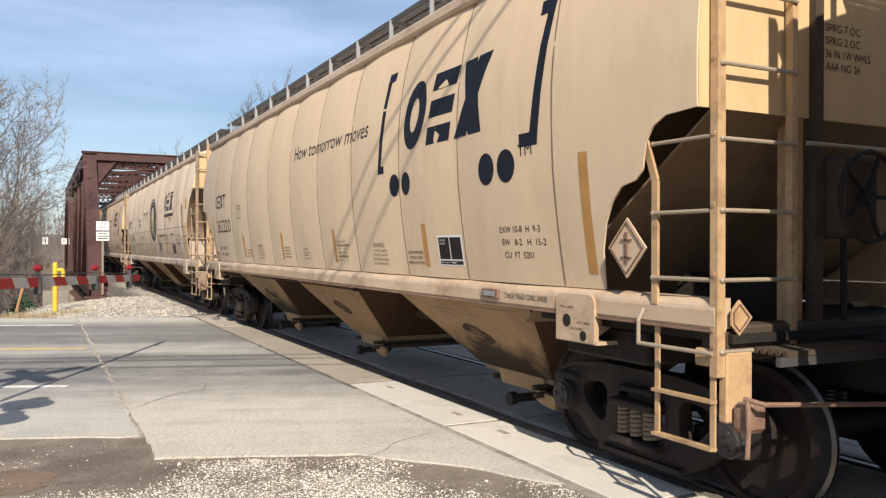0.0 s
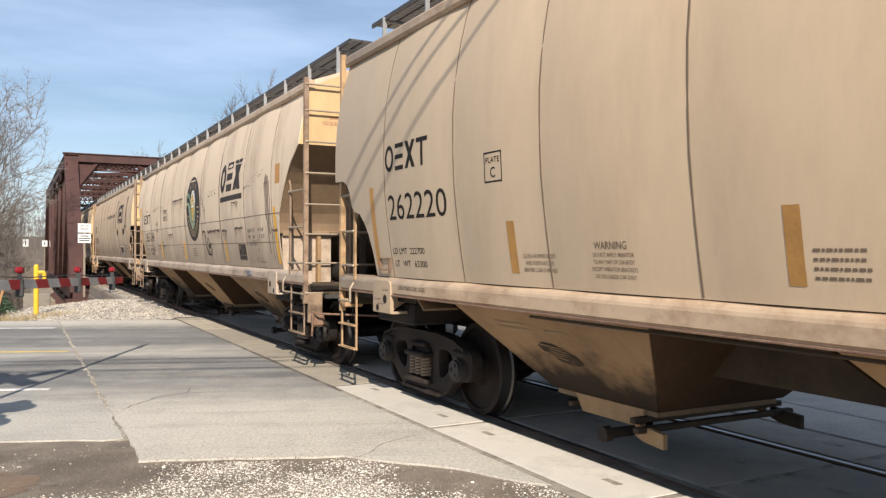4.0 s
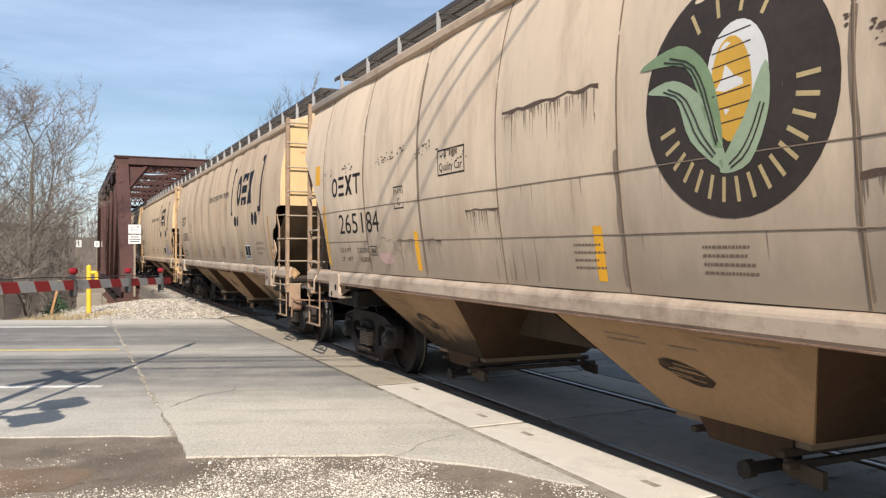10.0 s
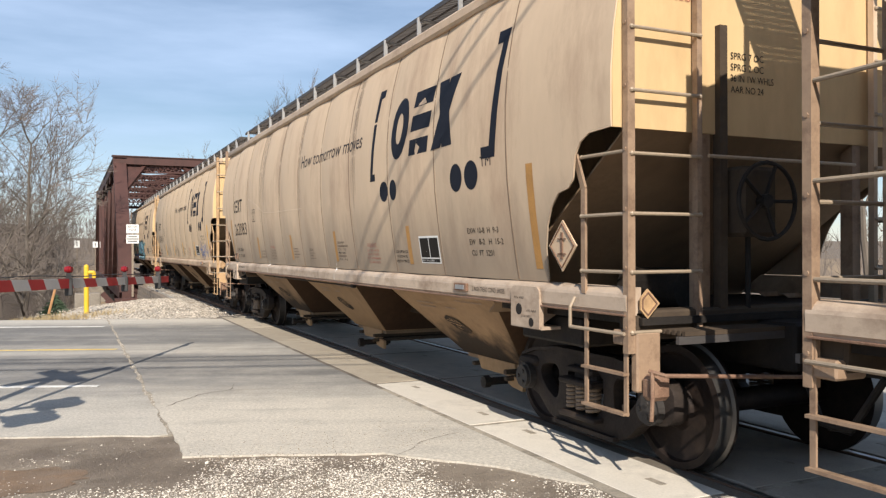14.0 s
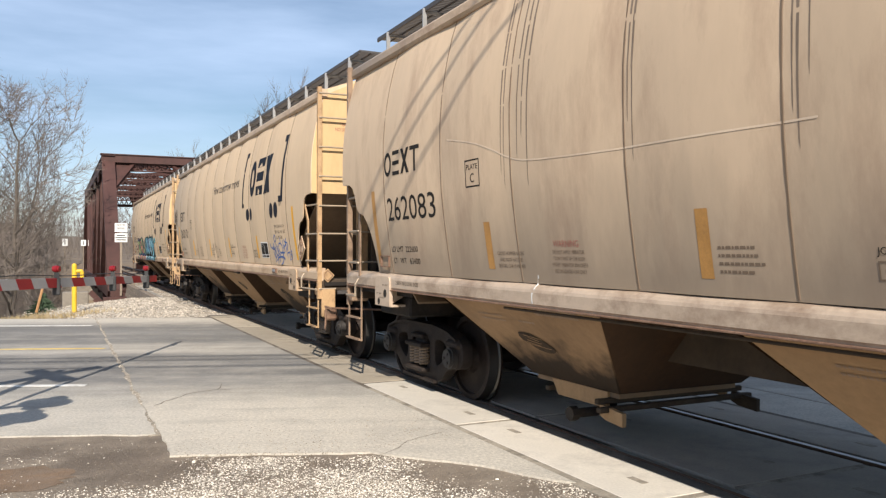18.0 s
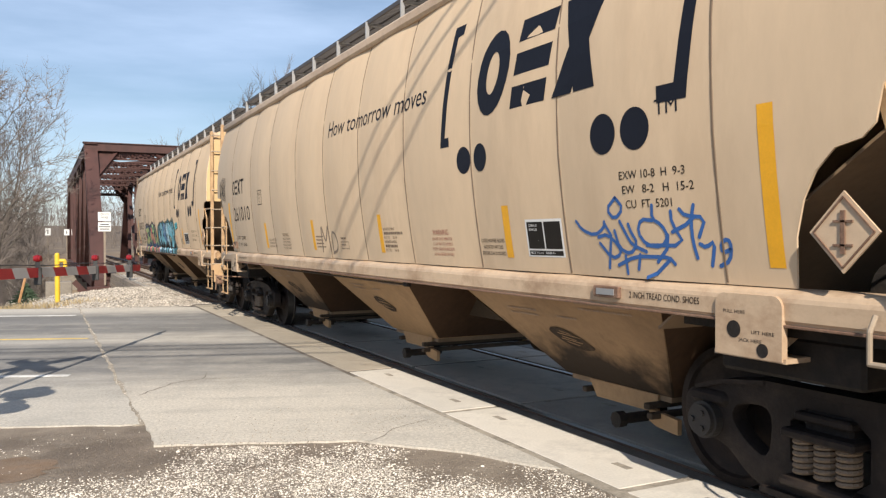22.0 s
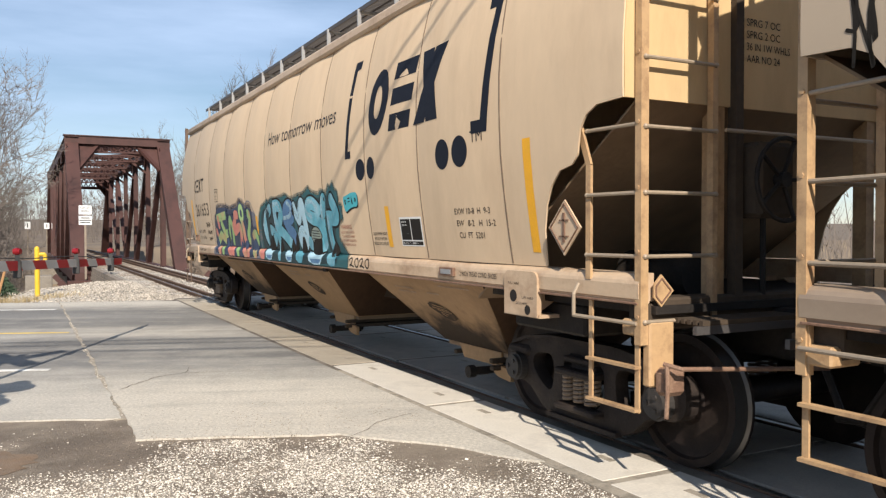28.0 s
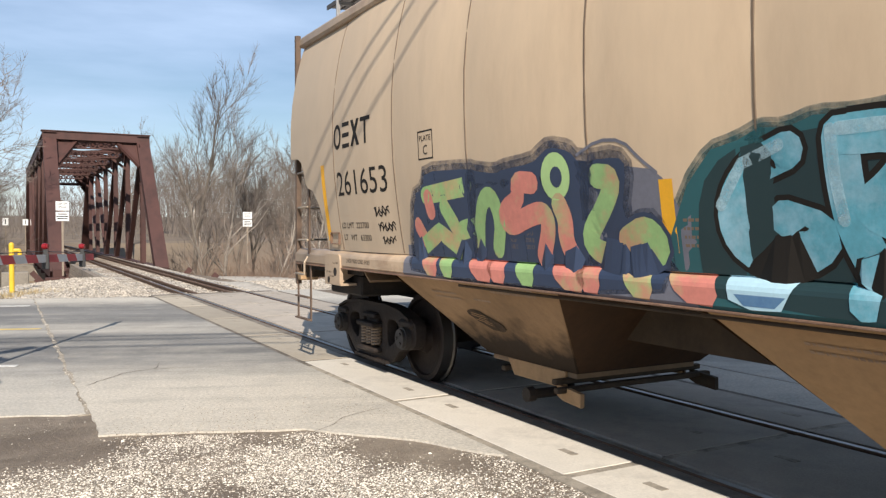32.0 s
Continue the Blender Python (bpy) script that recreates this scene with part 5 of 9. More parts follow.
    bar(bm, (-0.90, yb, 2.25), (0.55, yb, 2.25), 0.013, 8)
    part("end_grab", bm, M_RUNG, car)
    bm = bm_new()
    bar(bm, (-0.42, yb + 0.12, 1.7), (-0.42, yb + 0.12, 1.15), 0.02, 6)
    part("brake_rod", bm, M_BLACK, car)
    bm = bm_new()
    disc(bm, (0.35, L - 1.15, 1.32), (1, 0, 0), 0.20, 0.9, 18)
    part("air_reservoir", bm, M_BLACK, car)
    bm = bm_new()
    disc(bm, (-0.55, -L + 0.75, 1.30), (0, 1, 0), 0.17, 0.7, 18)
    part("brake_cylinder", bm, M_BLACK, car)
    bm = bm_new()
    rail_of(bm, [(-1.45, -L - 0.20, 0.82), (-1.40, -L - 0.30, 0.80), (-0.3, -spec.half + 0.2, 0.74)], 0.014)
    rail_of(bm, [(-1.44, -L - 0.22, 0.815), (-1.45, -L - 0.235, 0.66), (-1.46, -L - 0.235, 0.50)], 0.014)
    part("uncoupling_lever", bm, M_RUST, car, "bent rusty uncoupling lever")
    bm = bm_new()
    box(bm, -1.36, -L - 0.06, 0.86, 0.20, 0.07, 0.40, bevel=0.012)
    brk = part("lever_bracket", bm, spec.end, car, "tan plate bracket below the car corner")
    bm = bm_new()
    box(bm, -1.35, -L - 0.15, 0.70, 0.17, 0.12, 0.17, bevel=0.03)
    part("pivot", bm, M_RUST, brk)
    # underbody
    bm = bm_new()
    box(bm, 0, 0, 0.955, 0.80, 2 * L - 3.4, 0.47)
    part("centre_sill", bm, M_UNDER, car)
    if spec.cut is CUT_ROUND:
        bm = bm_new()
        bar(bm, (-1.46, 3.6, 1.135), (-1.46, -1.7, 1.135), 0.011, 8)
        pipe = part("brake_pipe", bm, M_UNDER, car, "thin dark pipe below the side sill")
        bm = bm_new()
        box(bm, -1.46, -1.7, 1.145, 0.05, 0.10, 0.06, bevel=0.008)
        part("pipe_clamp", bm, M_BLACK, pipe)
    for k, (yc, hw) in enumerate(spec.hoppers):
        hop = part("hopper_bay", hopper_bay(yc, hw), M_HOP_SOOT if k != 1 else M_HOP, car, "tan sloping discharge hopper, dusty and stained")
        # end slopes: rusty, and painted darker to stand for the shade between bays
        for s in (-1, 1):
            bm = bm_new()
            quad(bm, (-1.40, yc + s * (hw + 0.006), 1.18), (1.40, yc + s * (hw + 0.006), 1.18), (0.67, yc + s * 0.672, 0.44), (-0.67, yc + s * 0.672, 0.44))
            part("end_slope", tidy(bm), M_RUST_SHADED, hop, "rust-brown dirty end slope, darkened further for shade")
        # outlet: tan skirt plates, a dark frame across the car and its sliding gate
        bm = bm_new()
        box(bm, 0, yc, 0.405, 1.30, 1.24, 0.05)
        gate = part("outlet_frame", bm, M_SLOPE, hop, "grimy outlet frame under the hopper")
        for s in (-1, 1):
            bm = bm_new()
            prism(bm, [(yc + 0.34, 0.425), (yc - 0.50, 0.425), (yc - 0.50, 0.285), (yc + 0.24, 0.285)], "x", s * 0.665 - 0.012, s * 0.665 + 0.012)
            part("skirt_plate", tidy(bm), M_HOP if spec.cut is CUT_ROUND else M_RUST_SHADED, gate, "skirt plate beside the outlet")
        bm = bm_new()
        box(bm, 0, yc - 0.05, 0.32, 1.26, 0.78, 0.03)
        part("gate_plate", bm, M_BLACK, gate, "black sliding gate plate")
        for y, z, w in ((-0.52, 0.355, 1.62), (-0.60, 0.30, 1.70), (0.36, 0.33, 1.44)):
            bm = bm_new()
            box(bm, 0, yc + y, z, w, 0.06, 0.045, bevel=0.008)
            part("gate_rail", bm, M_UNDER, gate)
        for sx in (-1, 1):
            bm = bm_new()
            prism(bm, [(yc - 0.50, 0.33), (yc - 0.80, 0.30), (yc - 0.80, 0.19), (yc - 0.58, 0.21), (yc - 0.50, 0.24)], "x", sx * 0.74 - 0.02, sx * 0.74 + 0.02)
            part("gate_bracket", tidy(bm), M_HOP if sx < 0 and spec.cut is CUT_ROUND else M_UNDER, gate)
        bm = bm_new()
        disc(bm, (-0.74, yc - 0.40, 0.25), (1, 0, 0), 0.04, 0.46, 10)
        disc(bm, (-0.96, yc - 0.40, 0.25), (1, 0, 0), 0.062, 0.07, 8)
        box(bm, -0.60, yc - 0.40, 0.26, 0.10, 0.16, 0.13, bevel=0.015)
        part("gate_capstan", bm, M_BLACK, hop)
        bm = bm_new()
        rs = random.Random(k * 7 + int(y0 * 3) % 50)
        cy, cz = yc + 0.10 + rs.uniform(-0.06, 0.06), 0.80
        vs = []
        for q in range(24):
            w = 2 * math.pi * q / 24
            f = rs.uniform(0.92, 1.06)
            z = cz + 0.085 * f * math.sin(w) * abs(math.sin(w)) ** 0.4 + 0.045 * math.cos(w)
            vs.append(bm.verts.new((-(0.68 + (z - 0.43) * 0.935) - 0.008, cy + 0.24 * f * math.cos(w), z)))
        bm.faces.new(vs)
        stain = part("vibrator_bracket", tidy(bm), M_STAINED, hop, "dark stained vibrator pocket")
        bm = bm_new()
        for q in range(5):
            z = cz - 0.05 + 0.022 * q + rs.uniform(-0.006, 0.006)
            ya = cy + rs.uniform(0.04, 0.2)
            yb = cy - rs.uniform(0.02, 0.2)
            bm.faces.new([bm.verts.new((-(0.68 + (zz - 0.43) * 0.935) - 0.011, yy, zz)) for yy, zz in ((ya, z + 0.02), (yb, z), (yb, z + 0.007), (ya, z + 0.028))])
        tagged(part("scratch", tidy(bm), M_HOP, stain), kind="stuff")
        for yy, zz, w2, k2 in ((yc + 0.75, 1.02, 0.42, 2), (yc - 0.35, 1.13, 0.6, 2), (yc + 0.05, 0.99, 0.25, 1)):
            bm = bm_new()
            rg = random.Random(int(yy * 100) + k)
            for row in range(k2):
                y = yy
                while y > yy - w2:
                    ww = rg.uniform(0.015, 0.045)
                    z = zz - row * 0.045
                    bm.faces.new([bm.verts.new((-(0.68 + (q - 0.43) * 0.935) - 0.006, p, q)) for p, q in ((y, z), (y - ww, z), (y - ww, z + 0.016), (y, z + 0.016))])
                    y -= ww + 0.01
            tagged(part("stencil_line", tidy(bm), M_POST_B, hop), kind="stuff")
    for e in (-1, 1):
        b, sets = make_bogie(car, e * spec.bogie, e)
        WHEELS.extend(sets)
    return car


def running_board(sx, L):
    bm = bm_new()
    x0, x1 = 0.46, 0.985
    k = 4
    for i in range(k):
        x = x0 + (x1 - x0) * i / (k - 1)
        beam(bm, (sx * x, -L - 0.35, 4.445), (sx * x, L + 0.35, 4.445), 0.018, 0.035)
    n = int(2 * L / 0.056)
    for i in range(n + 1):
        y = -L - 0.34 + (2 * L + 0.68) * i / n
        beam(bm, (sx * x0, y, 4.452), (sx * x1, y, 4.452), 0.020, 0.028)
    return bm


def brake_wheel():
    bm = bm_new()
    n, R, r = 28, 0.27, 0.016
    rings = []
    for i in range(n):
        w = 2 * math.pi * i / n
        c = Vector((R * math.cos(w), 0, R * math.sin(w)))
        o = Vector((math.cos(w), 0, math.sin(w)))
        rings.append([bm.verts.new(c + o * r * math.cos(a) + Vector((0, 1, 0)) * r * math.sin(a)) for a in [2 * math.pi * j / 6 for j in range(6)]])
    for i in range(n):
        p, q = rings[i], rings[(i + 1) % n]
        for j in range(6):
            bm.faces.new((p[j], p[(j + 1) % 6], q[(j + 1) % 6], q[j]))
    for k in range(5):
        w = 2 * math.pi * k / 5
        bar(bm, (0, 0.03, 0), (R * math.cos(w), 0, R * math.sin(w)), 0.014, 6)
    disc(bm, (0, 0.03, 0), (0, 1, 0), 0.05, 0.08, 12)
    return tidy(bm)


def hopper_bay(yc, hw):
    """An inverted pyramid from the sills down to its outlet."""
    bm = bm_new()
    a = [(-1.40, yc - hw, 1.20), (1.40, yc - hw, 1.20), (1.40, yc + hw, 1.20), (-1.40, yc + hw, 1.20)]
    b = [(-0.68, yc - 0.66, 0.43), (0.68, yc - 0.66, 0.43), (0.68, yc + 0.66, 0.43), (-0.68, yc + 0.66, 0.43)]
    va, vb = [bm.verts.new(p) for p in a], [bm.verts.new(p) for p in b]
    for i in range(4):
        j = (i + 1) % 4
        bm.faces.new((va[i], va[j], vb[j], vb[i]))
    bm.faces.new(vb[::-1])
    return tidy(bm)


def round_spec(paint, end=None, rear=None):
    seams = [-6.03, -4.59, -3.32, -1.94, -0.66, 0.61, 1.85, 3.28, 4.57, 6.03]
    return Spec(8.10, 6.31, 7.44, paint, end or M_POST, CUT_ROUND, seams, [(-4.08, 1.33), (-0.17, 1.33), (3.72, 1.33)], rear)


CAR_A = hopper_car("hopper_car", round_spec(M_TAN), 11.16, "tan covered grain hopper with brackets, dots and navy lettering")
CAR_C = hopper_car("hopper_car", round_spec(M_TAN_C, M_POST_B), 45.10, "dull tan covered grain hopper streaked with dirt")
CAR_D = hopper_car("hopper_car", round_spec(M_TAN), 61.40, "tan covered grain hopper with blue scrawl near its front")
CAR_E = hopper_car("hopper_car", round_spec(M_TAN, None, M_POST_R), 77.53, "last tan covered grain hopper with blue and green graffiti")
CAR_Z = hopper_car("hopper_car", round_spec(M_TAN), -5.04, "tan covered grain hopper at the front of the train")
SPEC_B = Spec(8.87, 6.64, 8.02, M_CREAM, M_POST_B, CUT_SLOPE, [-6.80, -5.17, -3.38, -1.66, 0.12, 1.80, 3.52, 5.22, 6.94], [(-4.38, 1.30), (0.0, 1.30), (4.38, 1.30)])
CAR_B = hopper_car("hopper_car", SPEC_B, 28.10, "stained cream covered grain hopper with a round corn emblem")
CARS = [CAR_Z, CAR_A, CAR_B, CAR_C, CAR_D, CAR_E]


# ---- lettering, stripes and graffiti on the cars ----
def mist(name, base, cover):
    """Fine overspray: specks of paint with the car's own paint showing between them."""
    m = mat(name, base, 0.6, var=0.15, scale=4, fine=30, bump=0)
    n, l = m.node_tree.nodes, m.node_tree.links
    nz = n.new("ShaderNodeTexNoise")
    nz.inputs["Scale"].default_value, nz.inputs["Detail"].default_value, nz.inputs["Roughness"].default_value = 9, 9, 0.8
    tc = n.new("ShaderNodeTexCoord")
    l.new(tc.outputs["Object"], nz.inputs["Vector"])
    mr = n.new("ShaderNodeMapRange")
    mr.inputs["From Min"].default_value, mr.inputs["From Max"].default_value = 0.32, 0.68
    mr.inputs["To Min"].default_value, mr.inputs["To Max"].default_value = max(0.0, cover - 0.35), min(1.0, cover + 0.35)
    l.new(nz.outputs["Fac"], mr.inputs["Value"])
    l.new(mr.outputs["Result"], n["Principled BSDF"].inputs["Alpha"])
    return m


M_MIST_TEAL = mist("teal_overspray", (0.02, 0.10, 0.11), 0.42)
M_MIST_BLUE = mist("blue_overspray", (0.035, 0.05, 0.09), 0.38)
M_MIST_PALE = mist("pale_cyan_overspray", (0.50, 0.70, 0.76), 0.40)
M_TEAL = flat_mat("dark_teal_spray_paint", (0.02, 0.10, 0.11), 0.6)
M_CYAN = mat("cyan_spray_paint", (0.11, 0.36, 0.44), 0.55, var=0.3, scale=3, fine=20, bump=0, dirt=(0.45, 0.62, 0.70), dirt_amount=0.8, dirt_scale=2.0)
M_CYAN_L = flat_mat("pale_cyan_spray_paint", (0.42, 0.62, 0.70), 0.55, 0.15)
M_BLUE = flat_mat("dull_blue_spray_paint", (0.030, 0.046, 0.088), 0.55, 0.2)
M_TEAL_D = flat_mat("near_black_teal_spray_paint", (0.012, 0.035, 0.038), 0.6)
M_BLUE_MID = mat("mid_blue_spray_paint", (0.075, 0.17, 0.31), 0.55, var=0.25, scale=3, fine=20, bump=0, dirt=(0.16, 0.30, 0.42), dirt_amount=0.7, dirt_scale=3.0)
M_CYAN_D = mat("strong_cyan_spray_paint", (0.06, 0.40, 0.46), 0.55, var=0.15, scale=3, fine=20, bump=0)
M_STENCIL = mat("grey_green_stencil_field", (0.27, 0.32, 0.27), 0.6, var=0.2, scale=6, fine=40, bump=0)
M_GREEN_L = mat("lime_spray_paint", (0.40, 0.58, 0.24), 0.55, var=0.12, scale=3, fine=20, bump=0)
M_SCRAWL = flat_mat("bright_blue_spray_paint", (0.03, 0.12, 0.36), 0.55, 0.1)
M_GREEN = mat("pale_green_spray_paint", (0.30, 0.47, 0.18), 0.55, var=0.2, scale=3, fine=20, bump=0, dirt=(0.62, 0.22, 0.16), dirt_amount=1.0, dirt_scale=2.2)
M_SALMON = mat("salmon_spray_paint", (0.60, 0.21, 0.16), 0.55, var=0.2, scale=3, fine=20, bump=0, dirt=(0.34, 0.46, 0.20), dirt_amount=0.9, dirt_scale=2.6)
M_GREYSPRAY = flat_mat("grey_spray_paint", (0.16, 0.16, 0.19), 0.6, 0.2)
M_SMALL = flat_mat("faded_small_stencil", (0.17, 0.12, 0.08), 0.7)
M_SMALL_RED = flat_mat("faded_red_stencil", (0.42, 0.24, 0.17), 0.7)
M_STAIN = mat("dark_rust_stain", (0.105, 0.070, 0.05), 0.85, var=0.35, scale=4, fine=40, bump=0.2)
M_STREAK = mat("brown_rust_streak", (0.22, 0.165, 0.12), 0.8, var=0.25, scale=3, fine=30, bump=0.1)
M_CHALK_PINK = mat("pink_chalk", (0.55, 0.36, 0.31), 0.8, var=0.2, scale=6, fine=60, bump=0.1)
M_ORANGE = mat("faded_orange_placard", (0.52, 0.26, 0.08), 0.6, var=0.2, scale=5, fine=30, bump=0.1)
M_CORN = mat("corn_yellow_paint", (0.66, 0.37, 0.05), 0.55, var=0.1, fine=30, bump=0)
M_LEAF = mat("leaf_green_paint", (0.21, 0.30, 0.16), 0.55, var=0.15, fine=30, bump=0)
M_LEAF_L = mat("light_leaf_paint", (0.33, 0.41, 0.27), 0.55, var=0.15, fine=30, bump=0)
M_STRAW = mat("faded_straw_paint", (0.50, 0.38, 0.19), 0.6, var=0.2, fine=30, bump=0)
M_EMBLEM = mat("charcoal_emblem_paint", (0.050, 0.039, 0.034), 0.65, var=0.3, scale=2, fine=25, bump=0, spec=0.25)


def line_of(spec, car, text, y0, z, height_, width, material, shear=0.0, label="", off=0.0022):
    """A line of lettering that fills a given width; height_ is that of its capitals."""
    vs, fs = words(text, 1.0)
    hi = max(v.y for v in vs)
    lo = min(v.y for v in vs)
    x0, x1 = min(v.x for v in vs), max(v.x for v in vs)
    caps = 0.7
    sy = height_ / caps
    sxx = width / max(0.01, (x1 - x0))
    bm = bm_new()
    made = []
    for v in vs:
        h = v.y * sy
        made.append(bm.verts.new((0, y0 - (v.x - x0) * sxx - h * shear, z + h)))
    for f in fs:
        try:
            bm.faces.new([made[i] for i in f])
        except ValueError:
            pass
    if height_ > 0.12:
        c = z + lo * sy + 0.07
        while c < z + hi * sy:
            bmesh.ops.bisect_plane(bm, geom=bm.verts[:] + bm.edges[:] + bm.faces[:], plane_co=(0, 0, c), plane_no=(0, 0, 1))
            c += 0.07
    for v in bm.verts:
        v.co = skin(spec, -1, v.co.y, v.co.z, off)
    return part("lettering", bm, material, car, label)


def bars(spec, car, y0, z, width, lines, gap, height_, material, seed):
    """Small lettering that cannot be read, as short bars line by line."""
    rng = random.Random(seed)
    height_ *= 0.75
    material = {M_INK: M_SMALL, M_INK_RED: M_SMALL_RED}.get(material, material)
    bm = bm_new()
    for k in range(lines):
        y = y0
        end = y0 - width * rng.uniform(0.75, 1.0)
        zz = z - k * gap
        while y > end:
            w = rng.uniform(0.012, 0.04)
            vs = [bm.verts.new(skin(spec, -1, yy, q, 0.002)) for yy, q in ((y, zz), (y - w, zz), (y - w, zz + height_), (y, zz + height_))]
            bm.faces.new(vs)
            y -= w + 0.009
    return tagged(part("small_lettering", bm, material, car, "small faded stencilled lines"), kind="stuff")


def stroke(spec, car, pts, w, material, off, name="spray_stroke", label=""):
    """A sprayed line with round ends through points (y, z)."""
    bm = bm_new()
    if len(pts) > 3:
        for _ in range(2 if w > 0.1 else 1):
            cut = [pts[0]]
            for a, b in zip(pts, pts[1:]):
                cut += [(a[0] * 0.75 + b[0] * 0.25, a[1] * 0.75 + b[1] * 0.25), (a[0] * 0.25 + b[0] * 0.75, a[1] * 0.25 + b[1] * 0.75)]
            pts = cut + [pts[-1]]
    dense = []
    for (ya, za), (yb, zb) in zip(pts, pts[1:]):
        k = max(1, int(math.hypot(yb - ya, zb - za) / 0.06))
        dense += [(ya + (yb - ya) * i / k, za + (zb - za) * i / k) for i in range(k)]
    dense.append(pts[-1])
    left, right = [], []
    for i, (y, z) in enumerate(dense):
        a, b = dense[max(0, i - 1)], dense[min(len(dense) - 1, i + 1)]
        d = math.hypot(b[0] - a[0], b[1] - a[1]) or 1
        nx, nz = -(b[1] - a[1]) / d, (b[0] - a[0]) / d
        left.append(bm.verts.new(skin_low(spec, y + nx * w / 2, z + nz * w / 2, off)))
        right.append(bm.verts.new(skin_low(spec, y - nx * w / 2, z - nz * w / 2, off)))
    for i in range(len(dense) - 1):
        bm.faces.new((left[i], right[i], right[i + 1], left[i + 1]))
    for p in (dense[0], dense[-1]):
        ring = [bm.verts.new(skin_low(spec, p[0] + w / 2 * math.cos(2 * math.pi * j / 10), p[1] + w / 2 * math.sin(2 * math.pi * j / 10), off)) for j in range(10)]
        bm.faces.new(ring)
    return part(name, bm, material, car, label)


def skin_low(spec, y, z, off):
    """A point on the side, or on the sill where it is lower than the side sheet."""
    off = max(0.0014, off - 0.0026)
    if z >= 1.36:
        return skin(spec, -1, y, z, off)
    zz = max(1.172, z)
    x = 1.505
    for (xa, za), (xb, zb) in zip(SILL[1:], SILL[2:]):
        if za <= zz <= zb:
            x = xa + (xb - xa) * (zz - za) / (zb - za)
    return Vector((-(x + off + 0.001), y, zz))


def blob(spec, car, pts, material, off, label="", name="spray_fill"):
    """A filled sprayed shape, cut into rows so that it follows side and sill."""
    bm = bm_new()
    bm.faces.new([bm.verts.new((0, y, z)) for y, z in pts])
    zs = [p[1] for p in pts]
    z = min(zs) + 0.02
    cuts = [1.36, 1.354, 1.347, 1.332, 1.312, 1.29, 1.25, 1.20]
    while z < max(zs):
        cuts.append(z)
        z += 0.09
    for c in cuts:
        bmesh.ops.bisect_plane(bm, geom=bm.verts[:] + bm.edges[:] + bm.faces[:], plane_co=(0, 0, c), plane_no=(0, 0, 1))
    y = min(p[0] for p in pts) + 0.2
    while y < max(p[0] for p in pts):
        bmesh.ops.bisect_plane(bm, geom=bm.verts[:] + bm.edges[:] + bm.faces[:], plane_co=(0, y, 0), plane_no=(0, 1, 0))
        y += 0.2
    bmesh.ops.triangulate(bm, faces=bm.faces[:])
    for v in bm.verts:
        v.co = skin_low(spec, v.co.y, v.co.z, off)
    return part(name, bm, material, car, label)


def stripe(spec, car, y, z0, z1, w, material, lean=0.0):
    o = [(y + w / 2 - lean, z0), (y - w / 2 - lean, z0), (y - w / 2, z1), (y + w / 2, z1)]
    return patch(spec, "reflector", o, material, car, "upright retroreflective stripe")


def slanted(pts, y0, z0, sy, sz, lean):
    """Unit-square points to the side: right is towards the front end."""
    return [(y0 - (u * sy + v * sz * lean), z0 + v * sz) for u, v in pts]


def mark_shapes(spec, car, y0, z0, wide, tall, lean, material, thick, label, four=False):
    """The owner's initials as plain shapes: a ring, stacked bars and an hourglass."""
    g = wide / (4.3 if four else 3.15)
    bm = bm_new()

    def add(pts, k):
        q = slanted(pts, y0 - k * g * 1.06, z0, g * 0.95, tall, lean)
        f = bm.faces.new([bm.verts.new((0, a, b)) for a, b in q])
    t = thick
    n = 20
    outer = [(0.5 + 0.5 * math.cos(2 * math.pi * i / n), 0.5 + 0.5 * math.sin(2 * math.pi * i / n)) for i in range(n)]
    inner = [(0.5 + (0.5 - t) * math.cos(2 * math.pi * i / n), 0.5 + (0.5 - t * 0.8) * math.sin(2 * math.pi * i / n)) for i in range(n)]
    for i in range(n):
        j = (i + 1) % n
        add([outer[i], outer[j], inner[j], inner[i]], 0)
    for v in (0.0, 0.5 - t * 0.4, 1 - t * 0.8):
        add([(0.06, v), (0.94, v), (0.94, v + t * 0.8), (0.06, v + t * 0.8)], 1)
    add([(0.0, 0.0), (t * 1.5, 0.0), (1.0, 1.0), (1 - t * 1.5, 1.0)], 2)
    add([(1 - t * 1.5, 0.0), (1.0, 0.0), (t * 1.5, 1.0), (0.0, 1.0)], 2)
    if four:
        add([(0.5 - t / 2, 0), (0.5 + t / 2, 0), (0.5 + t / 2, 1 - t * 0.8), (0.5 - t / 2, 1 - t * 0.8)], 3)
        add([(0, 1 - t * 0.8), (1, 1 - t * 0.8), (1, 1), (0, 1)], 3)
    z = z0 + 0.12
    while z < z0 + tall:
        bmesh.ops.bisect_plane(bm, geom=bm.verts[:] + bm.edges[:] + bm.faces[:], plane_co=(0, 0, z), plane_no=(0, 0, 1))
        z += 0.12
    for i, v in enumerate(bm.verts):
        v.co = skin(spec, -1, v.co.y, v.co.z, 0.0024)
    return part("emblem", bm, material, car, label)


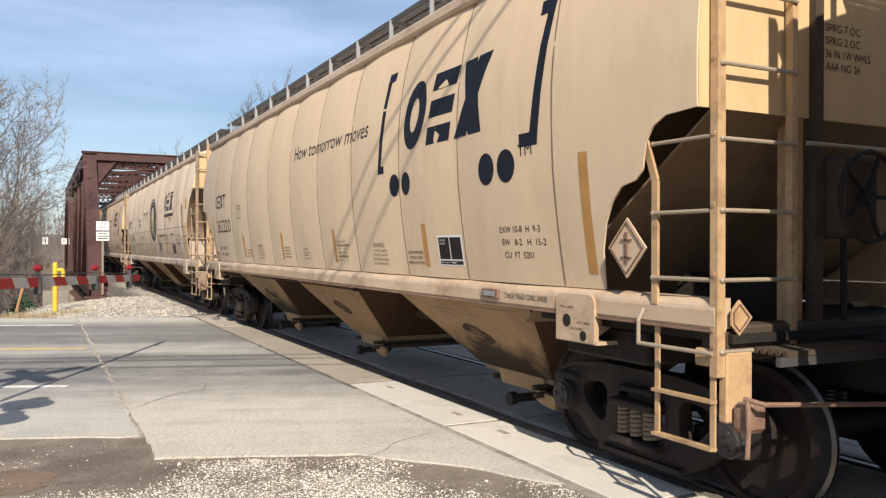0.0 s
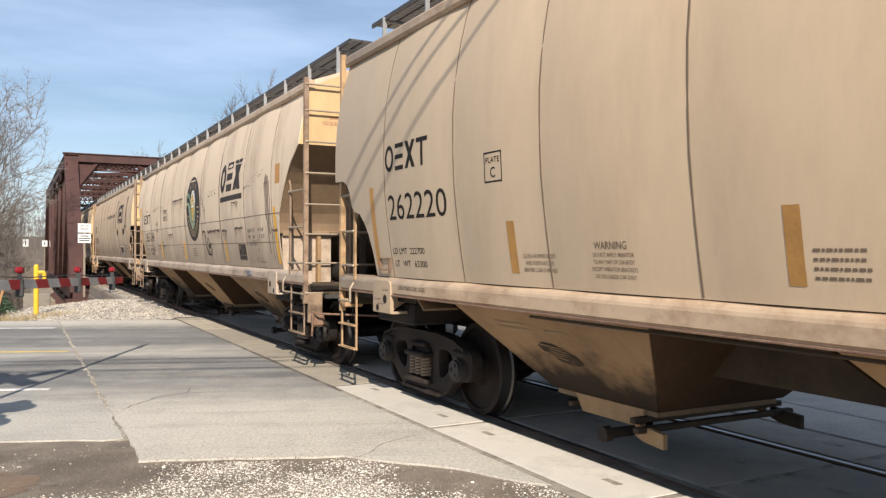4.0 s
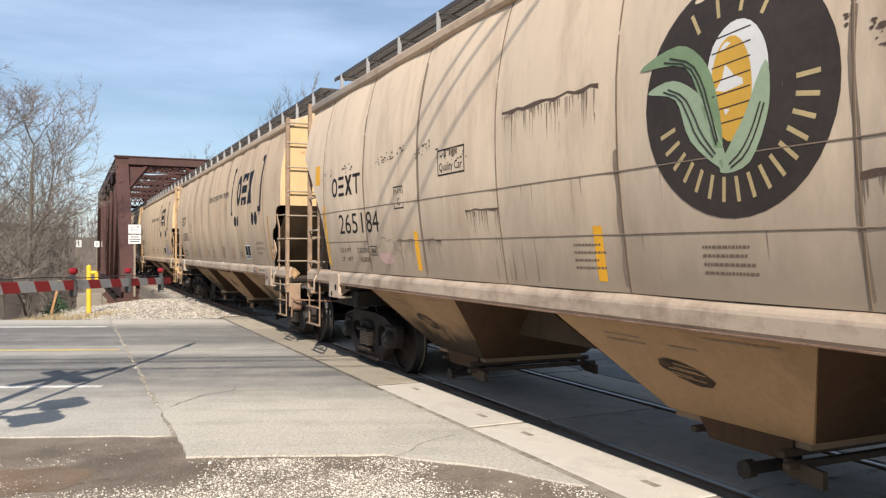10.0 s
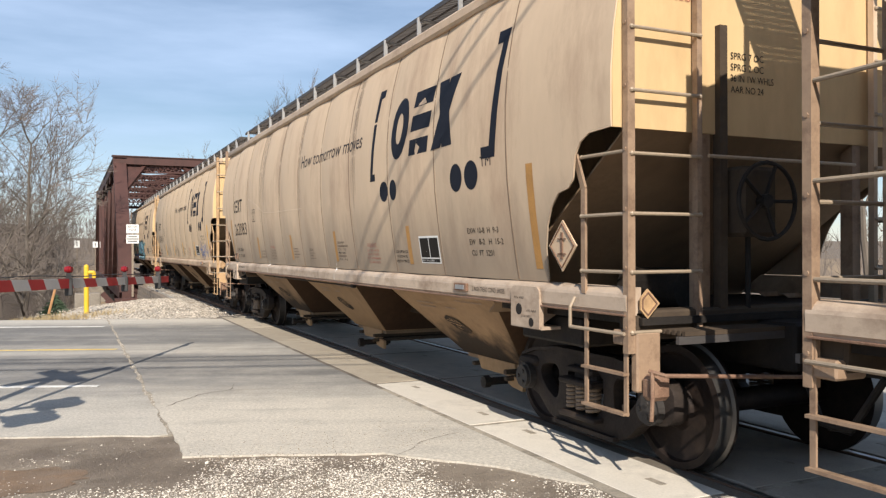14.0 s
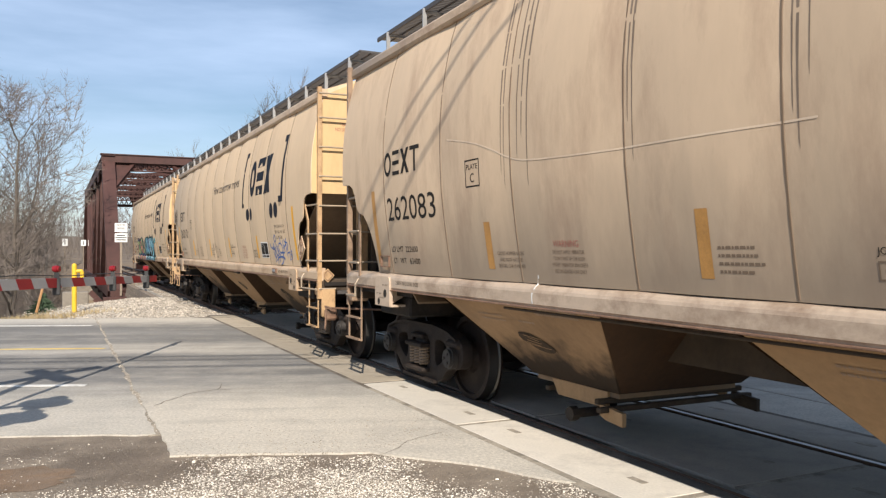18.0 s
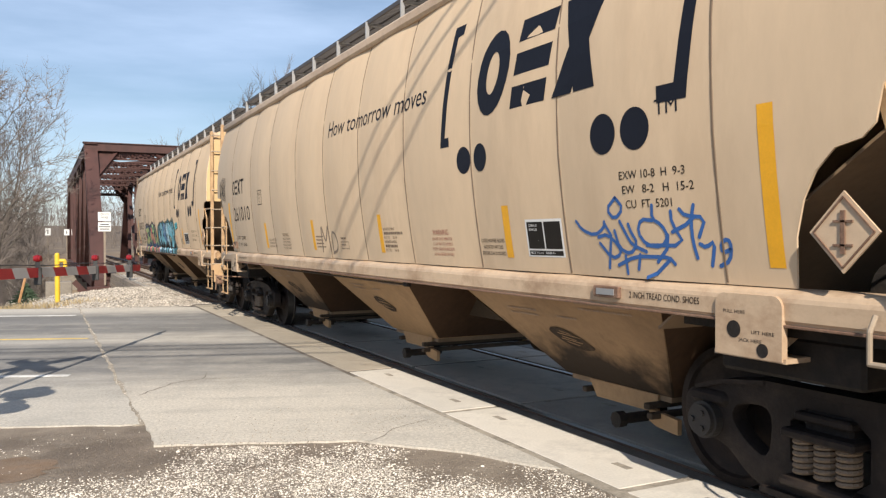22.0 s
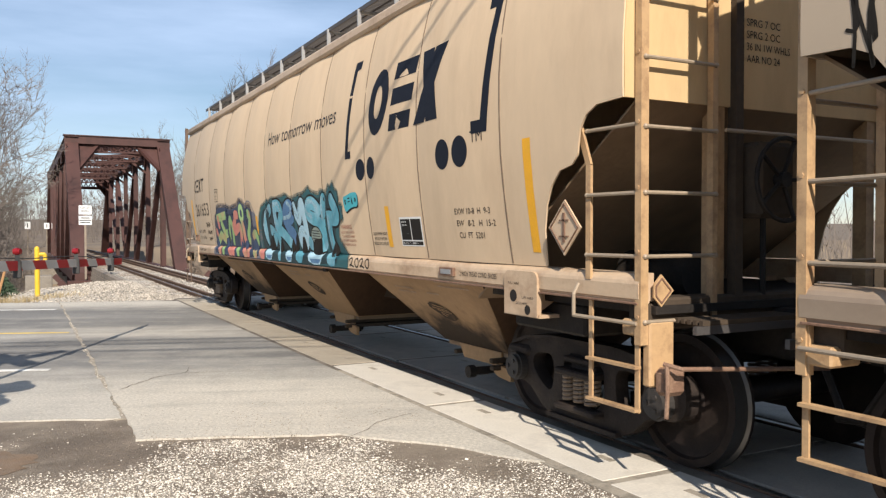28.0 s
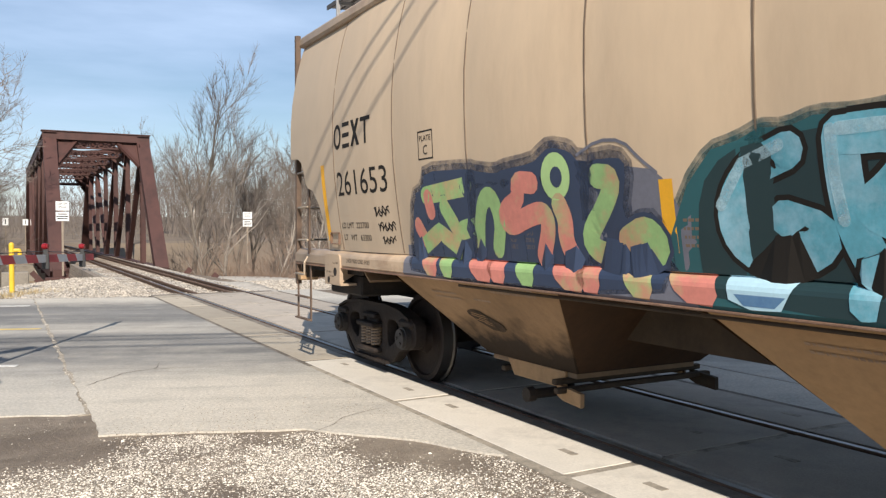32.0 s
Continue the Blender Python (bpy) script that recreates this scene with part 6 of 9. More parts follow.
def placard(spec, car, y, z, x=-1.56, r=0.19):
    """A diamond placard holder with a raised rim."""
    bm = bm_new()
    prism(bm, [(y, z - r), (y - r * 0.95, z), (y, z + r), (y + r * 0.95, z)], "x", x, x + 0.012)
    p = part("placard", tidy(bm), M_SILL, car, "diamond placard holder with worn paint")
    bm = bm_new()
    q = [(y, z - r * 0.86), (y - r * 0.82, z), (y, z + r * 0.86), (y + r * 0.82, z)]
    for a, b in zip(q, q[1:] + q[:1]):
        beam(bm, (x - 0.004, *a), (x - 0.004, *b), 0.008, 0.008, (1, 0, 0))
    beam(bm, (x - 0.005, y, z - 0.10), (x - 0.005, y, z + 0.10), 0.024, 0.008, (1, 0, 0))
    for dz in (-0.06, 0.05):
        beam(bm, (x - 0.005, y - 0.05, z + dz), (x - 0.005, y + 0.05, z + dz), 0.010, 0.008, (1, 0, 0))
    part("placard_rim", bm, M_RUST, p)


def common_marks(spec, car, number, limit, light, reflect, ink, seed=1):
    """What the round-sided cars share."""
    # brackets
    for o in ([(-2.80, 2.42), (-2.96, 2.42), (-2.96, 2.50), (-2.89, 2.50), (-3.03, 3.37), (-3.12, 3.38), (-3.13, 3.47), (-2.96, 3.47)],
              [(-5.85, 2.40), (-5.62, 2.40), (-5.62, 2.50), (-5.76, 2.50), (-5.90, 3.36), (-5.81, 3.36), (-5.81, 3.47), (-6.00, 3.47)]):
        patch(spec, "bracket", o, ink, car, "navy slanted bracket")
    mark_shapes(spec, car, -3.40, 2.60, 1.68, 0.65, 0.22, ink, 0.31, "navy slanted block emblem")
    for y, r in ((-3.20, 0.115), (-3.49, 0.115), (-5.11, 0.13), (-5.42, 0.13)):
        patch(spec, "dot", oval(y, 2.28, r, r), ink, car, "round navy dot")
    line_of(spec, car, "How tomorrow moves", 0.37, 2.87, 0.19, 2.86, ink, 0.22, "slogan in dark lettering")
    line_of(spec, car, "TM", -5.60, 2.335, 0.09, 0.18, ink)
    # number block
    mark_shapes(spec, car, 6.00, 2.42, 1.02, 0.26, 0.0, M_INK, 0.2, "owner's mark in black block shapes", True)
    line_of(spec, car, number, 5.96, 1.94, 0.25, 1.24, M_INK, 0.0, "black car number")
    line_of(spec, car, "LD LMT  " + limit, 5.97, 1.60, 0.06, 0.74, M_INK)
    line_of(spec, car, "LT   WT   " + light, 5.95, 1.475, 0.06, 0.74, M_INK)
    # data block
    line_of(spec, car, "EXW 10-8  H  9-3", -5.25, 1.98 if seed == 4 else 1.76, 0.05, 0.56, M_INK)
    line_of(spec, car, "EW   8-2   H  15-2", -5.27, 1.89 if seed == 4 else 1.66, 0.05, 0.60, M_INK)
    line_of(spec, car, "CU  FT  5201", -5.29, 1.80 if seed == 4 else 1.56, 0.05, 0.40, M_INK)
    # plate box
    y = 3.90
    for a, b, c, d2 in ((0.13, -0.13, 2.398, 2.41), (0.13, -0.13, 2.17, 2.182), (0.13, 0.118, 2.17, 2.41), (-0.118, -0.13, 2.17, 2.41)):
        patch(spec, "box_line", [(y + a, c), (y + b, c), (y + b, d2), (y + a, d2)], M_INK, car)
    line_of(spec, car, "PLATE", y + 0.10, 2.325, 0.045, 0.20, M_INK)
    line_of(spec, car, "C", y + 0.035, 2.21, 0.08, 0.07, M_INK)
    # stripes
    for y, z1 in ((-6.38, 2.29), (-3.83, 1.87), (-1.20, 1.87), (1.20, 1.86), (3.72, 1.86), (6.38, 2.29)):
        stripe(spec, car, y, 1.46, z1, 0.10, reflect)
    # test panel
    patch(spec, "test_panel", [(-4.10, 1.475), (-4.55, 1.475), (-4.55, 1.755), (-4.10, 1.755)], M_WHITE, car, "white-edged test record panel")
    for a, b, c, d2 in ((-4.12, -4.32, 1.535, 1.735), (-4.335, -4.53, 1.535, 1.735), (-4.12, -4.53, 1.487, 1.522)):
        patch(spec, "black_field", [(a, c), (b, c), (b, d2), (a, d2)], M_INK, car, off=0.0072)
    for txt, y, z, w in (("BLT-10-11  REBLT-", -4.14, 1.497, 0.30),) + ((("DB10", -4.15, 1.70, 0.10), ("DB20", -4.15, 1.67, 0.10)) if seed in (2, 4, 5) else ()):
        line_of(spec, car, txt, y, z, 0.017, w, M_WHITE, off=0.0055)
    for y in (-3.36, 3.60):
        for txt, k in (("CLOSE HOPPER SLIDES", 0), ("AND ROOF HATCHES", 1), ("BEFORE CAR IS MOVED", 2)):
            line_of(spec, car, txt, y - (0.03 if k == 1 else 0), 1.58 - 0.052 * k, 0.030, 0.34 if k == 1 else 0.40, M_SMALL if y > 0 else M_INK)
    for y in (2.74, -2.48):
        red = M_INK_RED if seed in (4, 5) and y < 0 else M_SMALL if seed != 3 else M_INK_RED
        line_of(spec, car, "WARNING", y, 1.645, 0.05, 0.32, red)
        for txt, k, w in (("DO NOT APPLY VIBRATOR", 0, 0.40), ("TO ANY PART OF CAR BODY", 1, 0.40), ("EXCEPT VIBRATOR BRACKETS", 2, 0.44), ("USE ON LOADED CAR ONLY", 3, 0.40)):
            line_of(spec, car, txt, y + 0.04 - 0.5 * (0.44 - w), 1.595 - 0.047 * k, 0.027, w, red if y < 0 else M_SMALL)
    # paint record beside the middle stripe
    for txt, k, w in (("EXTERIOR PAINT", 0, 0.29), ("PLT 372      05-10", 2, 0.32), ("INTERIOR LINING", 3, 0.30), ("PLT 372      05-10", 5, 0.32)):
        line_of(spec, car, txt, -1.29, 1.70 - 0.045 * k, 0.028, w, M_SMALL if seed != 3 else M_INK)
    for k, w in ((1, 0.50), (4, 0.36)):
        bars(spec, car, -1.29, 1.70 - 0.045 * k, w, 1, 0.045, 0.036, M_INK, seed + k)
    bars(spec, car, 1.10, 1.63, 0.30, 4, 0.045, 0.022, M_INK, seed + 6)
    if seed < 4:
        line_of(spec, car, "JOB 3317", 0.14, 1.605, 0.034, 0.20, M_SMALL if seed == 2 else M_INK)
    else:
        bars(spec, car, 0.12, 1.605, 0.20, 1, 0.05, 0.03, M_INK, seed + 8)
    for o in ([(0.14, 1.575), (-0.14, 1.575), (-0.14, 1.567), (0.14, 1.567)], [(0.14, 1.485), (-0.14, 1.485), (-0.14, 1.493), (0.14, 1.493)], [(0.14, 1.485), (0.132, 1.485), (0.132, 1.575), (0.14, 1.575)],
              [(-0.132, 1.485), (-0.14, 1.485), (-0.14, 1.575), (-0.132, 1.575)]):
        patch(spec, "box_line", o, M_SMALL, car)
    bars(spec, car, 0.10, 1.525, 0.16, 1, 0.05, 0.025, M_INK, seed + 9)
    sill_words(spec, car, 5.85, 0.60)
    sill_words(spec, car, -5.27, 0.60)
    # routing box on the sill and card holder
    bm = bm_new()
    box(bm, -1.535, -5.06, 1.265, 0.03, 0.26, 0.075, bevel=0.006)
    b = part("sill_box", bm, M_RUST, car, "small riveted sill plate")
    bm = bm_new()
    box(bm, -1.552, -5.06, 1.265, 0.006, 0.18, 0.04)
    part("plate_face", bm, M_GALV, b)
    bm = bm_new()
    for z in (1.43, 1.55):
        box(bm, -1.51, 6.20, z, 0.025, 0.25, 0.010)
    for y in (6.08, 6.32):
        box(bm, -1.51, y, 1.49, 0.025, 0.010, 0.12)
    part("card_holder", bm, M_RUST, car)
    placard(spec, car, -6.80, 1.64)
    end_words(car, -spec.side)
    bm = bm_new()
    y = -spec.side - 0.10
    prism(bm, [(-1.38, 1.15), (-1.28, 1.25), (-1.38, 1.35), (-1.44, 1.29), (-1.44, 1.21)], "y", y - 0.006, y + 0.006)
    p = part("placard", tidy(bm), M_POST, car, "diamond placard holder on the end ladder")
    bm = bm_new()
    q = [(-1.38, 1.175), (-1.305, 1.25), (-1.38, 1.325), (-1.425, 1.28), (-1.425, 1.22)]
    for a, b in zip(q, q[1:] + q[:1]):
        beam(bm, (a[0], y - 0.008, a[1]), (b[0], y - 0.008, b[1]), 0.009, 0.008, (0, 1, 0))
    part("placard_rim", bm, M_RUST, p)


def sill_words(spec, car, y0, width):
    vs, fs = words("2 INCH TREAD COND. SHOES", 1.0)
    x0, x1 = min(v.x for v in vs), max(v.x for v in vs)
    s = width / (x1 - x0)
    bm = bm_new()
    made = [bm.verts.new((-1.5262, y0 - (v.x - x0) * s, 1.24 + v.y * 0.055)) for v in vs]
    for f in fs:
        bm.faces.new([made[i] for i in f])
    part("lettering", bm, M_INK, car)


def end_words(car, y):
    """Red caution lines and spring data on the end sheet."""
    for text, x0, z, w, h, m in (("CAUTION", -1.14, 3.42, 0.22, 0.05, M_INK_RED), ("NO SIDE LADDER", -1.24, 3.34, 0.42, 0.05, M_INK_RED), ("SPRG 7 OC", -0.55, 2.98, 0.32, 0.05, M_INK),
                                 ("SPRG 2 OC", -0.55, 2.90, 0.32, 0.05, M_INK), ("36 IN 1W WHLS", -0.55, 2.82, 0.42, 0.05, M_INK), ("AAR NO 24", -0.55, 2.74, 0.32, 0.05, M_INK)):
        vs, fs = words(text, 1.0)
        a, b = min(v.x for v in vs), max(v.x for v in vs)
        bm = bm_new()
        made = [bm.verts.new((x0 + (v.x - a) * w / (b - a), y - 0.011, z + v.y * h / 0.7)) for v in vs]
        for f in fs:
            bm.faces.new([made[i] for i in f])
        part("lettering", bm, m, car)


SP = round_spec(M_TAN)
common_marks(SP, CAR_A, "262220", "222700", "63300", M_YEL_OLD, M_NAVY, seed=2)
common_marks(SP, CAR_C, "262083", "222600", "63400", M_YEL_OLD, M_NAVY, seed=3)
common_marks(SP, CAR_D, "261010", "222900", "63100", M_YEL, M_NAVY, seed=4)
common_marks(SP, CAR_E, "261653", "222700", "63300", M_YEL, M_NAVY, seed=5)


def scribble(spec, car, y0, z0, w, h, seed, material, width, loops=9, label="scribbled spray paint tag"):
    """A looping hand-drawn scrawl that spells nothing."""
    rng = random.Random(seed)
    for k in range(2):
        pts = []
        for i in range(loops * 5):
            a = i / (loops * 5)
            pts.append((y0 - w * (a + 0.06 * math.sin(i * 1.37 + k)), z0 + h * (0.5 + 0.45 * math.sin(i * 1.05 + k * 1.3 + seed) * (0.6 + 0.4 * rng.random()) - 0.25 * k)))
        stroke(spec, car, pts, width, material, 0.0052 + 0.0006 * k, "spray_stroke", label)


def swell(pts, d):
    """An outline pushed outwards by d."""
    area = sum(a[0] * b[1] - b[0] * a[1] for a, b in zip(pts, pts[1:] + pts[:1]))
    sg = 1 if area > 0 else -1
    out = []
    for a, p, b in zip(pts[-1:] + pts[:-1], pts, pts[1:] + pts[:1]):
        t = Vector((b[0] - a[0], b[1] - a[1])).normalized()
        out.append((p[0] + sg * d * t.y, max(1.18, p[1] - sg * d * t.x)))
    return out


def letters(spec, car, forms, w, edge, shine, label):
    """Sprayed letter strokes: dark outlines below, coloured bodies and pale streaks of shine on top."""
    for f, m in forms:
        stroke(spec, car, f, w + 0.055, edge, 0.0062)
    for k, (f, m) in enumerate(forms):
        stroke(spec, car, f, w, m, 0.0070 + 0.0002 * k, label=label)
        if shine:
            stroke(spec, car, [(y + w * 0.24, z + w * 0.16) for y, z in f[:max(3, len(f) // 2)]], w * 0.34, shine, 0.0090 + 0.0001 * k)


TEAL_TOP = [(1.25, 1.46), (1.05, 1.82), (0.88, 1.99), (0.72, 2.02), (0.59, 2.07), (0.44, 2.05), (0.29, 2.09), (0.06, 2.07), (-0.16, 2.09), (-0.41, 2.12), (-0.58, 2.05), (-0.67, 2.06), (-0.73, 2.06), (-0.93, 2.08),
            (-1.22, 2.09), (-1.31, 2.12), (-1.46, 2.17), (-1.51, 2.11), (-1.78, 2.06), (-1.84, 2.11), (-2.05, 2.06), (-2.18, 2.16), (-2.23, 2.12), (-2.34, 2.19)]
TEAL_SIDE = [(-2.38, 2.1), (-2.46, 2.07), (-2.48, 1.99), (-2.45, 1.92), (-2.6, 1.91), (-2.54, 1.84), (-2.57, 1.78), (-2.44, 1.74), (-2.38, 1.67), (-2.36, 1.51), (-2.48, 1.42), (-2.63, 1.3), (-2.63, 1.18), (1.0, 1.18)]
BLUE_TOP = [(4.38, 1.38), (4.2, 1.91), (4.01, 1.95), (3.96, 2.1), (3.24, 2.08), (3.12, 2.05), (2.86, 2.02), (2.78, 2.04), (2.41, 2.06), (2.33, 2.10), (2.22, 2.15), (2.01, 2.11), (1.93, 2.03), (1.56, 2.04), (1.47, 1.95),
            (1.55, 1.67), (1.42, 1.66), (1.31, 1.67), (1.18, 1.44), (1.28, 1.18), (4.30, 1.18)]


def graffiti_last(spec, car):
    """Cyan bubble letters and a green and salmon piece low on the last car."""
    for d, o in ((0.05, 0.0028), (0.025, 0.0036)):
        blob(spec, car, rounded(swell(TEAL_TOP + TEAL_SIDE, d), 1), M_MIST_TEAL, o, "thin teal overspray round the letters")
    blob(spec, car, TEAL_TOP + TEAL_SIDE, M_TEAL, 0.0048, "dark teal sprayed cloud with spiked edge")
    inner = [(1.02, 1.42), (0.97, 1.80), (0.80, 1.97), (0.50, 2.02), (0.1, 2.04), (-0.45, 2.04), (-0.7, 2.0), (-1.1, 2.05), (-1.45, 2.06), (-1.8, 2.03), (-2.1, 2.04), (-2.32, 2.08), (-2.40, 1.98), (-2.50, 1.82),
             (-2.40, 1.70), (-2.22, 1.62), (-2.30, 1.40), (-2.26, 1.20), (0.95, 1.20)]
    blob(spec, car, rounded(inner, 1), M_TEAL_D, 0.0056, "near-black teal sprayed backing")
    forms = [
        ([(0.44, 1.95), (0.66, 1.88), (0.8, 1.68), (0.73, 1.48), (0.45, 1.43), (0.22, 1.56), (0.48, 1.64)], M_CYAN),
        ([(0.17, 1.99), (0.16, 1.78), (0.13, 1.6), (0.04, 1.41)], M_CYAN),
        ([(0.13, 1.99), (-0.1, 1.99), (-0.17, 1.88), (-0.04, 1.74), (0.08, 1.67), (-0.21, 1.58), (-0.48, 1.42)], M_CYAN),
        ([(-0.3, 1.78), (-0.61, 1.8), (-0.63, 1.94), (-0.5, 1.99), (-0.33, 1.92), (-0.3, 1.77), (-0.45, 1.64), (-0.64, 1.57), (-0.64, 1.45)], M_BLUE_MID),
        ([(-0.73, 1.94), (-0.82, 1.83), (-0.95, 1.76), (-1.04, 1.96), (-1.15, 1.99), (-1.17, 1.82), (-1.2, 1.68), (-1.21, 1.51)], M_CYAN_L),
        ([(-1.2, 1.57), (-1.0, 1.63), (-0.85, 1.55), (-0.93, 1.43), (-1.12, 1.46)], M_CYAN_L),
        ([(-1.73, 1.89), (-1.56, 1.98), (-1.37, 1.97), (-1.3, 1.84), (-1.52, 1.78), (-1.75, 1.73), (-1.85, 1.59), (-1.83, 1.46), (-1.57, 1.42), (-1.3, 1.47)], M_CYAN),
        ([(-1.93, 2.0), (-1.89, 1.89), (-1.87, 1.76), (-2.06, 1.79), (-2.33, 1.76), (-2.41, 1.82), (-2.23, 1.99)], M_CYAN),
        ([(-2.08, 1.76), (-2.06, 1.61), (-2.1, 1.43), (-2.21, 1.38)], M_CYAN),
    ]
    letters(spec, car, forms, 0.175, M_INK, M_MIST_PALE, "sprayed bubble letter in cyan and blue")
    blob(spec, car, oval(-1.555, 1.565, 0.19, 0.125, 24), M_INK, 0.0092, "black ring round a stencil")
    blob(spec, car, oval(-1.555, 1.565, 0.172, 0.108, 24), M_STENCIL, 0.0098, "grey-green oval with faded stencil lines")
    for k in range(5):
        z = 1.50 + 0.033 * k
        stroke(spec, car, [(-1.43, z), (-1.68, z - 0.012)], 0.010, M_INK, 0.0104)
    # letter feet running over the sill
    for y, w, m in ((0.62, 0.42, M_CYAN_L), (0.08, 0.16, M_CYAN), (-0.38, 0.34, M_CYAN_L), (-0.86, 0.36, M_CYAN), (-1.50, 0.62, M_CYAN_L), (-2.10, 0.34, M_CYAN)):
        blob(spec, car, [(y + w / 2, 1.36), (y + w * 0.44, 1.24), (y + w * 0.1, 1.195), (y - w * 0.3, 1.205), (y - w * 0.5, 1.36)], m, 0.0092, "sprayed foot of a letter on the sill")
    for y, w in ((0.62, 0.30), (-0.38, 0.24), (-1.50, 0.44)):
        blob(spec, car, [(y + w / 2, 1.27), (y + w * 0.3, 1.215), (y - w * 0.3, 1.215), (y - w / 2, 1.27)], M_BLUE_MID, 0.0102)
    # small cyan tag
    tag = [(-2.65, 2.01), (-2.75, 2.02), (-2.91, 2.05), (-3.05, 2.05), (-3.07, 1.97), (-3.05, 1.89), (-2.91, 1.89), (-2.79, 1.86), (-2.7, 1.83), (-2.66, 1.91)]
    blob(spec, car, rounded([(y - 0.018, z - 0.018) for y, z in tag], 1), M_INK, 0.0048, "black shadow of a small tag")
    blob(spec, car, rounded(tag, 1), M_CYAN_D, 0.0056, "small cyan sprayed tag")
    for pts in ([(-2.70, 1.97), (-2.715, 1.91), (-2.745, 1.965), (-2.70, 1.97)], [(-2.80, 1.985), (-2.85, 1.99)], [(-2.80, 1.95), (-2.845, 1.955)], [(-2.90, 1.995), (-2.905, 1.92), (-2.93, 1.925), (-2.90, 1.995)],
                [(-2.99, 1.985), (-3.02, 1.975), (-3.01, 1.945), (-2.985, 1.955), (-2.99, 1.985)]):
        stroke(spec, car, pts, 0.014, M_INK, 0.0066)
    # year
    for k in range(4):
        y = -2.69 - 0.152 * k
        if k % 2:
            pts = oval(y - 0.06, 1.268, 0.055, 0.05, 12) + [(y - 0.005, 1.268)]
        else:
            pts = [(y + 0.01, 1.285), (y - 0.02, 1.318), (y - 0.07, 1.315), (y - 0.09, 1.29), (y - 0.03, 1.235), (y + 0.0, 1.228), (y - 0.02, 1.245), (y - 0.12, 1.222)]
        stroke(spec, car, pts, 0.017, M_INK, 0.003, label="black sprayed digit of a year")
    # green and salmon piece
    blob(spec, car, [(4.5, 1.18), (4.45, 1.45), (3.0, 1.5), (1.5, 1.95), (1.3, 1.92), (1.22, 1.87), (1.12, 1.71), (1.04, 1.69), (1.05, 1.56), (0.97, 1.46), (0.92, 1.18)], M_GREYSPRAY, 0.0044, "grey sprayed backing")
    for d, o in ((0.05, 0.0046), (0.02, 0.0049)):
        blob(spec, car, rounded(swell(BLUE_TOP, d), 1), M_MIST_BLUE, o, "thin blue overspray round the piece")
    blob(spec, car, rounded(swell(BLUE_TOP, -0.03), 1), M_BLUE, 0.0052, "dark blue sprayed backing")
    forms = [
        ([(3.97, 1.87), (3.31, 1.92)], M_GREEN), ([(3.93, 1.85), (3.9, 1.74)], M_SALMON), ([(3.67, 1.77), (3.5, 1.57), (3.27, 1.61)], M_GREEN), ([(4.16, 1.62), (4.06, 1.50)], M_SALMON),
        ([(4.21, 1.4), (3.79, 1.57), (3.45, 1.41)], M_GREEN), ([(3.22, 1.44), (3.12, 1.79), (2.95, 1.85), (2.86, 1.64), (2.94, 1.45)], M_GREEN),
        ([(2.43, 1.9), (2.62, 1.92), (2.58, 1.8), (2.83, 1.71), (2.75, 1.6), (2.5, 1.68), (2.32, 1.71), (2.28, 1.61), (2.38, 1.41)], M_SALMON),
        ([(2.16, 1.75), (2.11, 1.65), (2.13, 1.52), (2.07, 1.4)], M_SALMON), ([(1.78, 1.91), (1.61, 1.89), (1.71, 1.74), (1.91, 1.55), (1.85, 1.45), (1.6, 1.42)], M_GREEN),
        ([(1.55, 1.53), (1.36, 1.61), (1.25, 1.46), (1.51, 1.4)], M_GREEN),
    ]
    letters(spec, car, forms, 0.150, M_BLUE, None, "green and salmon sprayed form")
    blob(spec, car, oval(2.17, 1.93, 0.145, 0.155, 20), M_GREEN_L, 0.0084, "round green sprayed form")
    blob(spec, car, oval(2.16, 1.925, 0.06, 0.068, 16), M_BLUE, 0.0092)
    for k in range(9):
        y = 4.15 - 0.36 * k + 0.06 * math.sin(k * 2.3)
        w = 0.30 + 0.07 * math.sin(k * 4.1)
        blob(spec, car, [(y, 1.36), (y - w * 0.2, 1.26), (y - w * 0.45, 1.20), (y - w * 0.9, 1.19), (y - w, 1.25), (y - w * 0.9, 1.36)], (M_SALMON, M_GREEN, M_SALMON)[k % 3], 0.0084)
    stroke(spec, car, [(1.95, 2.05), (1.75, 2.12), (1.52, 2.10), (1.38, 1.98), (1.26, 1.90)], 0.02, M_GREYSPRAY, 0.005)
    scribble(spec, car, 5.05, 1.72, 0.30, 0.10, 7, M_INK, 0.016, 4)
    scribble(spec, car, 5.0, 1.58, 0.34, 0.09, 9, M_INK, 0.014, 5)
    scribble(spec, car, 4.95, 1.46, 0.26, 0.07, 13, M_INK, 0.012, 4)


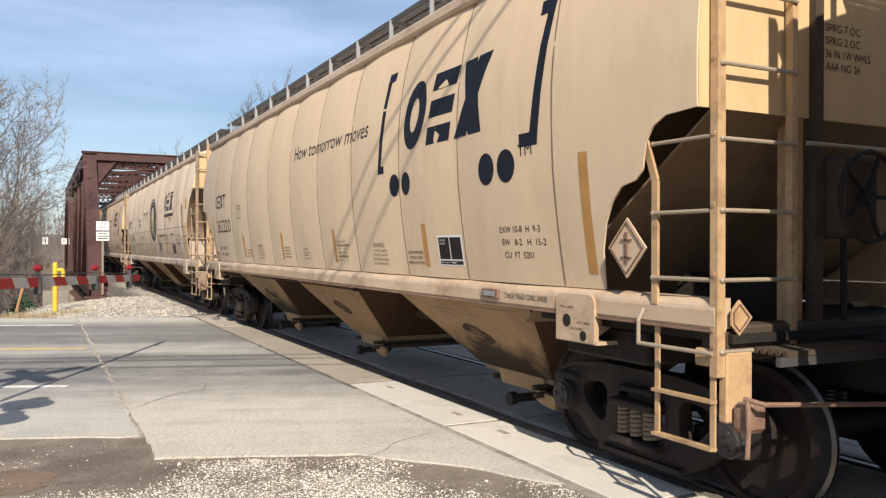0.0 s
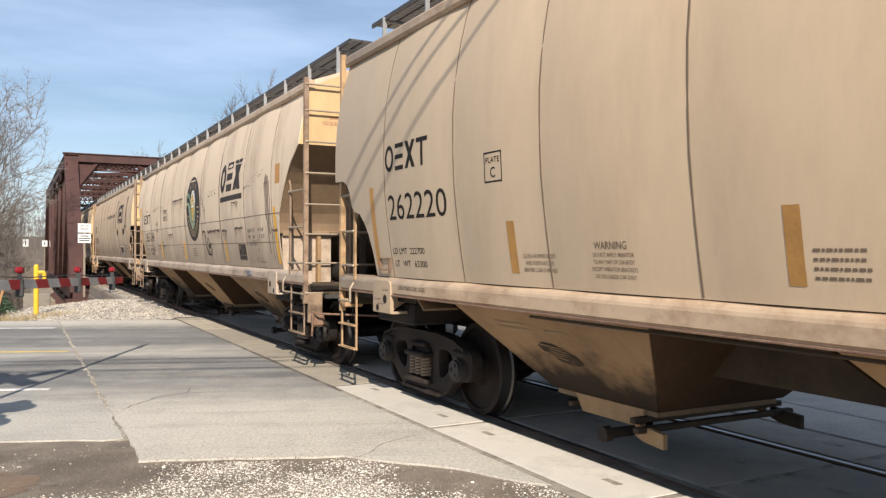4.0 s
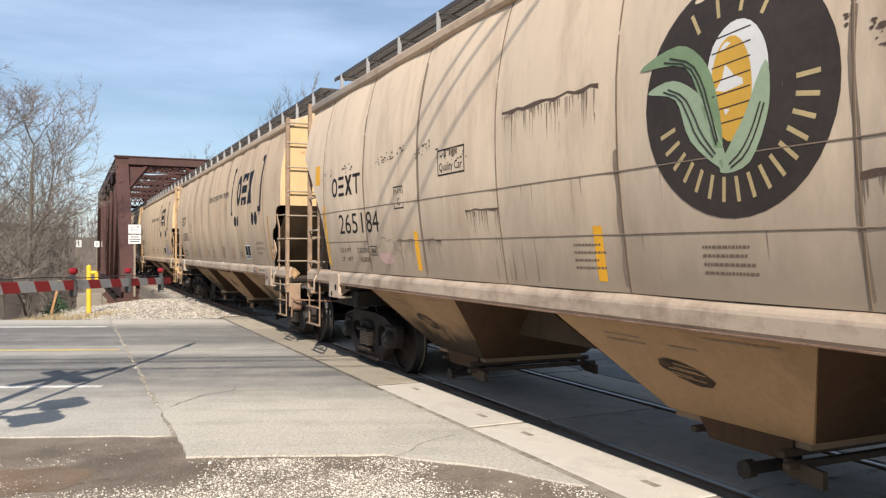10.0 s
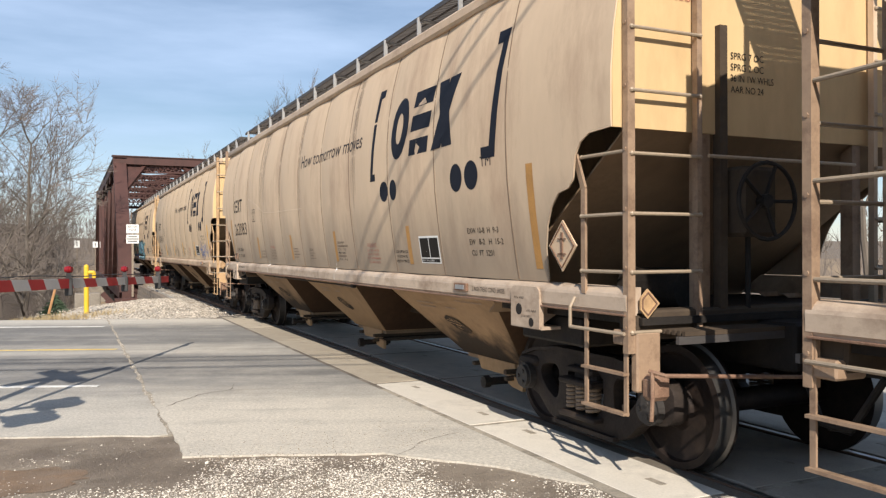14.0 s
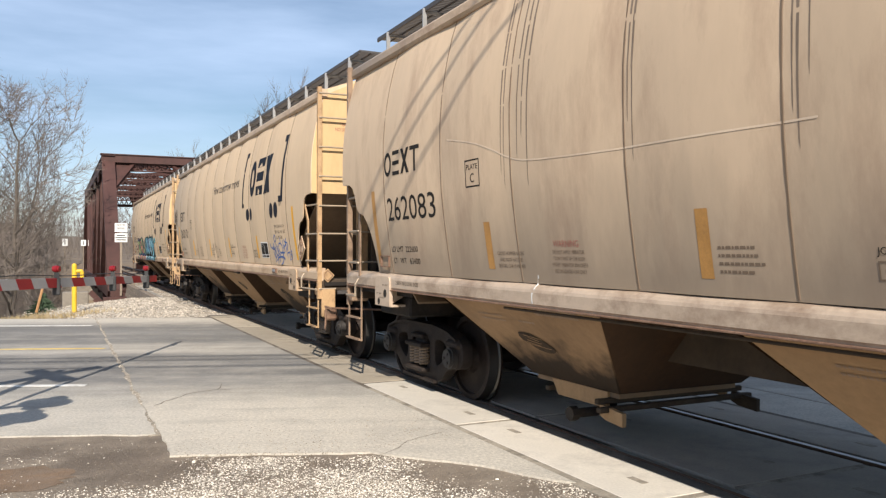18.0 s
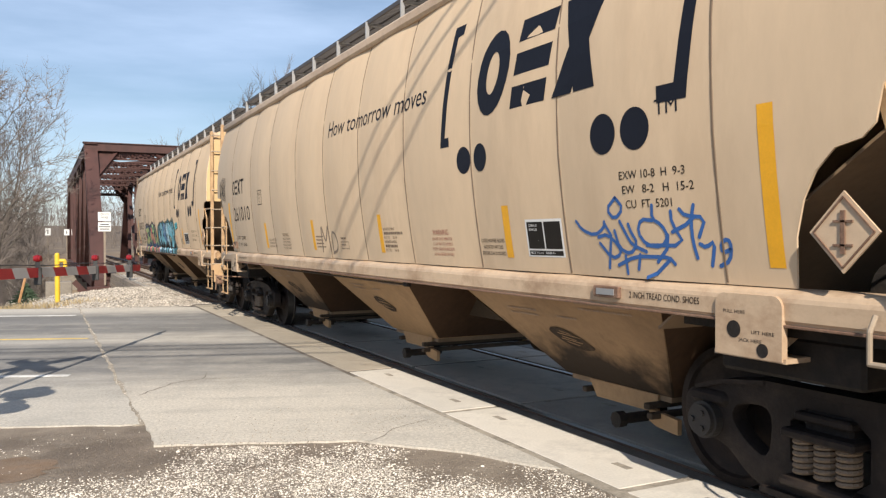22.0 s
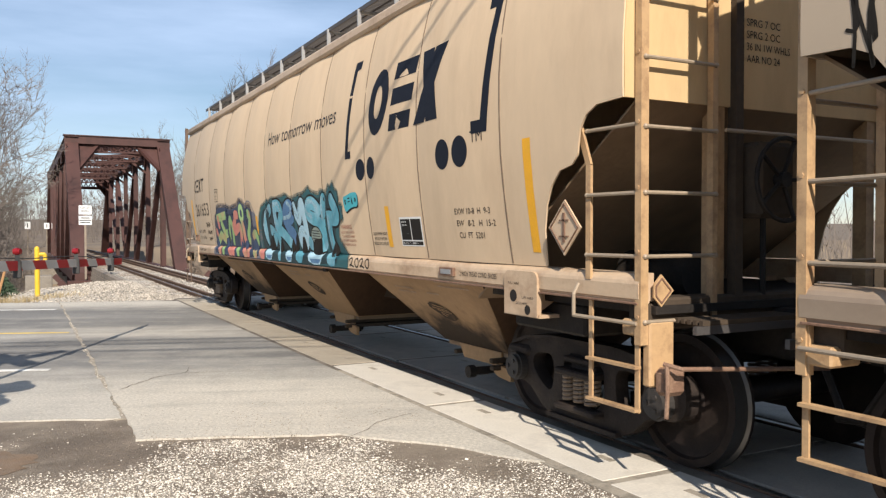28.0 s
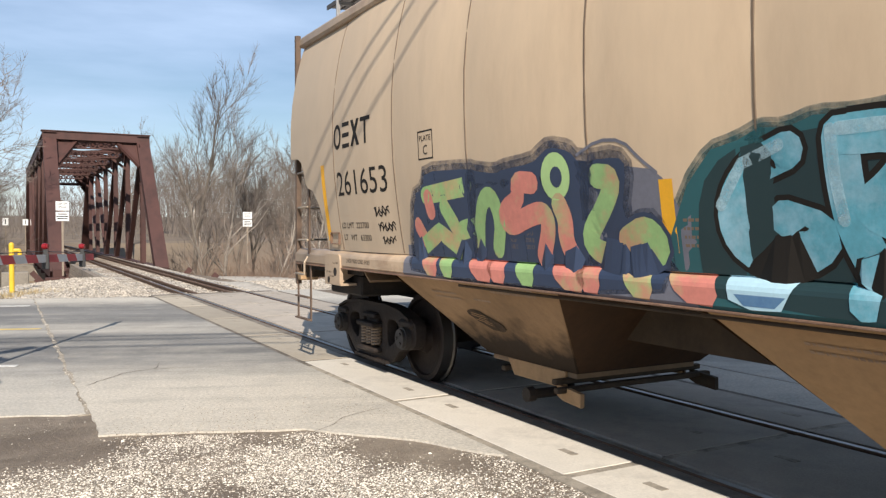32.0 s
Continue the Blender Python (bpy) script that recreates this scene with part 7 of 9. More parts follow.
graffiti_last(SP, CAR_E)
BLUE_TAG = (
    [(-4.73, 1.73), (-4.79, 1.67), (-4.93, 1.63), (-5.04, 1.68), (-5.05, 1.72)], [(-4.97, 1.62), (-5.07, 1.64), (-5.17, 1.57), (-5.19, 1.51), (-5.09, 1.48), (-4.98, 1.58)],
    [(-5.05, 1.71), (-5.11, 1.63), (-5.05, 1.42)], [(-5.15, 1.66), (-5.18, 1.55), (-5.28, 1.51), (-5.36, 1.58), (-5.31, 1.65), (-5.29, 1.7)], [(-5.21, 1.72), (-5.27, 1.62), (-5.31, 1.57), (-5.43, 1.53)],
    [(-5.51, 1.72), (-5.41, 1.73), (-5.37, 1.65), (-5.44, 1.57), (-5.57, 1.56), (-5.63, 1.62), (-5.59, 1.69), (-5.51, 1.73), (-5.52, 1.81)], [(-5.63, 1.63), (-5.61, 1.55), (-5.52, 1.47)],
    [(-5.15, 1.44), (-5.32, 1.5), (-5.49, 1.5), (-5.62, 1.5), (-5.66, 1.46)], [(-5.67, 1.77), (-5.67, 1.7), (-5.76, 1.57), (-5.44, 1.57)])
BLUE_TAG_END = (
    [(-5.74, 1.78), (-5.78, 1.74), (-5.93, 1.73), (-5.87, 1.62)], [(-5.85, 1.8), (-5.82, 1.71), (-5.82, 1.59), (-5.84, 1.5)], [(-5.67, 1.65), (-5.78, 1.69), (-5.84, 1.73)],
    [(-5.87, 1.58), (-5.91, 1.56), (-5.98, 1.6), (-5.94, 1.46)], [(-6.08, 1.55), (-6.02, 1.53), (-6.02, 1.59), (-6.07, 1.61), (-6.09, 1.57), (-6.07, 1.49), (-6.0, 1.46)], [(-5.23, 1.5), (-5.23, 1.39)],
    [(-5.37, 1.51), (-5.34, 1.42)], [(-5.41, 1.37), (-5.5, 1.4), (-5.63, 1.49)], [(-5.19, 1.87), (-5.26, 1.8), (-5.16, 1.73), (-5.09, 1.8), (-5.19, 1.87)])
for k, pts in enumerate(BLUE_TAG + BLUE_TAG_END):
    stroke(SP, CAR_D, pts, 0.024, M_SCRAWL, 0.0050 + 0.0003 * (k % 4), label="bright blue sprayed tag stroke")
scribble(SP, CAR_D, 7.2, 2.36, 0.55, 0.52, 4, M_INK, 0.018, 6, "black sprayed scrawl at the car's end")
stroke(SP, CAR_D, [(0.90, 1.44), (0.88, 1.62), (0.86, 1.80), (0.80, 1.66), (0.75, 1.56), (0.68, 1.68), (0.62, 1.80), (0.62, 1.62), (0.61, 1.44)], 0.03, M_STREAK, 0.005)
stroke(SP, CAR_D, [(0.50, 1.44), (0.49, 1.70), (0.34, 1.68), (0.26, 1.56), (0.32, 1.46), (0.52, 1.43)], 0.03, M_STREAK, 0.005)


def rust_strip(spec, car, y0, y1, z, h, seed, drips=True):
    """A dark scraped strip with run-down streaks."""
    rng = random.Random(seed)
    k = max(4, int(abs(y0 - y1) / 0.09))
    top = [(y0 + (y1 - y0) * i / k, z + rng.uniform(-0.012, 0.012)) for i in range(k + 1)]
    low = [(y, q - h * rng.uniform(0.3, 0.9)) for y, q in top]
    patch(spec, "rust_scrape", top + low[::-1], M_STAIN, car, "dark rust scrape on the side sheet")
    if drips:
        bm = bm_new()
        for i in range(int(abs(y0 - y1) / 0.015)):
            y = y0 + (y1 - y0) * rng.random()
            w, d = rng.uniform(0.004, 0.013), rng.uniform(0.05, 0.34) * rng.random()
            a = z - h * 0.6
            rows = [(a, 1.0), (a - d * 0.5, 0.8), (a - d, 0.15)]
            vs = [[bm.verts.new(skin(spec, -1, y + s * w * f / 2, max(1.4, q), 0.0014)) for s in (1, -1)] for q, f in rows]
            for p, q in zip(vs, vs[1:]):
                bm.faces.new((p[0], p[1], q[1], q[0]))
        tagged(part("rust_bleed", bm, M_STREAK, car, "fine rust runs below the scrape"), kind="stuff")


def smooth_ring(pts, n=4):
    """A closed outline rounded through its points."""
    out = []
    k = len(pts)
    for i in range(k):
        p0, p1, p2, p3 = (Vector(pts[(i + o) % k]) for o in (-1, 0, 1, 2))
        for j in range(n):
            t = j / n
            out.append(tuple(0.5 * (2 * p1 + (p2 - p0) * t + (2 * p0 - 5 * p1 + 4 * p2 - p3) * t * t + (3 * p1 - p0 - 3 * p2 + p3) * t ** 3)))
    return out


def speckle(spec, car, y0, y1, z0, z1, n, seed):
    """Small flaked spots along a band."""
    rng = random.Random(seed)
    for i in range(int(n * 1.5)):
        u = rng.random()
        y, z = y0 + (y1 - y0) * u, z0 + (z1 - z0) * u + rng.uniform(-0.05, 0.05)
        a, b = rng.uniform(0.006, 0.045), rng.uniform(0.004, 0.016)
        o = [(y + a * math.cos(w) * rng.uniform(0.6, 1), z + b * math.sin(w) * rng.uniform(0.6, 1)) for w in (0, 1, 2, 3, 4, 5)]
        patch(spec, "rust_spot", o, M_STAIN, car)


def cream_marks(spec, car):
    mark_shapes(spec, car, -3.44, 2.67, 1.55, 0.50, 0.22, M_EMBLEM, 0.30, "charcoal slanted block emblem")
    patch(spec, "underline", [(-3.47, 2.50), (-5.06, 2.50), (-5.06, 2.59), (-3.47, 2.59)], M_EMBLEM, car, "charcoal underline")
    # round corn emblem
    cy, cz = -0.90, 2.505
    patch(spec, "emblem_disc", oval(cy, cz, 0.70, 0.68, 40), M_EMBLEM, car, "round charcoal emblem")
    patch(spec, "emblem_kernel_field", oval(cy - 0.06, cz + 0.10, 0.22, 0.30, 28), M_WHITE, car, "pale inner field", off=0.0058)
    patch(spec, "corn_cob", oval(cy - 0.02, cz + 0.03, 0.15, 0.29, 28), M_CORN, car, "yellow corn cob", off=0.0068)
    for k in range(7):
        z = cz - 0.16 + 0.08 * k
        patch(spec, "kernel_row", [(cy + 0.12, z), (cy - 0.16, z + 0.02), (cy - 0.16, z + 0.028), (cy + 0.12, z + 0.008)], M_EMBLEM, car, off=0.0076)
    for o, m in (([(cy + 0.02, cz - 0.42), (cy + 0.30, cz - 0.22), (cy + 0.42, cz + 0.04), (cy + 0.68, cz + 0.12), (cy + 0.44, cz + 0.16), (cy + 0.20, cz + 0.02), (cy + 0.08, cz - 0.2)], M_LEAF_L),
                 ([(cy + 0.06, cz - 0.40), (cy + 0.18, cz - 0.1), (cy + 0.34, cz + 0.22), (cy + 0.76, cz + 0.28), (cy + 0.40, cz + 0.36), (cy + 0.16, cz + 0.20), (cy + 0.06, cz - 0.1)], M_LEAF),
                 ([(cy + 0.08, cz - 0.42), (cy - 0.14, cz - 0.38), (cy - 0.28, cz - 0.1), (cy - 0.26, cz + 0.14), (cy - 0.12, cz - 0.12), (cy, cz - 0.28)], M_LEAF_L)):
        ring = smooth_ring(o)
        patch(spec, "corn_leaf", ring, m, car, "green husk leaf", off=0.0086)
        for f in (0.25, 0.45):
            a, b = ring[:len(ring) // 2], ring[len(ring) // 2:][::-1]
            n = min(len(a), len(b))
            stroke(spec, car, [(a[i][0] + (b[i][0] - a[i][0]) * f, a[i][1] + (b[i][1] - a[i][1]) * f) for i in range(2, n - 2, 2)], 0.010, M_EMBLEM, 0.0094, "leaf_vein")
    for k in range(20):
        a = radians(40 + 16.5 * k) if k < 4 else radians(178 + 11 * (k - 4))
        if k < 4:
            a = radians(120 - 20 * k)
        c, s = math.cos(a), math.sin(a)
        r0, r1, w = 0.45, 0.59, 0.013
        o = [(cy + c * r0 - s * w, cz + s * r0 + c * w), (cy + c * r0 + s * w, cz + s * r0 - c * w), (cy + c * r1 + s * w, cz + s * r1 - c * w), (cy + c * r1 - s * w, cz + s * r1 + c * w)]
        patch(spec, "emblem_bar", o, M_STRAW, car, off=0.0058)
    mark_shapes(spec, car, 6.48, 2.37, 1.20, 0.26, 0.0, M_INK, 0.2, "owner's mark in black block shapes", True)
    line_of(spec, car, "265184", 6.23, 1.87, 0.26, 1.52, M_INK, 0.0, "black car number")
    line_of(spec, car, "LD LMT      222200", 6.31, 1.62, 0.06, 1.10, M_INK)
    line_of(spec, car, "LT   WT        63800", 6.29, 1.50, 0.06, 1.06, M_INK)
    line_of(spec, car, "EX W 10'-8''", -5.33, 1.92, 0.06, 0.46, M_INK)
    line_of(spec, car, "EW       8'-6''", -5.35, 1.82, 0.06, 0.44, M_INK)
    line_of(spec, car, "CU FT  5161", -5.37, 1.71, 0.06, 0.44, M_INK)
    line_of(spec, car, "H   9'-8''", -6.02, 1.92, 0.06, 0.30, M_INK)
    line_of(spec, car, "H  15'-0''", -6.04, 1.82, 0.06, 0.30, M_INK)
    for o in ([(4.16, 2.36), (3.90, 2.36), (3.90, 2.346), (4.16, 2.346)], [(4.16, 2.11), (3.90, 2.11), (3.90, 2.124), (4.16, 2.124)],
              [(4.16, 2.11), (4.146, 2.11), (4.146, 2.36), (4.16, 2.36)], [(3.914, 2.11), (3.90, 2.11), (3.90, 2.36), (3.914, 2.36)]):
        patch(spec, "box_line", o, M_INK, car)
    line_of(spec, car, "PLATE", 4.13, 2.28, 0.045, 0.20, M_INK)
    line_of(spec, car, "C", 4.06, 2.15, 0.08, 0.07, M_INK)
    for y, z1, lean in ((6.94, 2.28, 0.0), (3.66, 1.85, 0.0), (0.40, 1.82, 0.0), (-3.66, 1.81, 0.0), (-6.91, 2.27, 0.0)):
        stripe(spec, car, y, 1.43, z1, 0.10, M_YEL, lean)
    for y in (7.23, -7.11):
        patch(spec, "placard_sheet", [(y + 0.12, 2.60), (y - 0.12, 2.60), (y - 0.12, 2.88), (y + 0.12, 2.88)], M_YEL if y > 0 else M_ORANGE, car, "faded orange square decal")
    patch(spec, "panel_back", [(-4.62, 1.46), (-5.07, 1.46), (-5.07, 1.74), (-4.62, 1.74)], M_STREAK, car, "grey-brown back of the test panel", 0.0016)
    for a, b, c, d in ((-4.64, -4.83, 1.55, 1.725), (-4.845, -5.05, 1.55, 1.725), (-4.64, -5.05, 1.475, 1.54)):
        patch(spec, "test_panel", [(a, c), (b, c), (b, d), (a, d)], M_EMBLEM, car, "dark scuffed test record panel")
    bars(spec, car, -4.66, 1.69, 0.10, 2, 0.03, 0.012, M_STRAW, 44)
    for z, ya, yb in ((2.175, 7.3, -7.2), (1.755, 4.2, -7.0), (1.76, 7.0, 5.2)):
        bm = bm_new()
        k = 60
        r = [[bm.verts.new(skin(spec, -1, ya + (yb - ya) * i / k, z + dz, o)) for dz, o in ((-0.006, -0.002), (-0.003, 0.004), (0.003, 0.004), (0.006, -0.002))] for i in range(k + 1)]
        for a, b in zip(r, r[1:]):
            for j in range(3):
                bm.faces.new((a[j], a[j + 1], b[j + 1], b[j]))
        part("weld_seam", tidy(bm), M_STREAK, car, "long horizontal weld seam, dark with grime")
    for i, (a, b, z, h) in enumerate(((1.67, 0.31, 2.80, 0.05), (-1.66, -2.02, 2.02, 0.05), (-2.26, -3.28, 2.02, 0.07), (-3.46, -3.90, 2.00, 0.09), (-4.38, -4.80, 2.46, 0.04), (-4.50, -5.00, 2.02, 0.06),
                                     (4.12, 3.69, 1.77, 0.025), (3.44, 3.0, 1.76, 0.02), (-6.45, -6.62, 2.66, 0.03), (2.4, 1.8, 2.02, 0.03), (-6.7, -7.0, 1.95, 0.05))):
        rust_strip(spec, car, a, b, z, h, 20 + i)
    speckle(spec, car, 7.05, 5.60, 2.69, 2.73, 22, 1)
    speckle(spec, car, 4.85, 3.85, 2.66, 2.76, 24, 2)
    speckle(spec, car, 3.7, 3.1, 2.64, 2.72, 16, 3)
    speckle(spec, car, -2.5, -3.1, 2.70, 2.74, 16, 4)
    speckle(spec, car, -1.62, -2.14, 2.74, 2.42, 22, 5)
    speckle(spec, car, -5.1, -6.4, 2.62, 2.85, 18, 6)
    speckle(spec, car, 3.0, 2.3, 2.62, 2.50, 20, 7)
    # dark runs down the upright joints
    for y, z0, z1, w in ((5.22, 1.42, 3.3, 0.045), (3.50, 1.42, 3.6, 0.05), (0.14, 1.42, 2.3, 0.05), (-1.66, 1.42, 3.2, 0.04), (-3.36, 1.42, 3.4, 0.06), (-6.55, 1.6, 2.75, 0.05), (-6.62, 1.9, 2.72, 0.07), (-6.70, 1.5, 2.66, 0.03)):
        pts = [(y + 0.012 * math.sin(k * 1.7 + y), z0 + (z1 - z0) * k / 9) for k in range(10)]
        stroke(spec, car, pts, w, M_STREAK, 0.0040, "grime_streak", "dark rust run down a welded joint")
    for y, z0, z1 in ((-2.09, 2.16, 2.46), (-2.06, 2.3, 2.5), (-6.5, 2.1, 2.72), (7.0, 1.9, 2.2)):
        stroke(spec, car, [(y, z0), (y, z1)], 0.022, M_STAIN, 0.0046, "grime_streak", "dark rust run")
    rng = random.Random(5)
    for i in range(60):
        y = rng.uniform(-7.0, 7.2)
        z = rng.choice((2.17, 2.17, 1.75, 1.75, 2.6))
        w, d = rng.uniform(0.003, 0.011), rng.uniform(0.04, 0.28)
        patch(spec, "rust_run", [(y, z), (y - w, z), (y - w * 0.5, max(1.4, z - d))], M_STREAK, car, off=0.0035)
    for i in range(16):
        y = rng.uniform(-7.0, 7.2)
        w = rng.uniform(0.004, 0.012)
        patch(spec, "rust_run", [(y, 1.40), (y - w, 1.40), (y - w * 0.7, 1.40 + rng.uniform(0.1, 0.3)), (y - w * 0.3, 1.40 + rng.uniform(0.1, 0.3))], M_STREAK, car, off=0.0032)
    for k, (pts, w) in enumerate((
            ([(-2.06, 1.88), (-2.01, 1.93), (-1.96, 1.91), (-1.95, 1.81), (-2.01, 1.73), (-2.11, 1.65)], 0.026), ([(-2.13, 1.8), (-2.14, 1.67), (-2.13, 1.79), (-2.2, 1.81)], 0.020),
            ([(-2.27, 1.76), (-2.21, 1.74), (-2.2, 1.66), (-2.25, 1.67), (-2.28, 1.76), (-2.28, 1.65)], 0.020), ([(-2.19, 1.84), (-2.28, 1.88), (-2.32, 1.85), (-2.25, 1.82)], 0.018),
            ([(-2.33, 1.76), (-2.32, 1.63), (-2.37, 1.76), (-2.39, 1.64), (-2.43, 1.79), (-2.42, 1.59)], 0.018), ([(-2.35, 1.79), (-2.49, 1.76), (-2.53, 1.67), (-2.48, 1.57), (-2.4, 1.54), (-2.09, 1.55), (-2.01, 1.7)], 0.026),
            ([(-2.05, 1.7), (-2.09, 1.56), (-2.14, 1.67), (-2.18, 1.55), (-2.22, 1.65), (-2.26, 1.54), (-2.32, 1.63), (-2.36, 1.54)], 0.014), ([(-2.44, 1.53), (-2.44, 1.46), (-2.45, 1.37), (-2.41, 1.25)], 0.014))):
        stroke(spec, car, pts, w, M_INK, 0.0050 + 0.0004 * k, label="black sprayed tag stroke")
    for pts in ([(-5.60, 1.79), (-5.72, 1.785), (-5.83, 1.78)], [(-5.87, 1.78), (-5.99, 1.81)], [(-5.67, 1.78), (-5.73, 1.77), (-5.76, 1.72), (-5.76, 1.67), (-5.81, 1.62), (-5.82, 1.56), (-5.87, 1.53), (-5.88, 1.475)],
                [(-5.875, 1.47), (-5.89, 1.52), (-5.95, 1.54), (-5.94, 1.60), (-5.97, 1.64), (-6.02, 1.66), (-5.99, 1.69), (-6.00, 1.81)], [(-5.83, 1.77), (-5.81, 1.73), (-5.82, 1.70), (-5.84, 1.70)],
                [(-5.87, 1.77), (-5.93, 1.76), (-5.945, 1.72), (-5.93, 1.69), (-5.90, 1.70)], [(-5.85, 1.71), (-5.86, 1.73), (-5.88, 1.72), (-5.89, 1.73), (-5.90, 1.71)],
                [(-5.92, 1.65), (-5.89, 1.65), (-5.87, 1.63), (-5.89, 1.61), (-5.92, 1.62), (-5.93, 1.64), (-5.96, 1.645)]):
        stroke(spec, car, pts, 0.007, M_STREAK, 0.0050, "pencil_line", "thin brown pencilled outline")
    for txt, y, z, w in (("FB", -5.74, 1.495, 0.08), ("2013", -5.74, 1.445, 0.12), ("UGLY", -5.97, 1.49, 0.12), ("AMERICAN", -5.93, 1.435, 0.34), ("RB-11-05", -5.50, 1.445, 0.13)):
        line_of(spec, car, txt, y, z, 0.032 if txt != "RB-11-05" else 0.022, w, M_STREAK)
    bars(spec, car, 0.70, 1.68, 0.36, 4, 0.055, 0.022, M_INK, 41)
    bars(spec, car, -0.62, 1.66, 0.40, 4, 0.05, 0.022, M_INK, 42)
    line_of(spec, car, "a", 2.80, 2.555, 0.065, 0.06, M_INK)
    bars(spec, car, 2.68, 2.555, 0.22, 1, 0.09, 0.09, M_INK, 43)
    line_of(spec, car, "Quality Car", 2.91, 2.42, 0.08, 0.50, M_INK)
    for a, b, c, d in ((2.95, 2.36, 2.615, 2.63), (2.95, 2.36, 2.375, 2.39), (2.95, 2.935, 2.375, 2.63), (2.375, 2.36, 2.375, 2.63)):
        patch(spec, "box_line", [(a, c), (b, c), (b, d), (a, d)], M_INK, car)
    line_of(spec, car, "286K", 5.14, 1.612, 0.06, 0.22, M_INK)
    for a, b, c, d2 in ((5.18, 4.89, 1.69, 1.70), (5.18, 4.89, 1.585, 1.595), (5.18, 5.168, 1.585, 1.70), (4.902, 4.89, 1.585, 1.70)):
        patch(spec, "box_line", [(a, c), (b, c), (b, d2), (a, d2)], M_INK, car)
    blob(spec, car, rounded([(4.84, 1.60), (4.70, 1.62), (4.40, 1.615), (4.30, 1.58), (4.36, 1.50), (4.55, 1.48), (4.76, 1.50)], 2), M_CHALK_PINK, 0.0046, "faint pink chalk patch")
    stroke(spec, car, [(4.90, 1.55), (4.86, 1.68), (4.74, 1.70), (4.70, 1.80), (4.56, 1.80), (4.50, 1.74), (4.40, 1.78), (4.28, 1.74), (4.26, 1.66), (4.12, 1.64), (4.06, 1.52)], 0.007, M_STREAK, 0.005, "chalk_line", "thin chalk outline")
    end_words(car, -spec.side)
    bm = bm_new()
    box(bm, -1.535, -5.3, 1.265, 0.03, 0.26, 0.075, bevel=0.006)
    part("sill_box", bm, M_GREYSPRAY, car, "small grey riveted sill plate")


cream_marks(SPEC_B, CAR_B)
# pale scuffs and a dark vertical band on the dull car
stroke(SP, CAR_C, [(4.4, 2.64), (3.9, 2.56), (3.55, 2.46), (3.3, 2.36), (3.0, 2.31), (2.2, 2.28), (1.2, 2.27), (0.4, 2.26)], 0.012, M_CREAM, 0.005, "scuff", "long pale scrape")
RNG_C = random.Random(12)
for k in range(16):
    y, w, z1 = RNG_C.choice((3.40, 3.12, 0.52, -2.1, 1.86)) + RNG_C.uniform(-0.12, 0.05), RNG_C.uniform(0.008, 0.03), RNG_C.uniform(2.1, 2.9)
    patch(SP, "grime_streak", [(y, z1), (y - w * 0.3, z1 - 0.05), (y - w, 3.4), (y - w * 0.8, 3.82), (y - w * 0.1, 3.82), (y + w * 0.1, 3.2)], M_STREAK, CAR_C, "dark run-down grime", 0.003)
for y in (3.02, -1.1):
    stroke(SP, CAR_C, [(y, 1.42), (y + 0.02, 1.34), (y + 0.05, 1.26), (y + 0.04, 1.21)], 0.018, M_WHITE, 0.004, "scuff", "white drip over the sill")


# ---- gate, signs, posts and wires ----
M_GATE_RED = mat("gate_red_sheeting", (0.36, 0.025, 0.03), 0.5, var=0.12, scale=5, fine=40, bump=0.05)
M_GATE_WHITE = mat("gate_white_sheeting", (0.44, 0.44, 0.44), 0.5, var=0.10, scale=5, fine=40, bump=0.05)
M_LAMP_RED = mat("red_lamp_lens", (0.22, 0.008, 0.012), 0.25, var=0.1, fine=40, bump=0)
M_POST_YEL = mat("yellow_post_paint", (0.70, 0.45, 0.03), 0.5, var=0.12, scale=4, fine=40, bump=0.1, dirt=(0.35, 0.22, 0.05), dirt_amount=0.5)
M_SIGN = mat("white_sign_sheet", (0.74, 0.74, 0.72), 0.5, var=0.06, fine=40, bump=0.03)
M_DARKMETAL = mat("dark_metal", (0.05, 0.05, 0.05), 0.6, 0.3, var=0.2, fine=40, bump=0.1)
M_WOOD = mat("grey_weathered_wood", (0.26, 0.21, 0.16), 0.9, var=0.3, scale=2, fine=30, bump=0.4)
M_STAKE = mat("orange_brown_stake", (0.40, 0.22, 0.10), 0.9, var=0.3, scale=6, fine=40, bump=0.3)


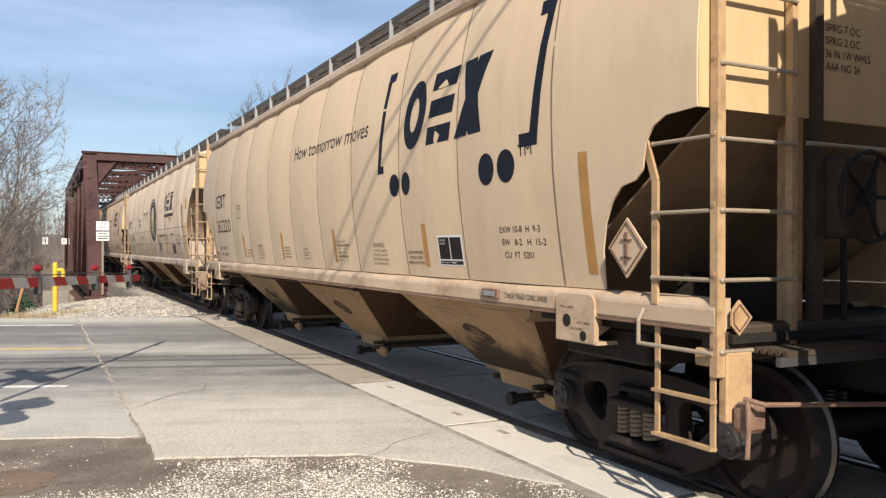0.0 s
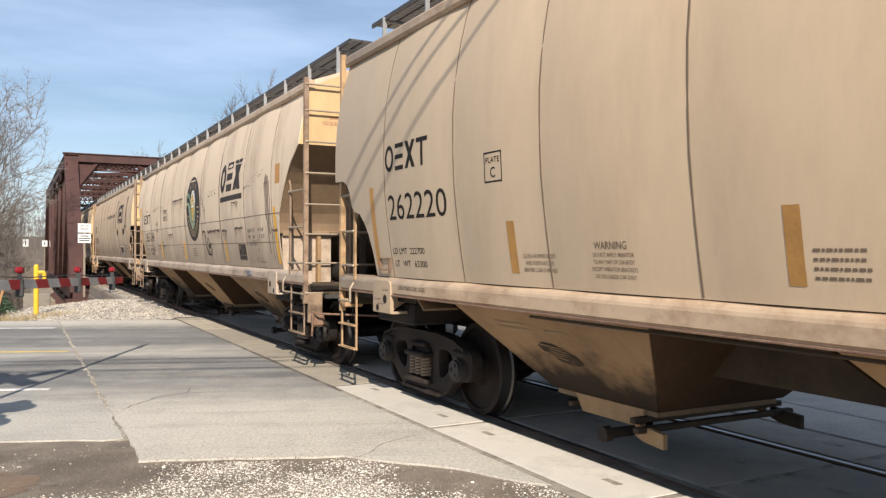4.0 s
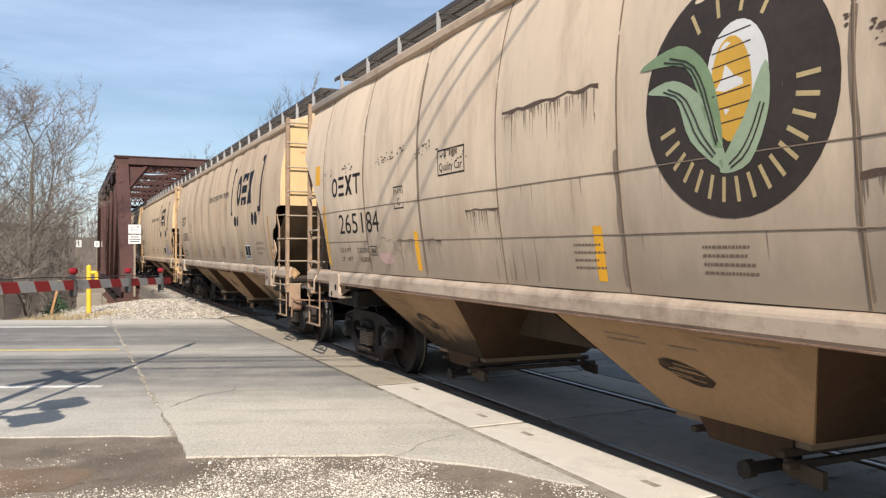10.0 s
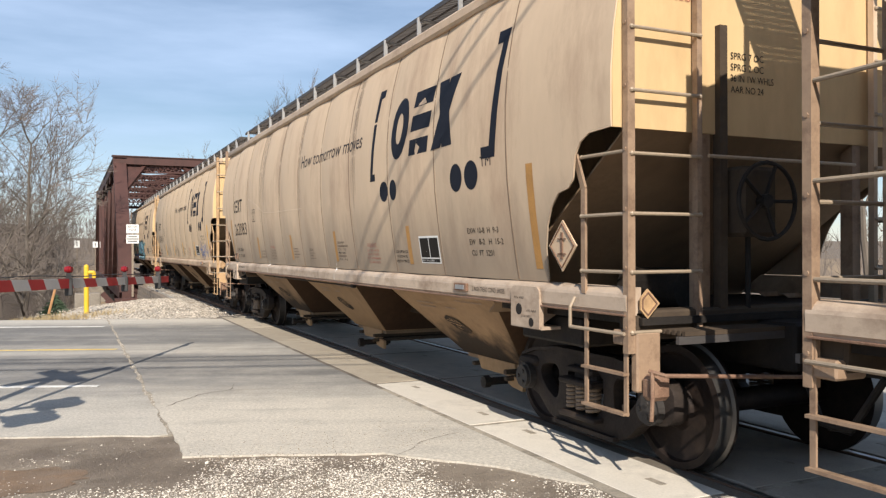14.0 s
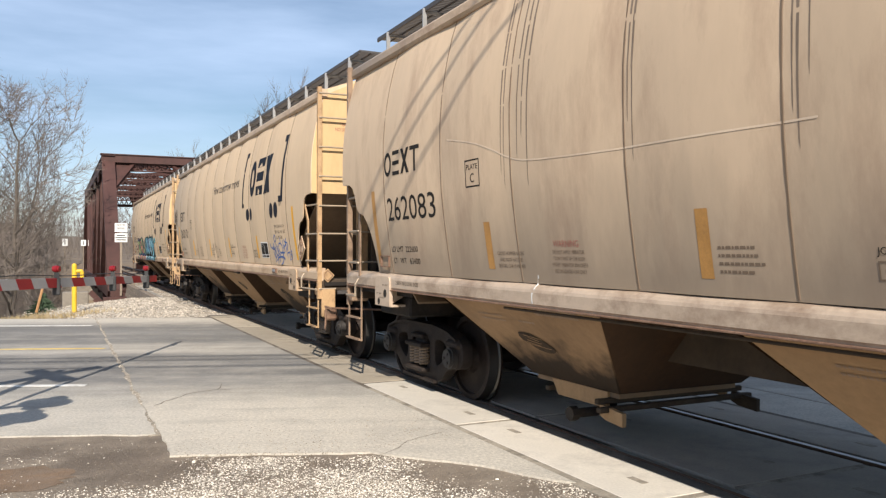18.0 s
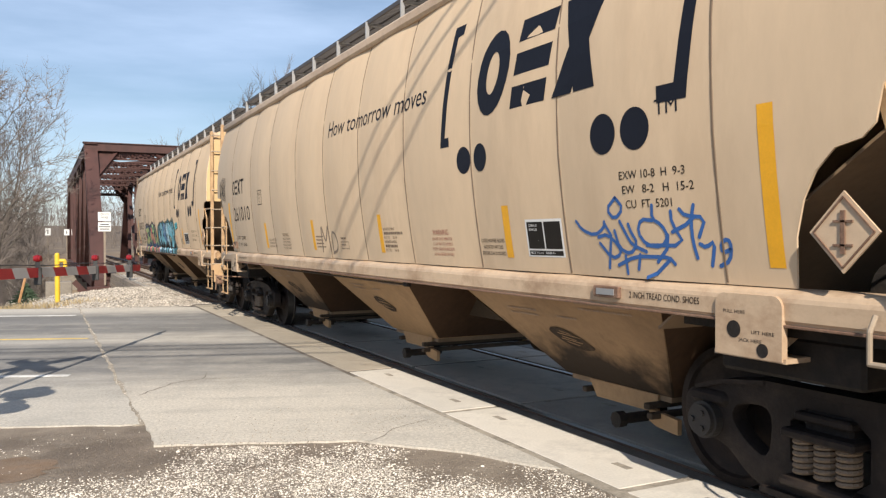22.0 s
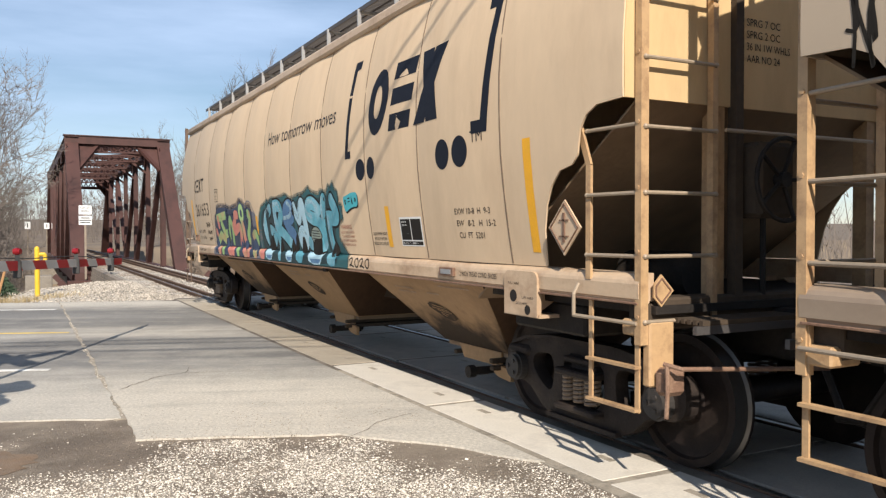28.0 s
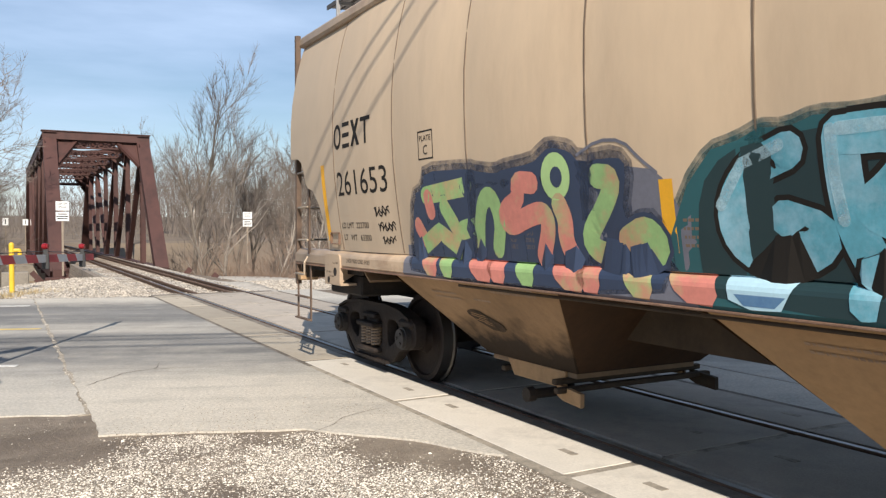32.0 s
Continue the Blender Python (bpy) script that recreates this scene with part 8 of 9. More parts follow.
def build_gate():
    """A lowered crossing gate: striped arm with lamps, mast with lights and crossbuck."""
    tip, left = Vector((-3.49, 13.1, 1.17)), Vector((-4.70, 10.52, 1.23))
    d = (tip - left).normalized()
    base = tip - d * 7.6
    o = Vector((-7.07, 6.0, 0))
    g = thing("crossing_gate", pose(*o), "lowered crossing gate arm with red and white slanted stripes", "crossing gate")
    side = Vector((d.y, -d.x, 0)).normalized()
    up = Vector((0, 0, 1))
    L = 7.6
    k = 24
    w = L / k
    for i in range(k):
        s0, s1 = i * w, (i + 1) * w
        h = 0.125 - 0.03 * i / k
        bm = bm_new()
        lean = 0.075
        pts = [(s0, -h / 2), (s1, -h / 2), (s1 - lean, h / 2), (s0 - lean, h / 2)]
        if i == k - 1:
            pts = [(s0, -h / 2), (s1, -h / 2), (s1, h / 2), (s0 - lean, h / 2)]
        a = [bm.verts.new(base - o + d * s + up * z - side * 0.022) for s, z in pts]
        b = [bm.verts.new(base - o + d * s + up * z + side * 0.022) for s, z in pts]
        bm.faces.new(a), bm.faces.new(b[::-1])
        for q in range(4):
            bm.faces.new((a[q], b[q], b[(q + 1) % 4], a[(q + 1) % 4]))
        part("stripe", tidy(bm), M_GATE_RED if (i % 2) else M_GATE_WHITE, g)
    for s in (7.2, 5.95, 4.35):
        p = base - o + d * s + up * 0.05
        bm = bm_new()
        box(bm, p.x, p.y, p.z + 0.03, 0.05, 0.05, 0.08)
        box(bm, p.x, p.y, p.z - 0.09, 0.085, 0.085, 0.20, bevel=0.01)
        lamp = part("gate_lamp", bm, M_DARKMETAL, g, "red warning lamp on the gate arm")
        bm = bm_new()
        disc(bm, p + Vector((0, 0, 0.11)), side, 0.042, 0.03, 16)
        disc(bm, p + Vector((0, 0, 0.11)), side, 0.034, 0.075, 16)
        part("lens", bm, M_LAMP_RED, lamp)
    bm = bm_new()
    pts = [base - o + d * s + up * (0.085 - 0.008 * math.sin(s * 3.0)) - side * 0.03 for s in [x * 0.25 for x in range(8, 30)]]
    rail_of(bm, pts, 0.006, 5)
    part("lamp_cable", bm, M_DARKMETAL, g)
    # mast with its lights, beside the road
    bm = bm_new()
    bar(bm, (0, 0, 0), (0, 0, 4.5), 0.06, 12)
    part("mast", bm, M_GALV, g)
    bm = bm_new()
    box(bm, base.x - o.x, base.y - o.y, 1.15, 0.5, 0.4, 0.6, bevel=0.03)
    box(bm, base.x - o.x, base.y - o.y, 0.45, 0.25, 0.25, 0.9)
    part("gate_machine", bm, M_GALV, g)
    for a in (45, -45):
        bm = bm_new()
        box(bm, 0, -0.08, 4.25, 1.2, 0.02, 0.22, Matrix.Rotation(radians(a), 4, "Y"))
        part("crossbuck_blade", bm, M_SIGN, g)
    bm = bm_new()
    beam(bm, (0, 0, 2.4), (0.9, 0.3, 2.4), 0.06, 0.06)
    beam(bm, (0, 0, 2.4), (0.67, -0.42, 2.4), 0.06, 0.06)
    part("light_arm", bm, M_GALV, g)
    for p in ((0.67, -0.42, 2.4), (0.9, 0.3, 2.4)):
        bm = bm_new()
        disc(bm, p, (0.5, 1, 0.4), 0.27, 0.02, 24)
        disc(bm, p, (0.5, 1, 0.0), 0.11, 0.5, 16)
        part("flasher", bm, M_DARKMETAL, g, "round black flasher with hood")


def build_posts():
    # yellow marker post with a cap pipe
    p = thing("marker_post", pose(-4.46, 23.35, -0.06), "yellow painted pipe post in the verge beside the road", "post")
    bm = bm_new()
    bar(bm, (0, 0, 0), (0, 0, 1.25), 0.062, 14)
    ball(bm, (0, 0, 1.25), 0.062, 12)
    part("pipe", bm, M_POST_YEL, p)
    bm = bm_new()
    rail_of(bm, [(0.03, 0, 1.1), (0.17, 0, 1.1), (0.19, 0, 1.05), (0.19, 0, 0.86)], 0.05, 10)
    part("bent_pipe", bm, M_POST_YEL, p)
    p = thing("stake", pose(-5.40, 25.4, -0.15, 0, 14, 20), "short leaning wooden survey stake in dry grass", "stake")
    bm = bm_new()
    box(bm, 0, 0, 0.45, 0.06, 0.05, 0.95, bevel=0.008)
    part("stick", bm, M_STAKE, p)
    bm = bm_new()
    box(bm, 0, 0, 0.9, 0.065, 0.055, 0.1)
    part("painted_tip", bm, M_POST_YEL, p)
    # warning signs at the bridge
    for x, y, zt, w, lab in ((-2.68, 32.8, 2.62, 0.45, "white warning sign pair on a thin post at the bridge"), (6.2, 40.0, 2.45, 0.46, "white warning sign pair on a post by the woods")):
        s = thing("bridge_sign", pose(x, y, -0.15), lab, "sign", "bridge warning signs")
        bm = bm_new()
        beam(bm, (0, 0.03, 0), (0, 0.03, zt + 0.1), 0.07, 0.05, (0, 1, 0))
        part("sign_post", bm, M_WOOD, s)
        for z0, h in ((zt - 0.17, 0.34), (zt - 0.56, 0.34)):
            bm = bm_new()
            box(bm, 0, 0, z0 + 0.15, w, 0.012, h, bevel=0.004)
            pl = part("sign_plate", bm, M_SIGN, s)
            vs_lines = (("KEEP OFF", 0.32), ("BRIDGE", 0.26)) if z0 > zt - 0.3 else ((None, 0.3), (None, 0.4), (None, 0.34))
            for j, (txt, lw) in enumerate(vs_lines):
                bm = bm_new()
                z = z0 + 0.24 - j * (0.12 if txt else 0.085)
                if txt:
                    vs, fs = words(txt, 1.0)
                    a, b = min(v.x for v in vs), max(v.x for v in vs)
                    made = [bm.verts.new((-lw / 2 + (v.x - a) * lw / (b - a), -0.009, z - 0.045 + v.y * 0.12)) for v in vs]
                    for f in fs:
                        bm.faces.new([made[i] for i in f])
                else:
                    box(bm, 0, -0.008, z, lw, 0.003, 0.035)
                part("sign_words", bm, M_INK, pl)
    for x, y, z, w in ((-4.40, 62, 2.15, 0.36), (-2.9, 74, 2.2, 0.4), (-2.35, 74.5, 2.2, 0.34)):
        s = thing("track_sign", pose(x, y, -0.3), "small white track sign on a thin post beyond the creek", "sign", "track signs")
        bm = bm_new()
        beam(bm, (0, 0.03, 0), (0, 0.03, z + 0.3), 0.06, 0.04, (0, 1, 0))
        part("sign_post", bm, M_WOOD, s)
        bm = bm_new()
        box(bm, 0, 0, z + 0.25, w, 0.015, 0.5)
        pl = part("sign_plate", bm, M_SIGN, s)
        bm = bm_new()
        box(bm, 0, -0.01, z + 0.25, 0.06, 0.004, 0.3)
        part("sign_mark", bm, M_INK, pl)
    # grey timber wing beside the track at the bridge end
    t = thing("timber_wing", pose(-1.75, 34.5, -0.1), "stacked grey timbers holding the ballast at the bridge", "timber")
    for k in range(4):
        bm = bm_new()
        beam(bm, (-0.03 * k, -6.6 + 0.9 * k, -0.06 - 0.215 * k), (-0.03 * k, 7.0, -0.06 - 0.215 * k), 0.2, 0.20)
        part("timber", bm, M_TIE, t)
    # electrical cabinet behind the post
    c = thing("pale_box", pose(-4.25, 33.5, -2.6), "pale concrete block beside the bridge", "block")
    bm = bm_new()
    box(bm, 0, 0, 1.25, 0.9, 0.8, 2.7, bevel=0.03)
    part("block", bm, M_ABUT, c)


def build_wires():
    """Overhead wires across the crossing, strung between two poles out of view."""
    for k, (off, z) in enumerate(((0.0, 9.4), (0.70, 9.4), (1.15, 9.4))):
        bm = bm_new()
        pts = []
        for i in range(25):
            x = -40 + 80 * i / 24
            sag = 0.9 * (1 - ((i - 10) / 12) ** 2)
            pts.append((x, -0.95 + off - 0.35 * (x + 7.31), z - sag + 0.9))
        rail_of(bm, pts, 0.021, 6)
        tagged(link("power_line", bm, M_DARKMETAL), "thin dark overhead power line", "wire", "overhead wires")
    for x in (-40, 40):
        p = thing("utility_pole", pose(x, 0.0 - 0.35 * (x + 7.31), 0), "weathered wooden utility pole", "pole", "utility poles")
        bm = bm_new()
        bar(bm, (0, 0, -0.2), (0, 0, 10.6), 0.16, 12, 0.11)
        part("pole_shaft", bm, M_WOOD, p)
        bm = bm_new()
        beam(bm, (0.0, -1.2, 9.1), (0.0, 1.2, 9.1), 0.1, 0.12)
        part("cross_arm", bm, M_WOOD, p)


build_gate()
build_posts()
build_wires()


# ---- bare trees and brush ----
M_BARK = mat("grey_brown_bark", (0.15, 0.125, 0.10), 0.95, var=0.35, scale=2, fine=25, bump=0.4, stretch=(1, 1, 0.3), rnd=0.18)
M_BARK_PALE = mat("pale_sapling_bark", (0.30, 0.262, 0.22), 0.9, var=0.3, scale=2, fine=20, bump=0.3, stretch=(1, 1, 0.3), rnd=0.2)
M_TWIG = mat("grey_twigs", (0.150, 0.123, 0.102), 0.95, var=0.25, scale=1, fine=10, bump=0, rnd=0.18)
M_BRUSH = mat("dry_red_brown_brush", (0.19, 0.130, 0.093), 0.95, var=0.4, scale=0.3, fine=3, bump=0)
M_BRUSH_FAR = mat("grey_far_woods", (0.165, 0.137, 0.116), 0.95, var=0.35, scale=0.15, fine=2, bump=0)
M_GRASS = mat("dead_straw_grass", (0.36, 0.28, 0.15), 0.95, var=0.3, scale=1, fine=6, bump=0)
M_PINE = mat("dark_evergreen", (0.035, 0.06, 0.03), 0.9, var=0.3, scale=3, fine=20, bump=0)


def sticks_mesh(name, segs, material):
    """Tapered three-sided sticks joined into one mesh."""
    vs, fs = [], []
    for p, q, r0, r1, n in segs:
        d = (q - p)
        if d.length < 1e-5:
            continue
        d.normalize()
        a = d.cross(Vector((0.3, 0.9, 0.1))).normalized()
        b = d.cross(a)
        k = len(vs)
        if n == 3 and r1 <= r0 * 0.5:
            vs += [p + a * r0, p - a * r0 * 0.5 + b * r0 * 0.87, p - a * r0 * 0.5 - b * r0 * 0.87, q]
            fs += [(k, k + 1, k + 3), (k + 1, k + 2, k + 3), (k + 2, k, k + 3)]
            continue
        for c, r in ((p, r0), (q, r1)):
            for i in range(n):
                w = 2 * math.pi * i / n
                vs.append(c + (a * math.cos(w) + b * math.sin(w)) * r)
        for i in range(n):
            j = (i + 1) % n
            fs.append((k + i, k + j, k + n + j, k + n + i))
    me = bpy.data.meshes.new(name)
    me.from_pydata([tuple(v) for v in vs], [], fs)
    me.materials.append(material)
    return me


def grow(seed, tall, spread, twigs):
    """Segments of a bare tree: (stout ones, fine ones)."""
    rng = random.Random(seed)
    stout, fine = [], []

    def limb(p, d, length, r, level):
        n = (9, 6, 5, 3)[level]
        step = length / n
        for i in range(n):
            d = (d + Vector((rng.gauss(0, 1), rng.gauss(0, 1), rng.gauss(0, 1))) * (0.07, 0.13, 0.16, 0.20)[level] + Vector((0, 0, (0.02, 0.07, 0.09, 0.08)[level]))).normalized()
            q = p + d * step
            ra, rb = r * (1 - 0.82 * i / n), r * (1 - 0.82 * (i + 1) / n)
            (stout if level < 2 else fine).append((p, q, ra, rb, (7, 5, 3, 3)[level]))
            if level < 3 and (i > (1, 0, 0)[level] or i == n - 1):
                kids = ((2, 2, 3), (2, 2, 3), twigs)[level]
                for _ in range(rng.choice(kids)):
                    side = Vector((rng.gauss(0, 1), rng.gauss(0, 1), 0.2 * rng.gauss(0, 1))).normalized()
                    side = (side - d * side.dot(d)).normalized()
                    a = radians(rng.uniform(28, 58)) * spread
                    c = (d * math.cos(a) + side * math.sin(a)).normalized()
                    f = (1 - 0.55 * i / n)
                    limb(q, c, length * rng.uniform(0.36, 0.60) * (f if level == 0 else (0.6 + 0.4 * f)), max((0.032, 0.017, 0.0095)[level], rb * rng.uniform(0.42, 0.62)), level + 1)
            p = q
    limb(Vector((0, 0, -0.3)), Vector((rng.gauss(0, 0.05), rng.gauss(0, 0.05), 1)).normalized(), tall, tall * 0.014 + 0.03, 0)
    return stout, fine


def tree_kind(name, seed, tall, spread, twigs, label, bark=M_BARK):
    stout, fine = grow(seed, tall, spread, twigs)
    t = thing(name, pose(0, 0, -200), label, "tree", "bare trees")
    for nm, segs, m in (("trunk", stout, bark), ("crown", fine, M_TWIG)):
        o = new(nm, sticks_mesh(nm, segs, m))
        o.parent = t
    return t


def plant(t, spots):
    first = True
    for x, y, s, rz in spots:
        m = Matrix.Translation((x, y, height(x, y))) @ Matrix.Rotation(radians(rz), 4, "Z")
        if first:
            t.matrix_basis = m @ Matrix.Diagonal((s, s, s, 1))
            first = False
        else:
            o = copy_thing(t, m)
            o.scale = (s, s, s)


OAK = tree_kind("bare_tree", 11, 13.5, 1.15, (3, 4, 4), "spreading bare tree with grey-brown twigs on the creek bank")
plant(OAK, [(-6.9, 45, 1.0, 10), (-10.0, 49, 1.1, 130), (-8.6, 55, 1.15, 250)])
ASH = tree_kind("bare_tree", 23, 13.5, 0.50, (2, 3, 4), "tall slender bare tree with upswept grey branches")
plant(ASH, [(8.0, 64, 1.14, 0), (12.6, 67, 0.85, 95), (14.4, 69, 0.82, 310), (16.6, 70, 0.85, 60), (7.0, 86, 0.62, 160), (18.6, 72, 0.95, 140), (-8.2, 62, 1.0, 20), (22.5, 70, 0.9, 250), (13.0, 112, 0.85, 300), (28, 52, 0.95, 120), (35, 30, 1.0, 220), (32, 10, 0.95, 330)])
BIRCH = tree_kind("bare_tree", 37, 10.0, 0.7, (1, 2, 2), "thin pale bare sapling among brush", M_BARK_PALE)
plant(BIRCH, [(8.2, 56, 1.0, 0), (9.6, 60, 1.15, 60), (12.5, 58, 0.9, 120), (15.0, 56, 1.1, 180), (17.2, 60, 1.0, 240), (15.0, 92, 0.9, 300), (20.5, 52, 0.9, 75), (24, 60, 1.0, 135), (-6.6, 56, 0.8, 195),
               (-10.5, 66, 0.9, 255), (26, 34, 0.9, 10), (30, 42, 1.0, 70), (18, 44, 0.8, 130), (23, 14, 0.8, 190), (27, 6, 0.9, 250), (37, 4, 1.0, 100)])


def brush(name, n, region, tall, material, label, seed, r=0.012, forks=3):
    """A thicket of thin stems: one uncountable mass."""
    rng = random.Random(seed)
    segs = []
    for _ in range(n):
        x, y = region(rng)
        z = height(x, y)
        h = tall * rng.uniform(0.45, 1.0)
        p = Vector((x, y, z - 0.1))
        d = Vector((rng.gauss(0, 0.16), rng.gauss(0, 0.16), 1)).normalized()
        for k in range(3):
            q = p + d * h / 3
            segs.append((p, q, r * (1 - 0.3 * k), r * (0.7 - 0.28 * k), 3))
            for _f in range(forks if k else 1):
                e = (d + Vector((rng.gauss(0, 0.45), rng.gauss(0, 0.45), 0.1))).normalized()
                segs.append((q, q + e * h * rng.uniform(0.15, 0.32), r * 0.45, r * 0.2, 3))
            p = q
            d = (d + Vector((rng.gauss(0, 0.12), rng.gauss(0, 0.12), 0))).normalized()
    ob = new(name, sticks_mesh(name, segs, material))
    tagged(ob, label, "brush", kind="stuff")


brush("thicket", 8500, lambda g: (g.uniform(3.9, 36), g.uniform(38.5, 66)), 4.4, M_BRUSH, "dense leafless red-brown thicket on the creek bank", 1, 0.014, 4)
brush("thicket", 5600, lambda g: (g.uniform(-24, -4.6), g.uniform(42, 95)), 6.0, M_BRUSH_FAR, "leafless grey-brown thicket on the slope", 2, 0.016, 4)
brush("far_woods", 3300, lambda g: (g.uniform(14, 90), g.uniform(100, 190)), 11.0, M_BRUSH_FAR, "distant grey leafless woods", 3, 0.045, 5)
brush("far_woods", 1700, lambda g: (g.uniform(-60, 14), g.uniform(100, 190)), 6.5, M_BRUSH_FAR, "low distant leafless woods beyond the bridge", 5, 0.04, 5)
brush("far_woods", 900, lambda g: (g.uniform(38, 90), g.uniform(-15, 100)), 9.0, M_BRUSH_FAR, "distant grey leafless woods beyond the road", 4, 0.05, 4)


def tufts(name, n, region, tall, material, label, seed):
    rng = random.Random(seed)
    vs, fs = [], []
    for _ in range(n):
        x, y = region(rng)
        z = height(x, y) - 0.01
        for _k in range(6):
            a = rng.uniform(0, 6.283)
            h = tall * rng.uniform(0.4, 1)
            w = 0.012
            ox, oy = rng.gauss(0, 0.05), rng.gauss(0, 0.05)
            k = len(vs)
            vs += [(x + ox - w * math.cos(a), y + oy - w * math.sin(a), z), (x + ox + w * math.cos(a), y + oy + w * math.sin(a), z), (x + ox + rng.gauss(0, 0.5) * h, y + oy + rng.gauss(0, 0.5) * h, z + h)]
            fs.append((k, k + 1, k + 2))
    me = bpy.data.meshes.new(name)
    me.from_pydata(vs, [], fs)
    me.materials.append(material)
    tagged(new(name, me), label, "grass", kind="stuff")


tufts("dry_grass", 2600, lambda g: (g.uniform(-9.5, -3.0), g.uniform(21.6, 38)), 0.22, M_GRASS, "short dead straw-coloured grass on the verge", 1)
tufts("dry_grass", 1500, lambda g: (g.uniform(-14, -4.5), g.uniform(30, 60)), 0.5, M_GRASS, "tall dead grass on the bank", 2)


def evergreen():
    t = thing("evergreen_shrub", pose(-5.3, 29.5, height(-5.3, 29.5)), "small dark evergreen shrub in the dry verge", "shrub")
    rng = random.Random(3)
    segs = []
    for i in range(900):
        z = rng.uniform(0.05, 0.9)
        a = rng.uniform(0, 6.283)
        rad = (0.95 - z) * 0.75
        p = Vector((0, 0, z * 0.9))
        q = Vector((rad * math.cos(a), rad * math.sin(a), z * 0.8 + rng.uniform(-0.05, 0.1)))
        p, q = p * 2.0, q * 2.0
        segs.append((p.lerp(q, 0.3), q, 0.03, 0.008, 3))
    o = new("foliage", sticks_mesh("foliage", segs, M_PINE))
    o.parent = t
    bm = bm_new()
    bar(bm, (0, 0, -0.1), (0, 0, 1.6), 0.04, 6)
    part("stem", bm, M_BARK, t)


evergreen()


# ---- loose stones ----
def stones(name, n, place, size, material, label, seed, z0_=-0.03):
    """Crushed stone as low irregular lumps in one mass."""
    rng = random.Random(seed)
    vs, fs = [], []
    z0 = z0_
    for _ in range(n):
        x, y = place(rng)
        s = size * rng.uniform(0.4, 1.25)
        k = len(vs)
        a0 = rng.uniform(0, 6.28)
        long_ = rng.uniform(0.55, 1.0)
        ca, sa = math.cos(a0 * 1.7), math.sin(a0 * 1.7)
        ring = []
        for i in range(4):
            u, v = s * rng.uniform(0.75, 1.2) * math.cos(a0 + i * 1.5708), long_ * s * rng.uniform(0.75, 1.2) * math.sin(a0 + i * 1.5708)
            ring.append((x + u * ca - v * sa, y + u * sa + v * ca))
        h = s * rng.uniform(0.3, 0.75)
        if callable(z0_):
            z0 = z0_(x, y)
        vs += [(px, py, z0 - 0.004) for px, py in ring]
        vs += [(x + (px - x) * 0.62 + rng.uniform(-0.1, 0.1) * s, y + (py - y) * 0.62, z0 + h * rng.uniform(0.7, 1.1)) for px, py in ring]
        for i in range(4):
            j = (i + 1) % 4
            fs.append((k + i, k + j, k + 4 + j, k + 4 + i))
        fs.append(tuple(k + 4 + i for i in range(4)))
    me = bpy.data.meshes.new(name)
    me.from_pydata(vs, [], fs)
    me.materials.append(material)
    tagged(new(name, me), label, "gravel", kind="stuff")


# middle, half widths and thickness of the drifts of crushed stone
DRIFTS = ((-4.75, 5.15, 1.0, 0.75, 1.3), (-3.05, 4.95, 0.55, 0.85, 1.3), (-3.45, 6.1, 0.38, 0.30, 0.75), (-2.55, 5.75, 0.28, 0.38, 0.75), (-3.95, 5.65, 0.35, 0.40, 0.6), (-2.35, 4.2, 0.5, 0.6, 1.0),
          (-1.75, 4.6, 0.16, 1.2, 0.6), (-6.3, 5.6, 0.8, 0.8, 0.6))


def drift_cells(step=0.06):
    """Cells of the verge and how likely a stone lies in each."""
    cells, weights = [], []
    for i in range(int(5.6 / step)):
        for j in range(int(4.6 / step)):
            x, y = -7.2 + i * step, 3.0 + j * step
            if y > road_y(5.3 if x < -4.06 else 4.55, x) - 0.03:
                continue
            d = 0.45 * noise.noise((x * 1.6, y * 1.6, 7.3)) + 0.35 * noise.noise((x * 4.5, y * 4.5, 2.7)) - 0.22
            for cx, cy, rx, ry, a in DRIFTS:
                d += a * math.exp(-((x - cx) / rx) ** 2 - ((y - cy) / ry) ** 2)
            cells.append((x, y))
            weights.append(min(1.0, max(0.02, d + 0.08)) ** 1.5)
    return cells, list(itertools.accumulate(weights))


CELLS, HEAP = drift_cells()


def in_patch(g):
    """Stones lie in drifts with bare mud between them."""
    x, y = g.choices(CELLS, cum_weights=HEAP)[0]
    return x + g.uniform(0, 0.06), y + g.uniform(0, 0.06)


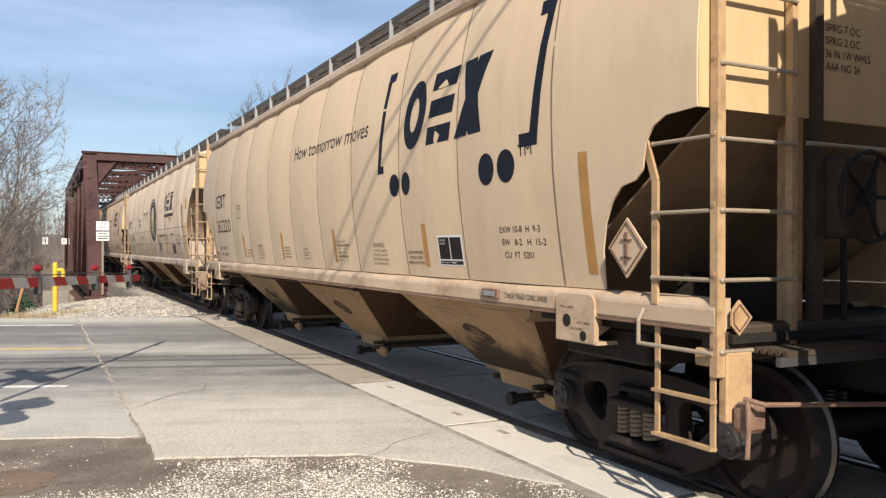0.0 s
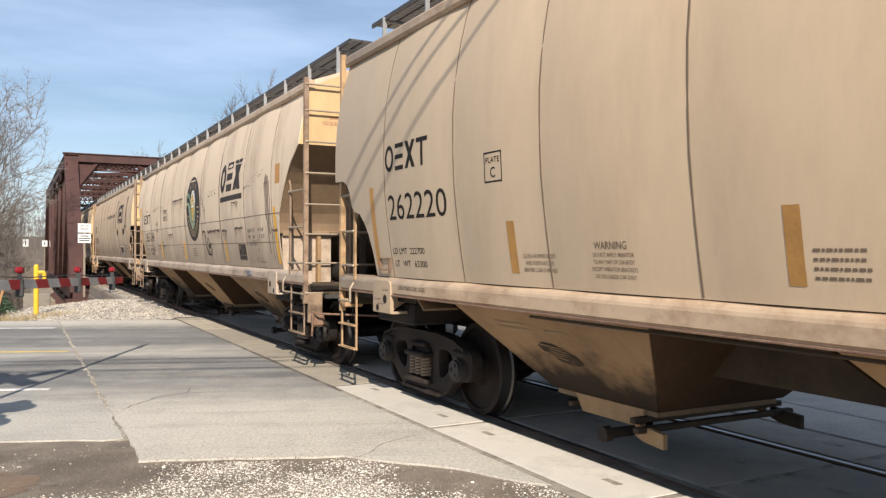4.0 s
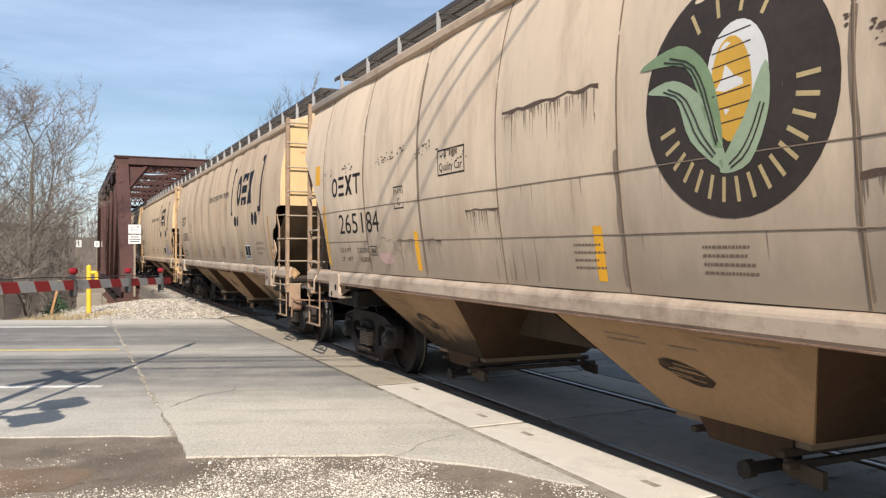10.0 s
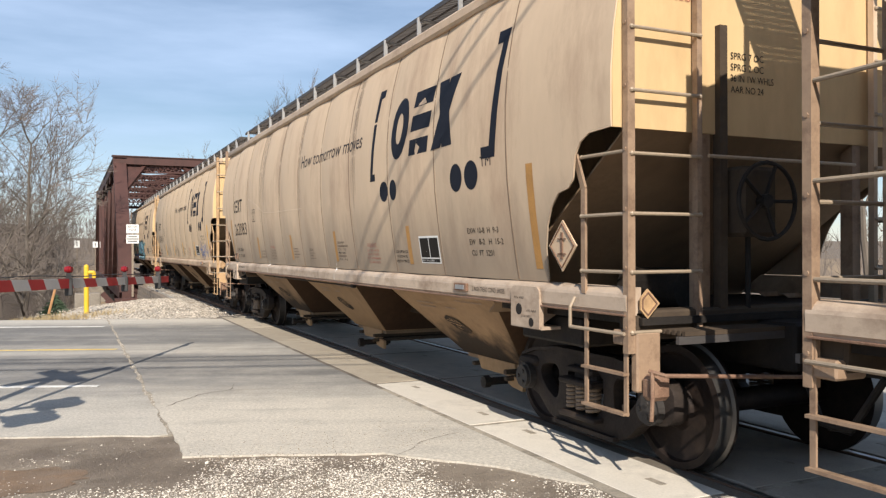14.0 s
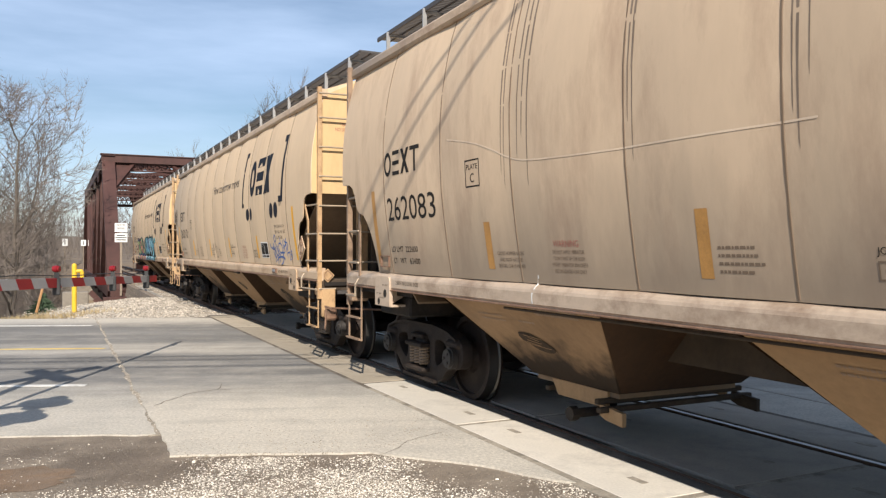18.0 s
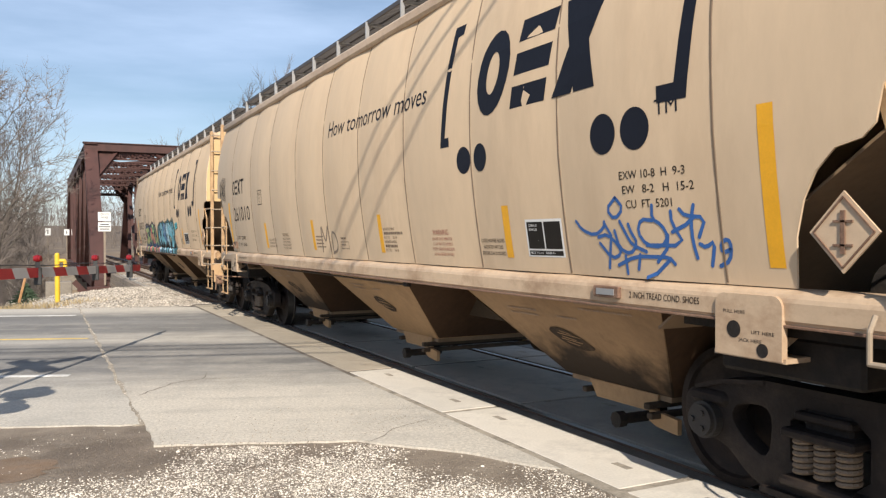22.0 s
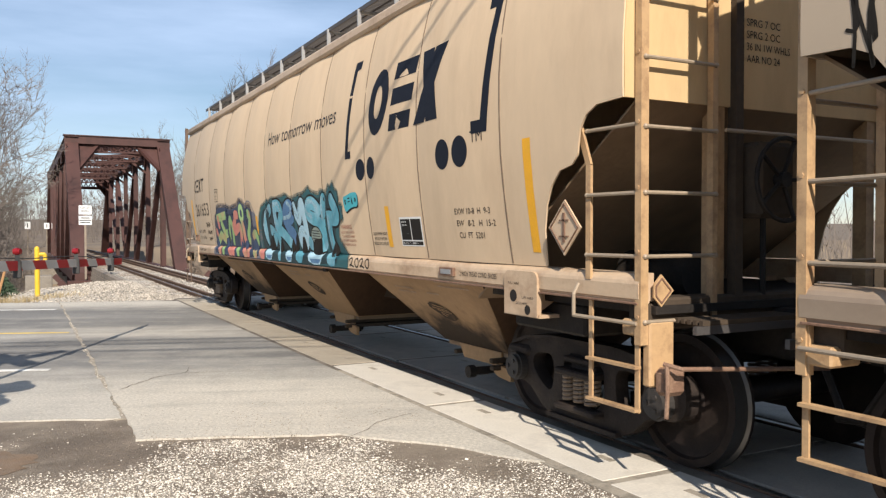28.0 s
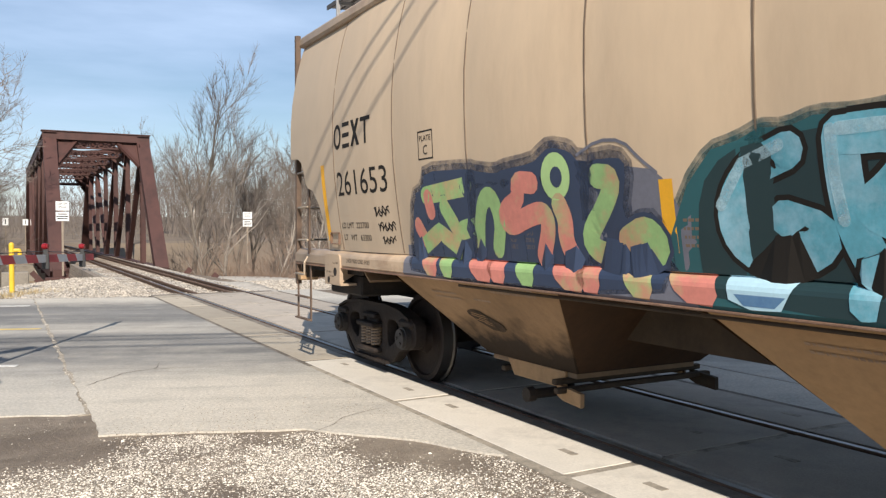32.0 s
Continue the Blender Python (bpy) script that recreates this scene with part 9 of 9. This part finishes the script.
stones("gravel", 52000, in_patch, 0.0088, M_STONE, "pale crushed limestone scattered over mud", 1, -0.016)
stones("gravel", 14000, lambda g: (-1.6 - abs(g.gauss(0, 2.4)), 7.3 - abs(g.gauss(0, 2.0))), 0.006, M_GRIT, "brown grit in the mud", 8, -0.016)
stones("gravel", 200, lambda g: (g.uniform(-6.5, -1.7), g.uniform(3.0, 6.4)), 0.018, M_STONE, "larger pale stones on the mud", 2, -0.018)
stones("gravel", 2600, lambda g: (-4.06 + g.gauss(0, 0.03), g.uniform(7.5, 20.2)), 0.009, M_STONE, "pale chips in the broken road joint", 3, -0.010)
stones("gravel", 11000, lambda g: (-1.5 - abs(g.gauss(0, 1.5)), 20.4 + g.uniform(0, 7.5)), 0.024, M_STONE_B, "pale ballast stones heaped along the track", 4, shoulder_z)
stones("gravel", 4000, lambda g: (g.uniform(-1.45, 1.45), 20.3 + abs(g.gauss(0, 9))), 0.024, M_STONE_B, "pale ballast between the rails", 7, shoulder_z)
stones("gravel", 1500, lambda g: (g.uniform(-4.0, -1.7), road_y(4.6, -2.8) + abs(g.gauss(0, 0.7))), 0.0045, M_GRIT, "fine chips strewn on the apron", 5, 0.003)
stones("gravel", 4000, lambda g: (1.7 + abs(g.gauss(0, 2.5)), 20.4 + abs(g.gauss(0, 2.2))), 0.026, M_STONE_B, "pale ballast stones beyond the track", 6, shoulder_z)


# ---- movement ----
# seconds, and the way the train has gone by then
GONE = [(0, 0.35), (1, 2.7), (2, 5.04), (3, 7.35), (4, 9.69), (5, 12.06), (6, 14.44), (7, 16.85), (8, 19.23), (9, 21.58), (10, 23.93), (11, 26.27), (12, 28.6), (13, 30.92), (14, 33.27),
        (15, 35.66), (16, 38.09), (17, 40.5), (18, 42.87), (19, 45.19), (20, 47.53), (21, 49.88), (22, 52.17), (23, 54.51), (24, 56.85), (25, 59.2), (26, 61.55), (27, 63.93), (28, 66.3),
        (29, 68.64), (30, 70.96), (31, 73.28), (32, 75.61)]


def gone(t):
    for (ta, a), (tb, b) in zip(GONE, GONE[1:]):
        if t <= tb:
            return a + (b - a) * (t - ta) / (tb - ta)
    return GONE[-1][1]


def motions():
    for car in CARS:
        y0 = car["start"]
        walk(car, [(t, pose(0, y0 - g, 0)) for t, g in GONE])
        del car["start"]
    for w in WHEELS:
        y, z = w.matrix_basis.translation.y, w.matrix_basis.translation.z
        walk(w, [(0.2 * k, pose(0, y, z, math.degrees(gone(0.2 * k) / 0.457), 0, 0)) for k in range(161)])


motions()
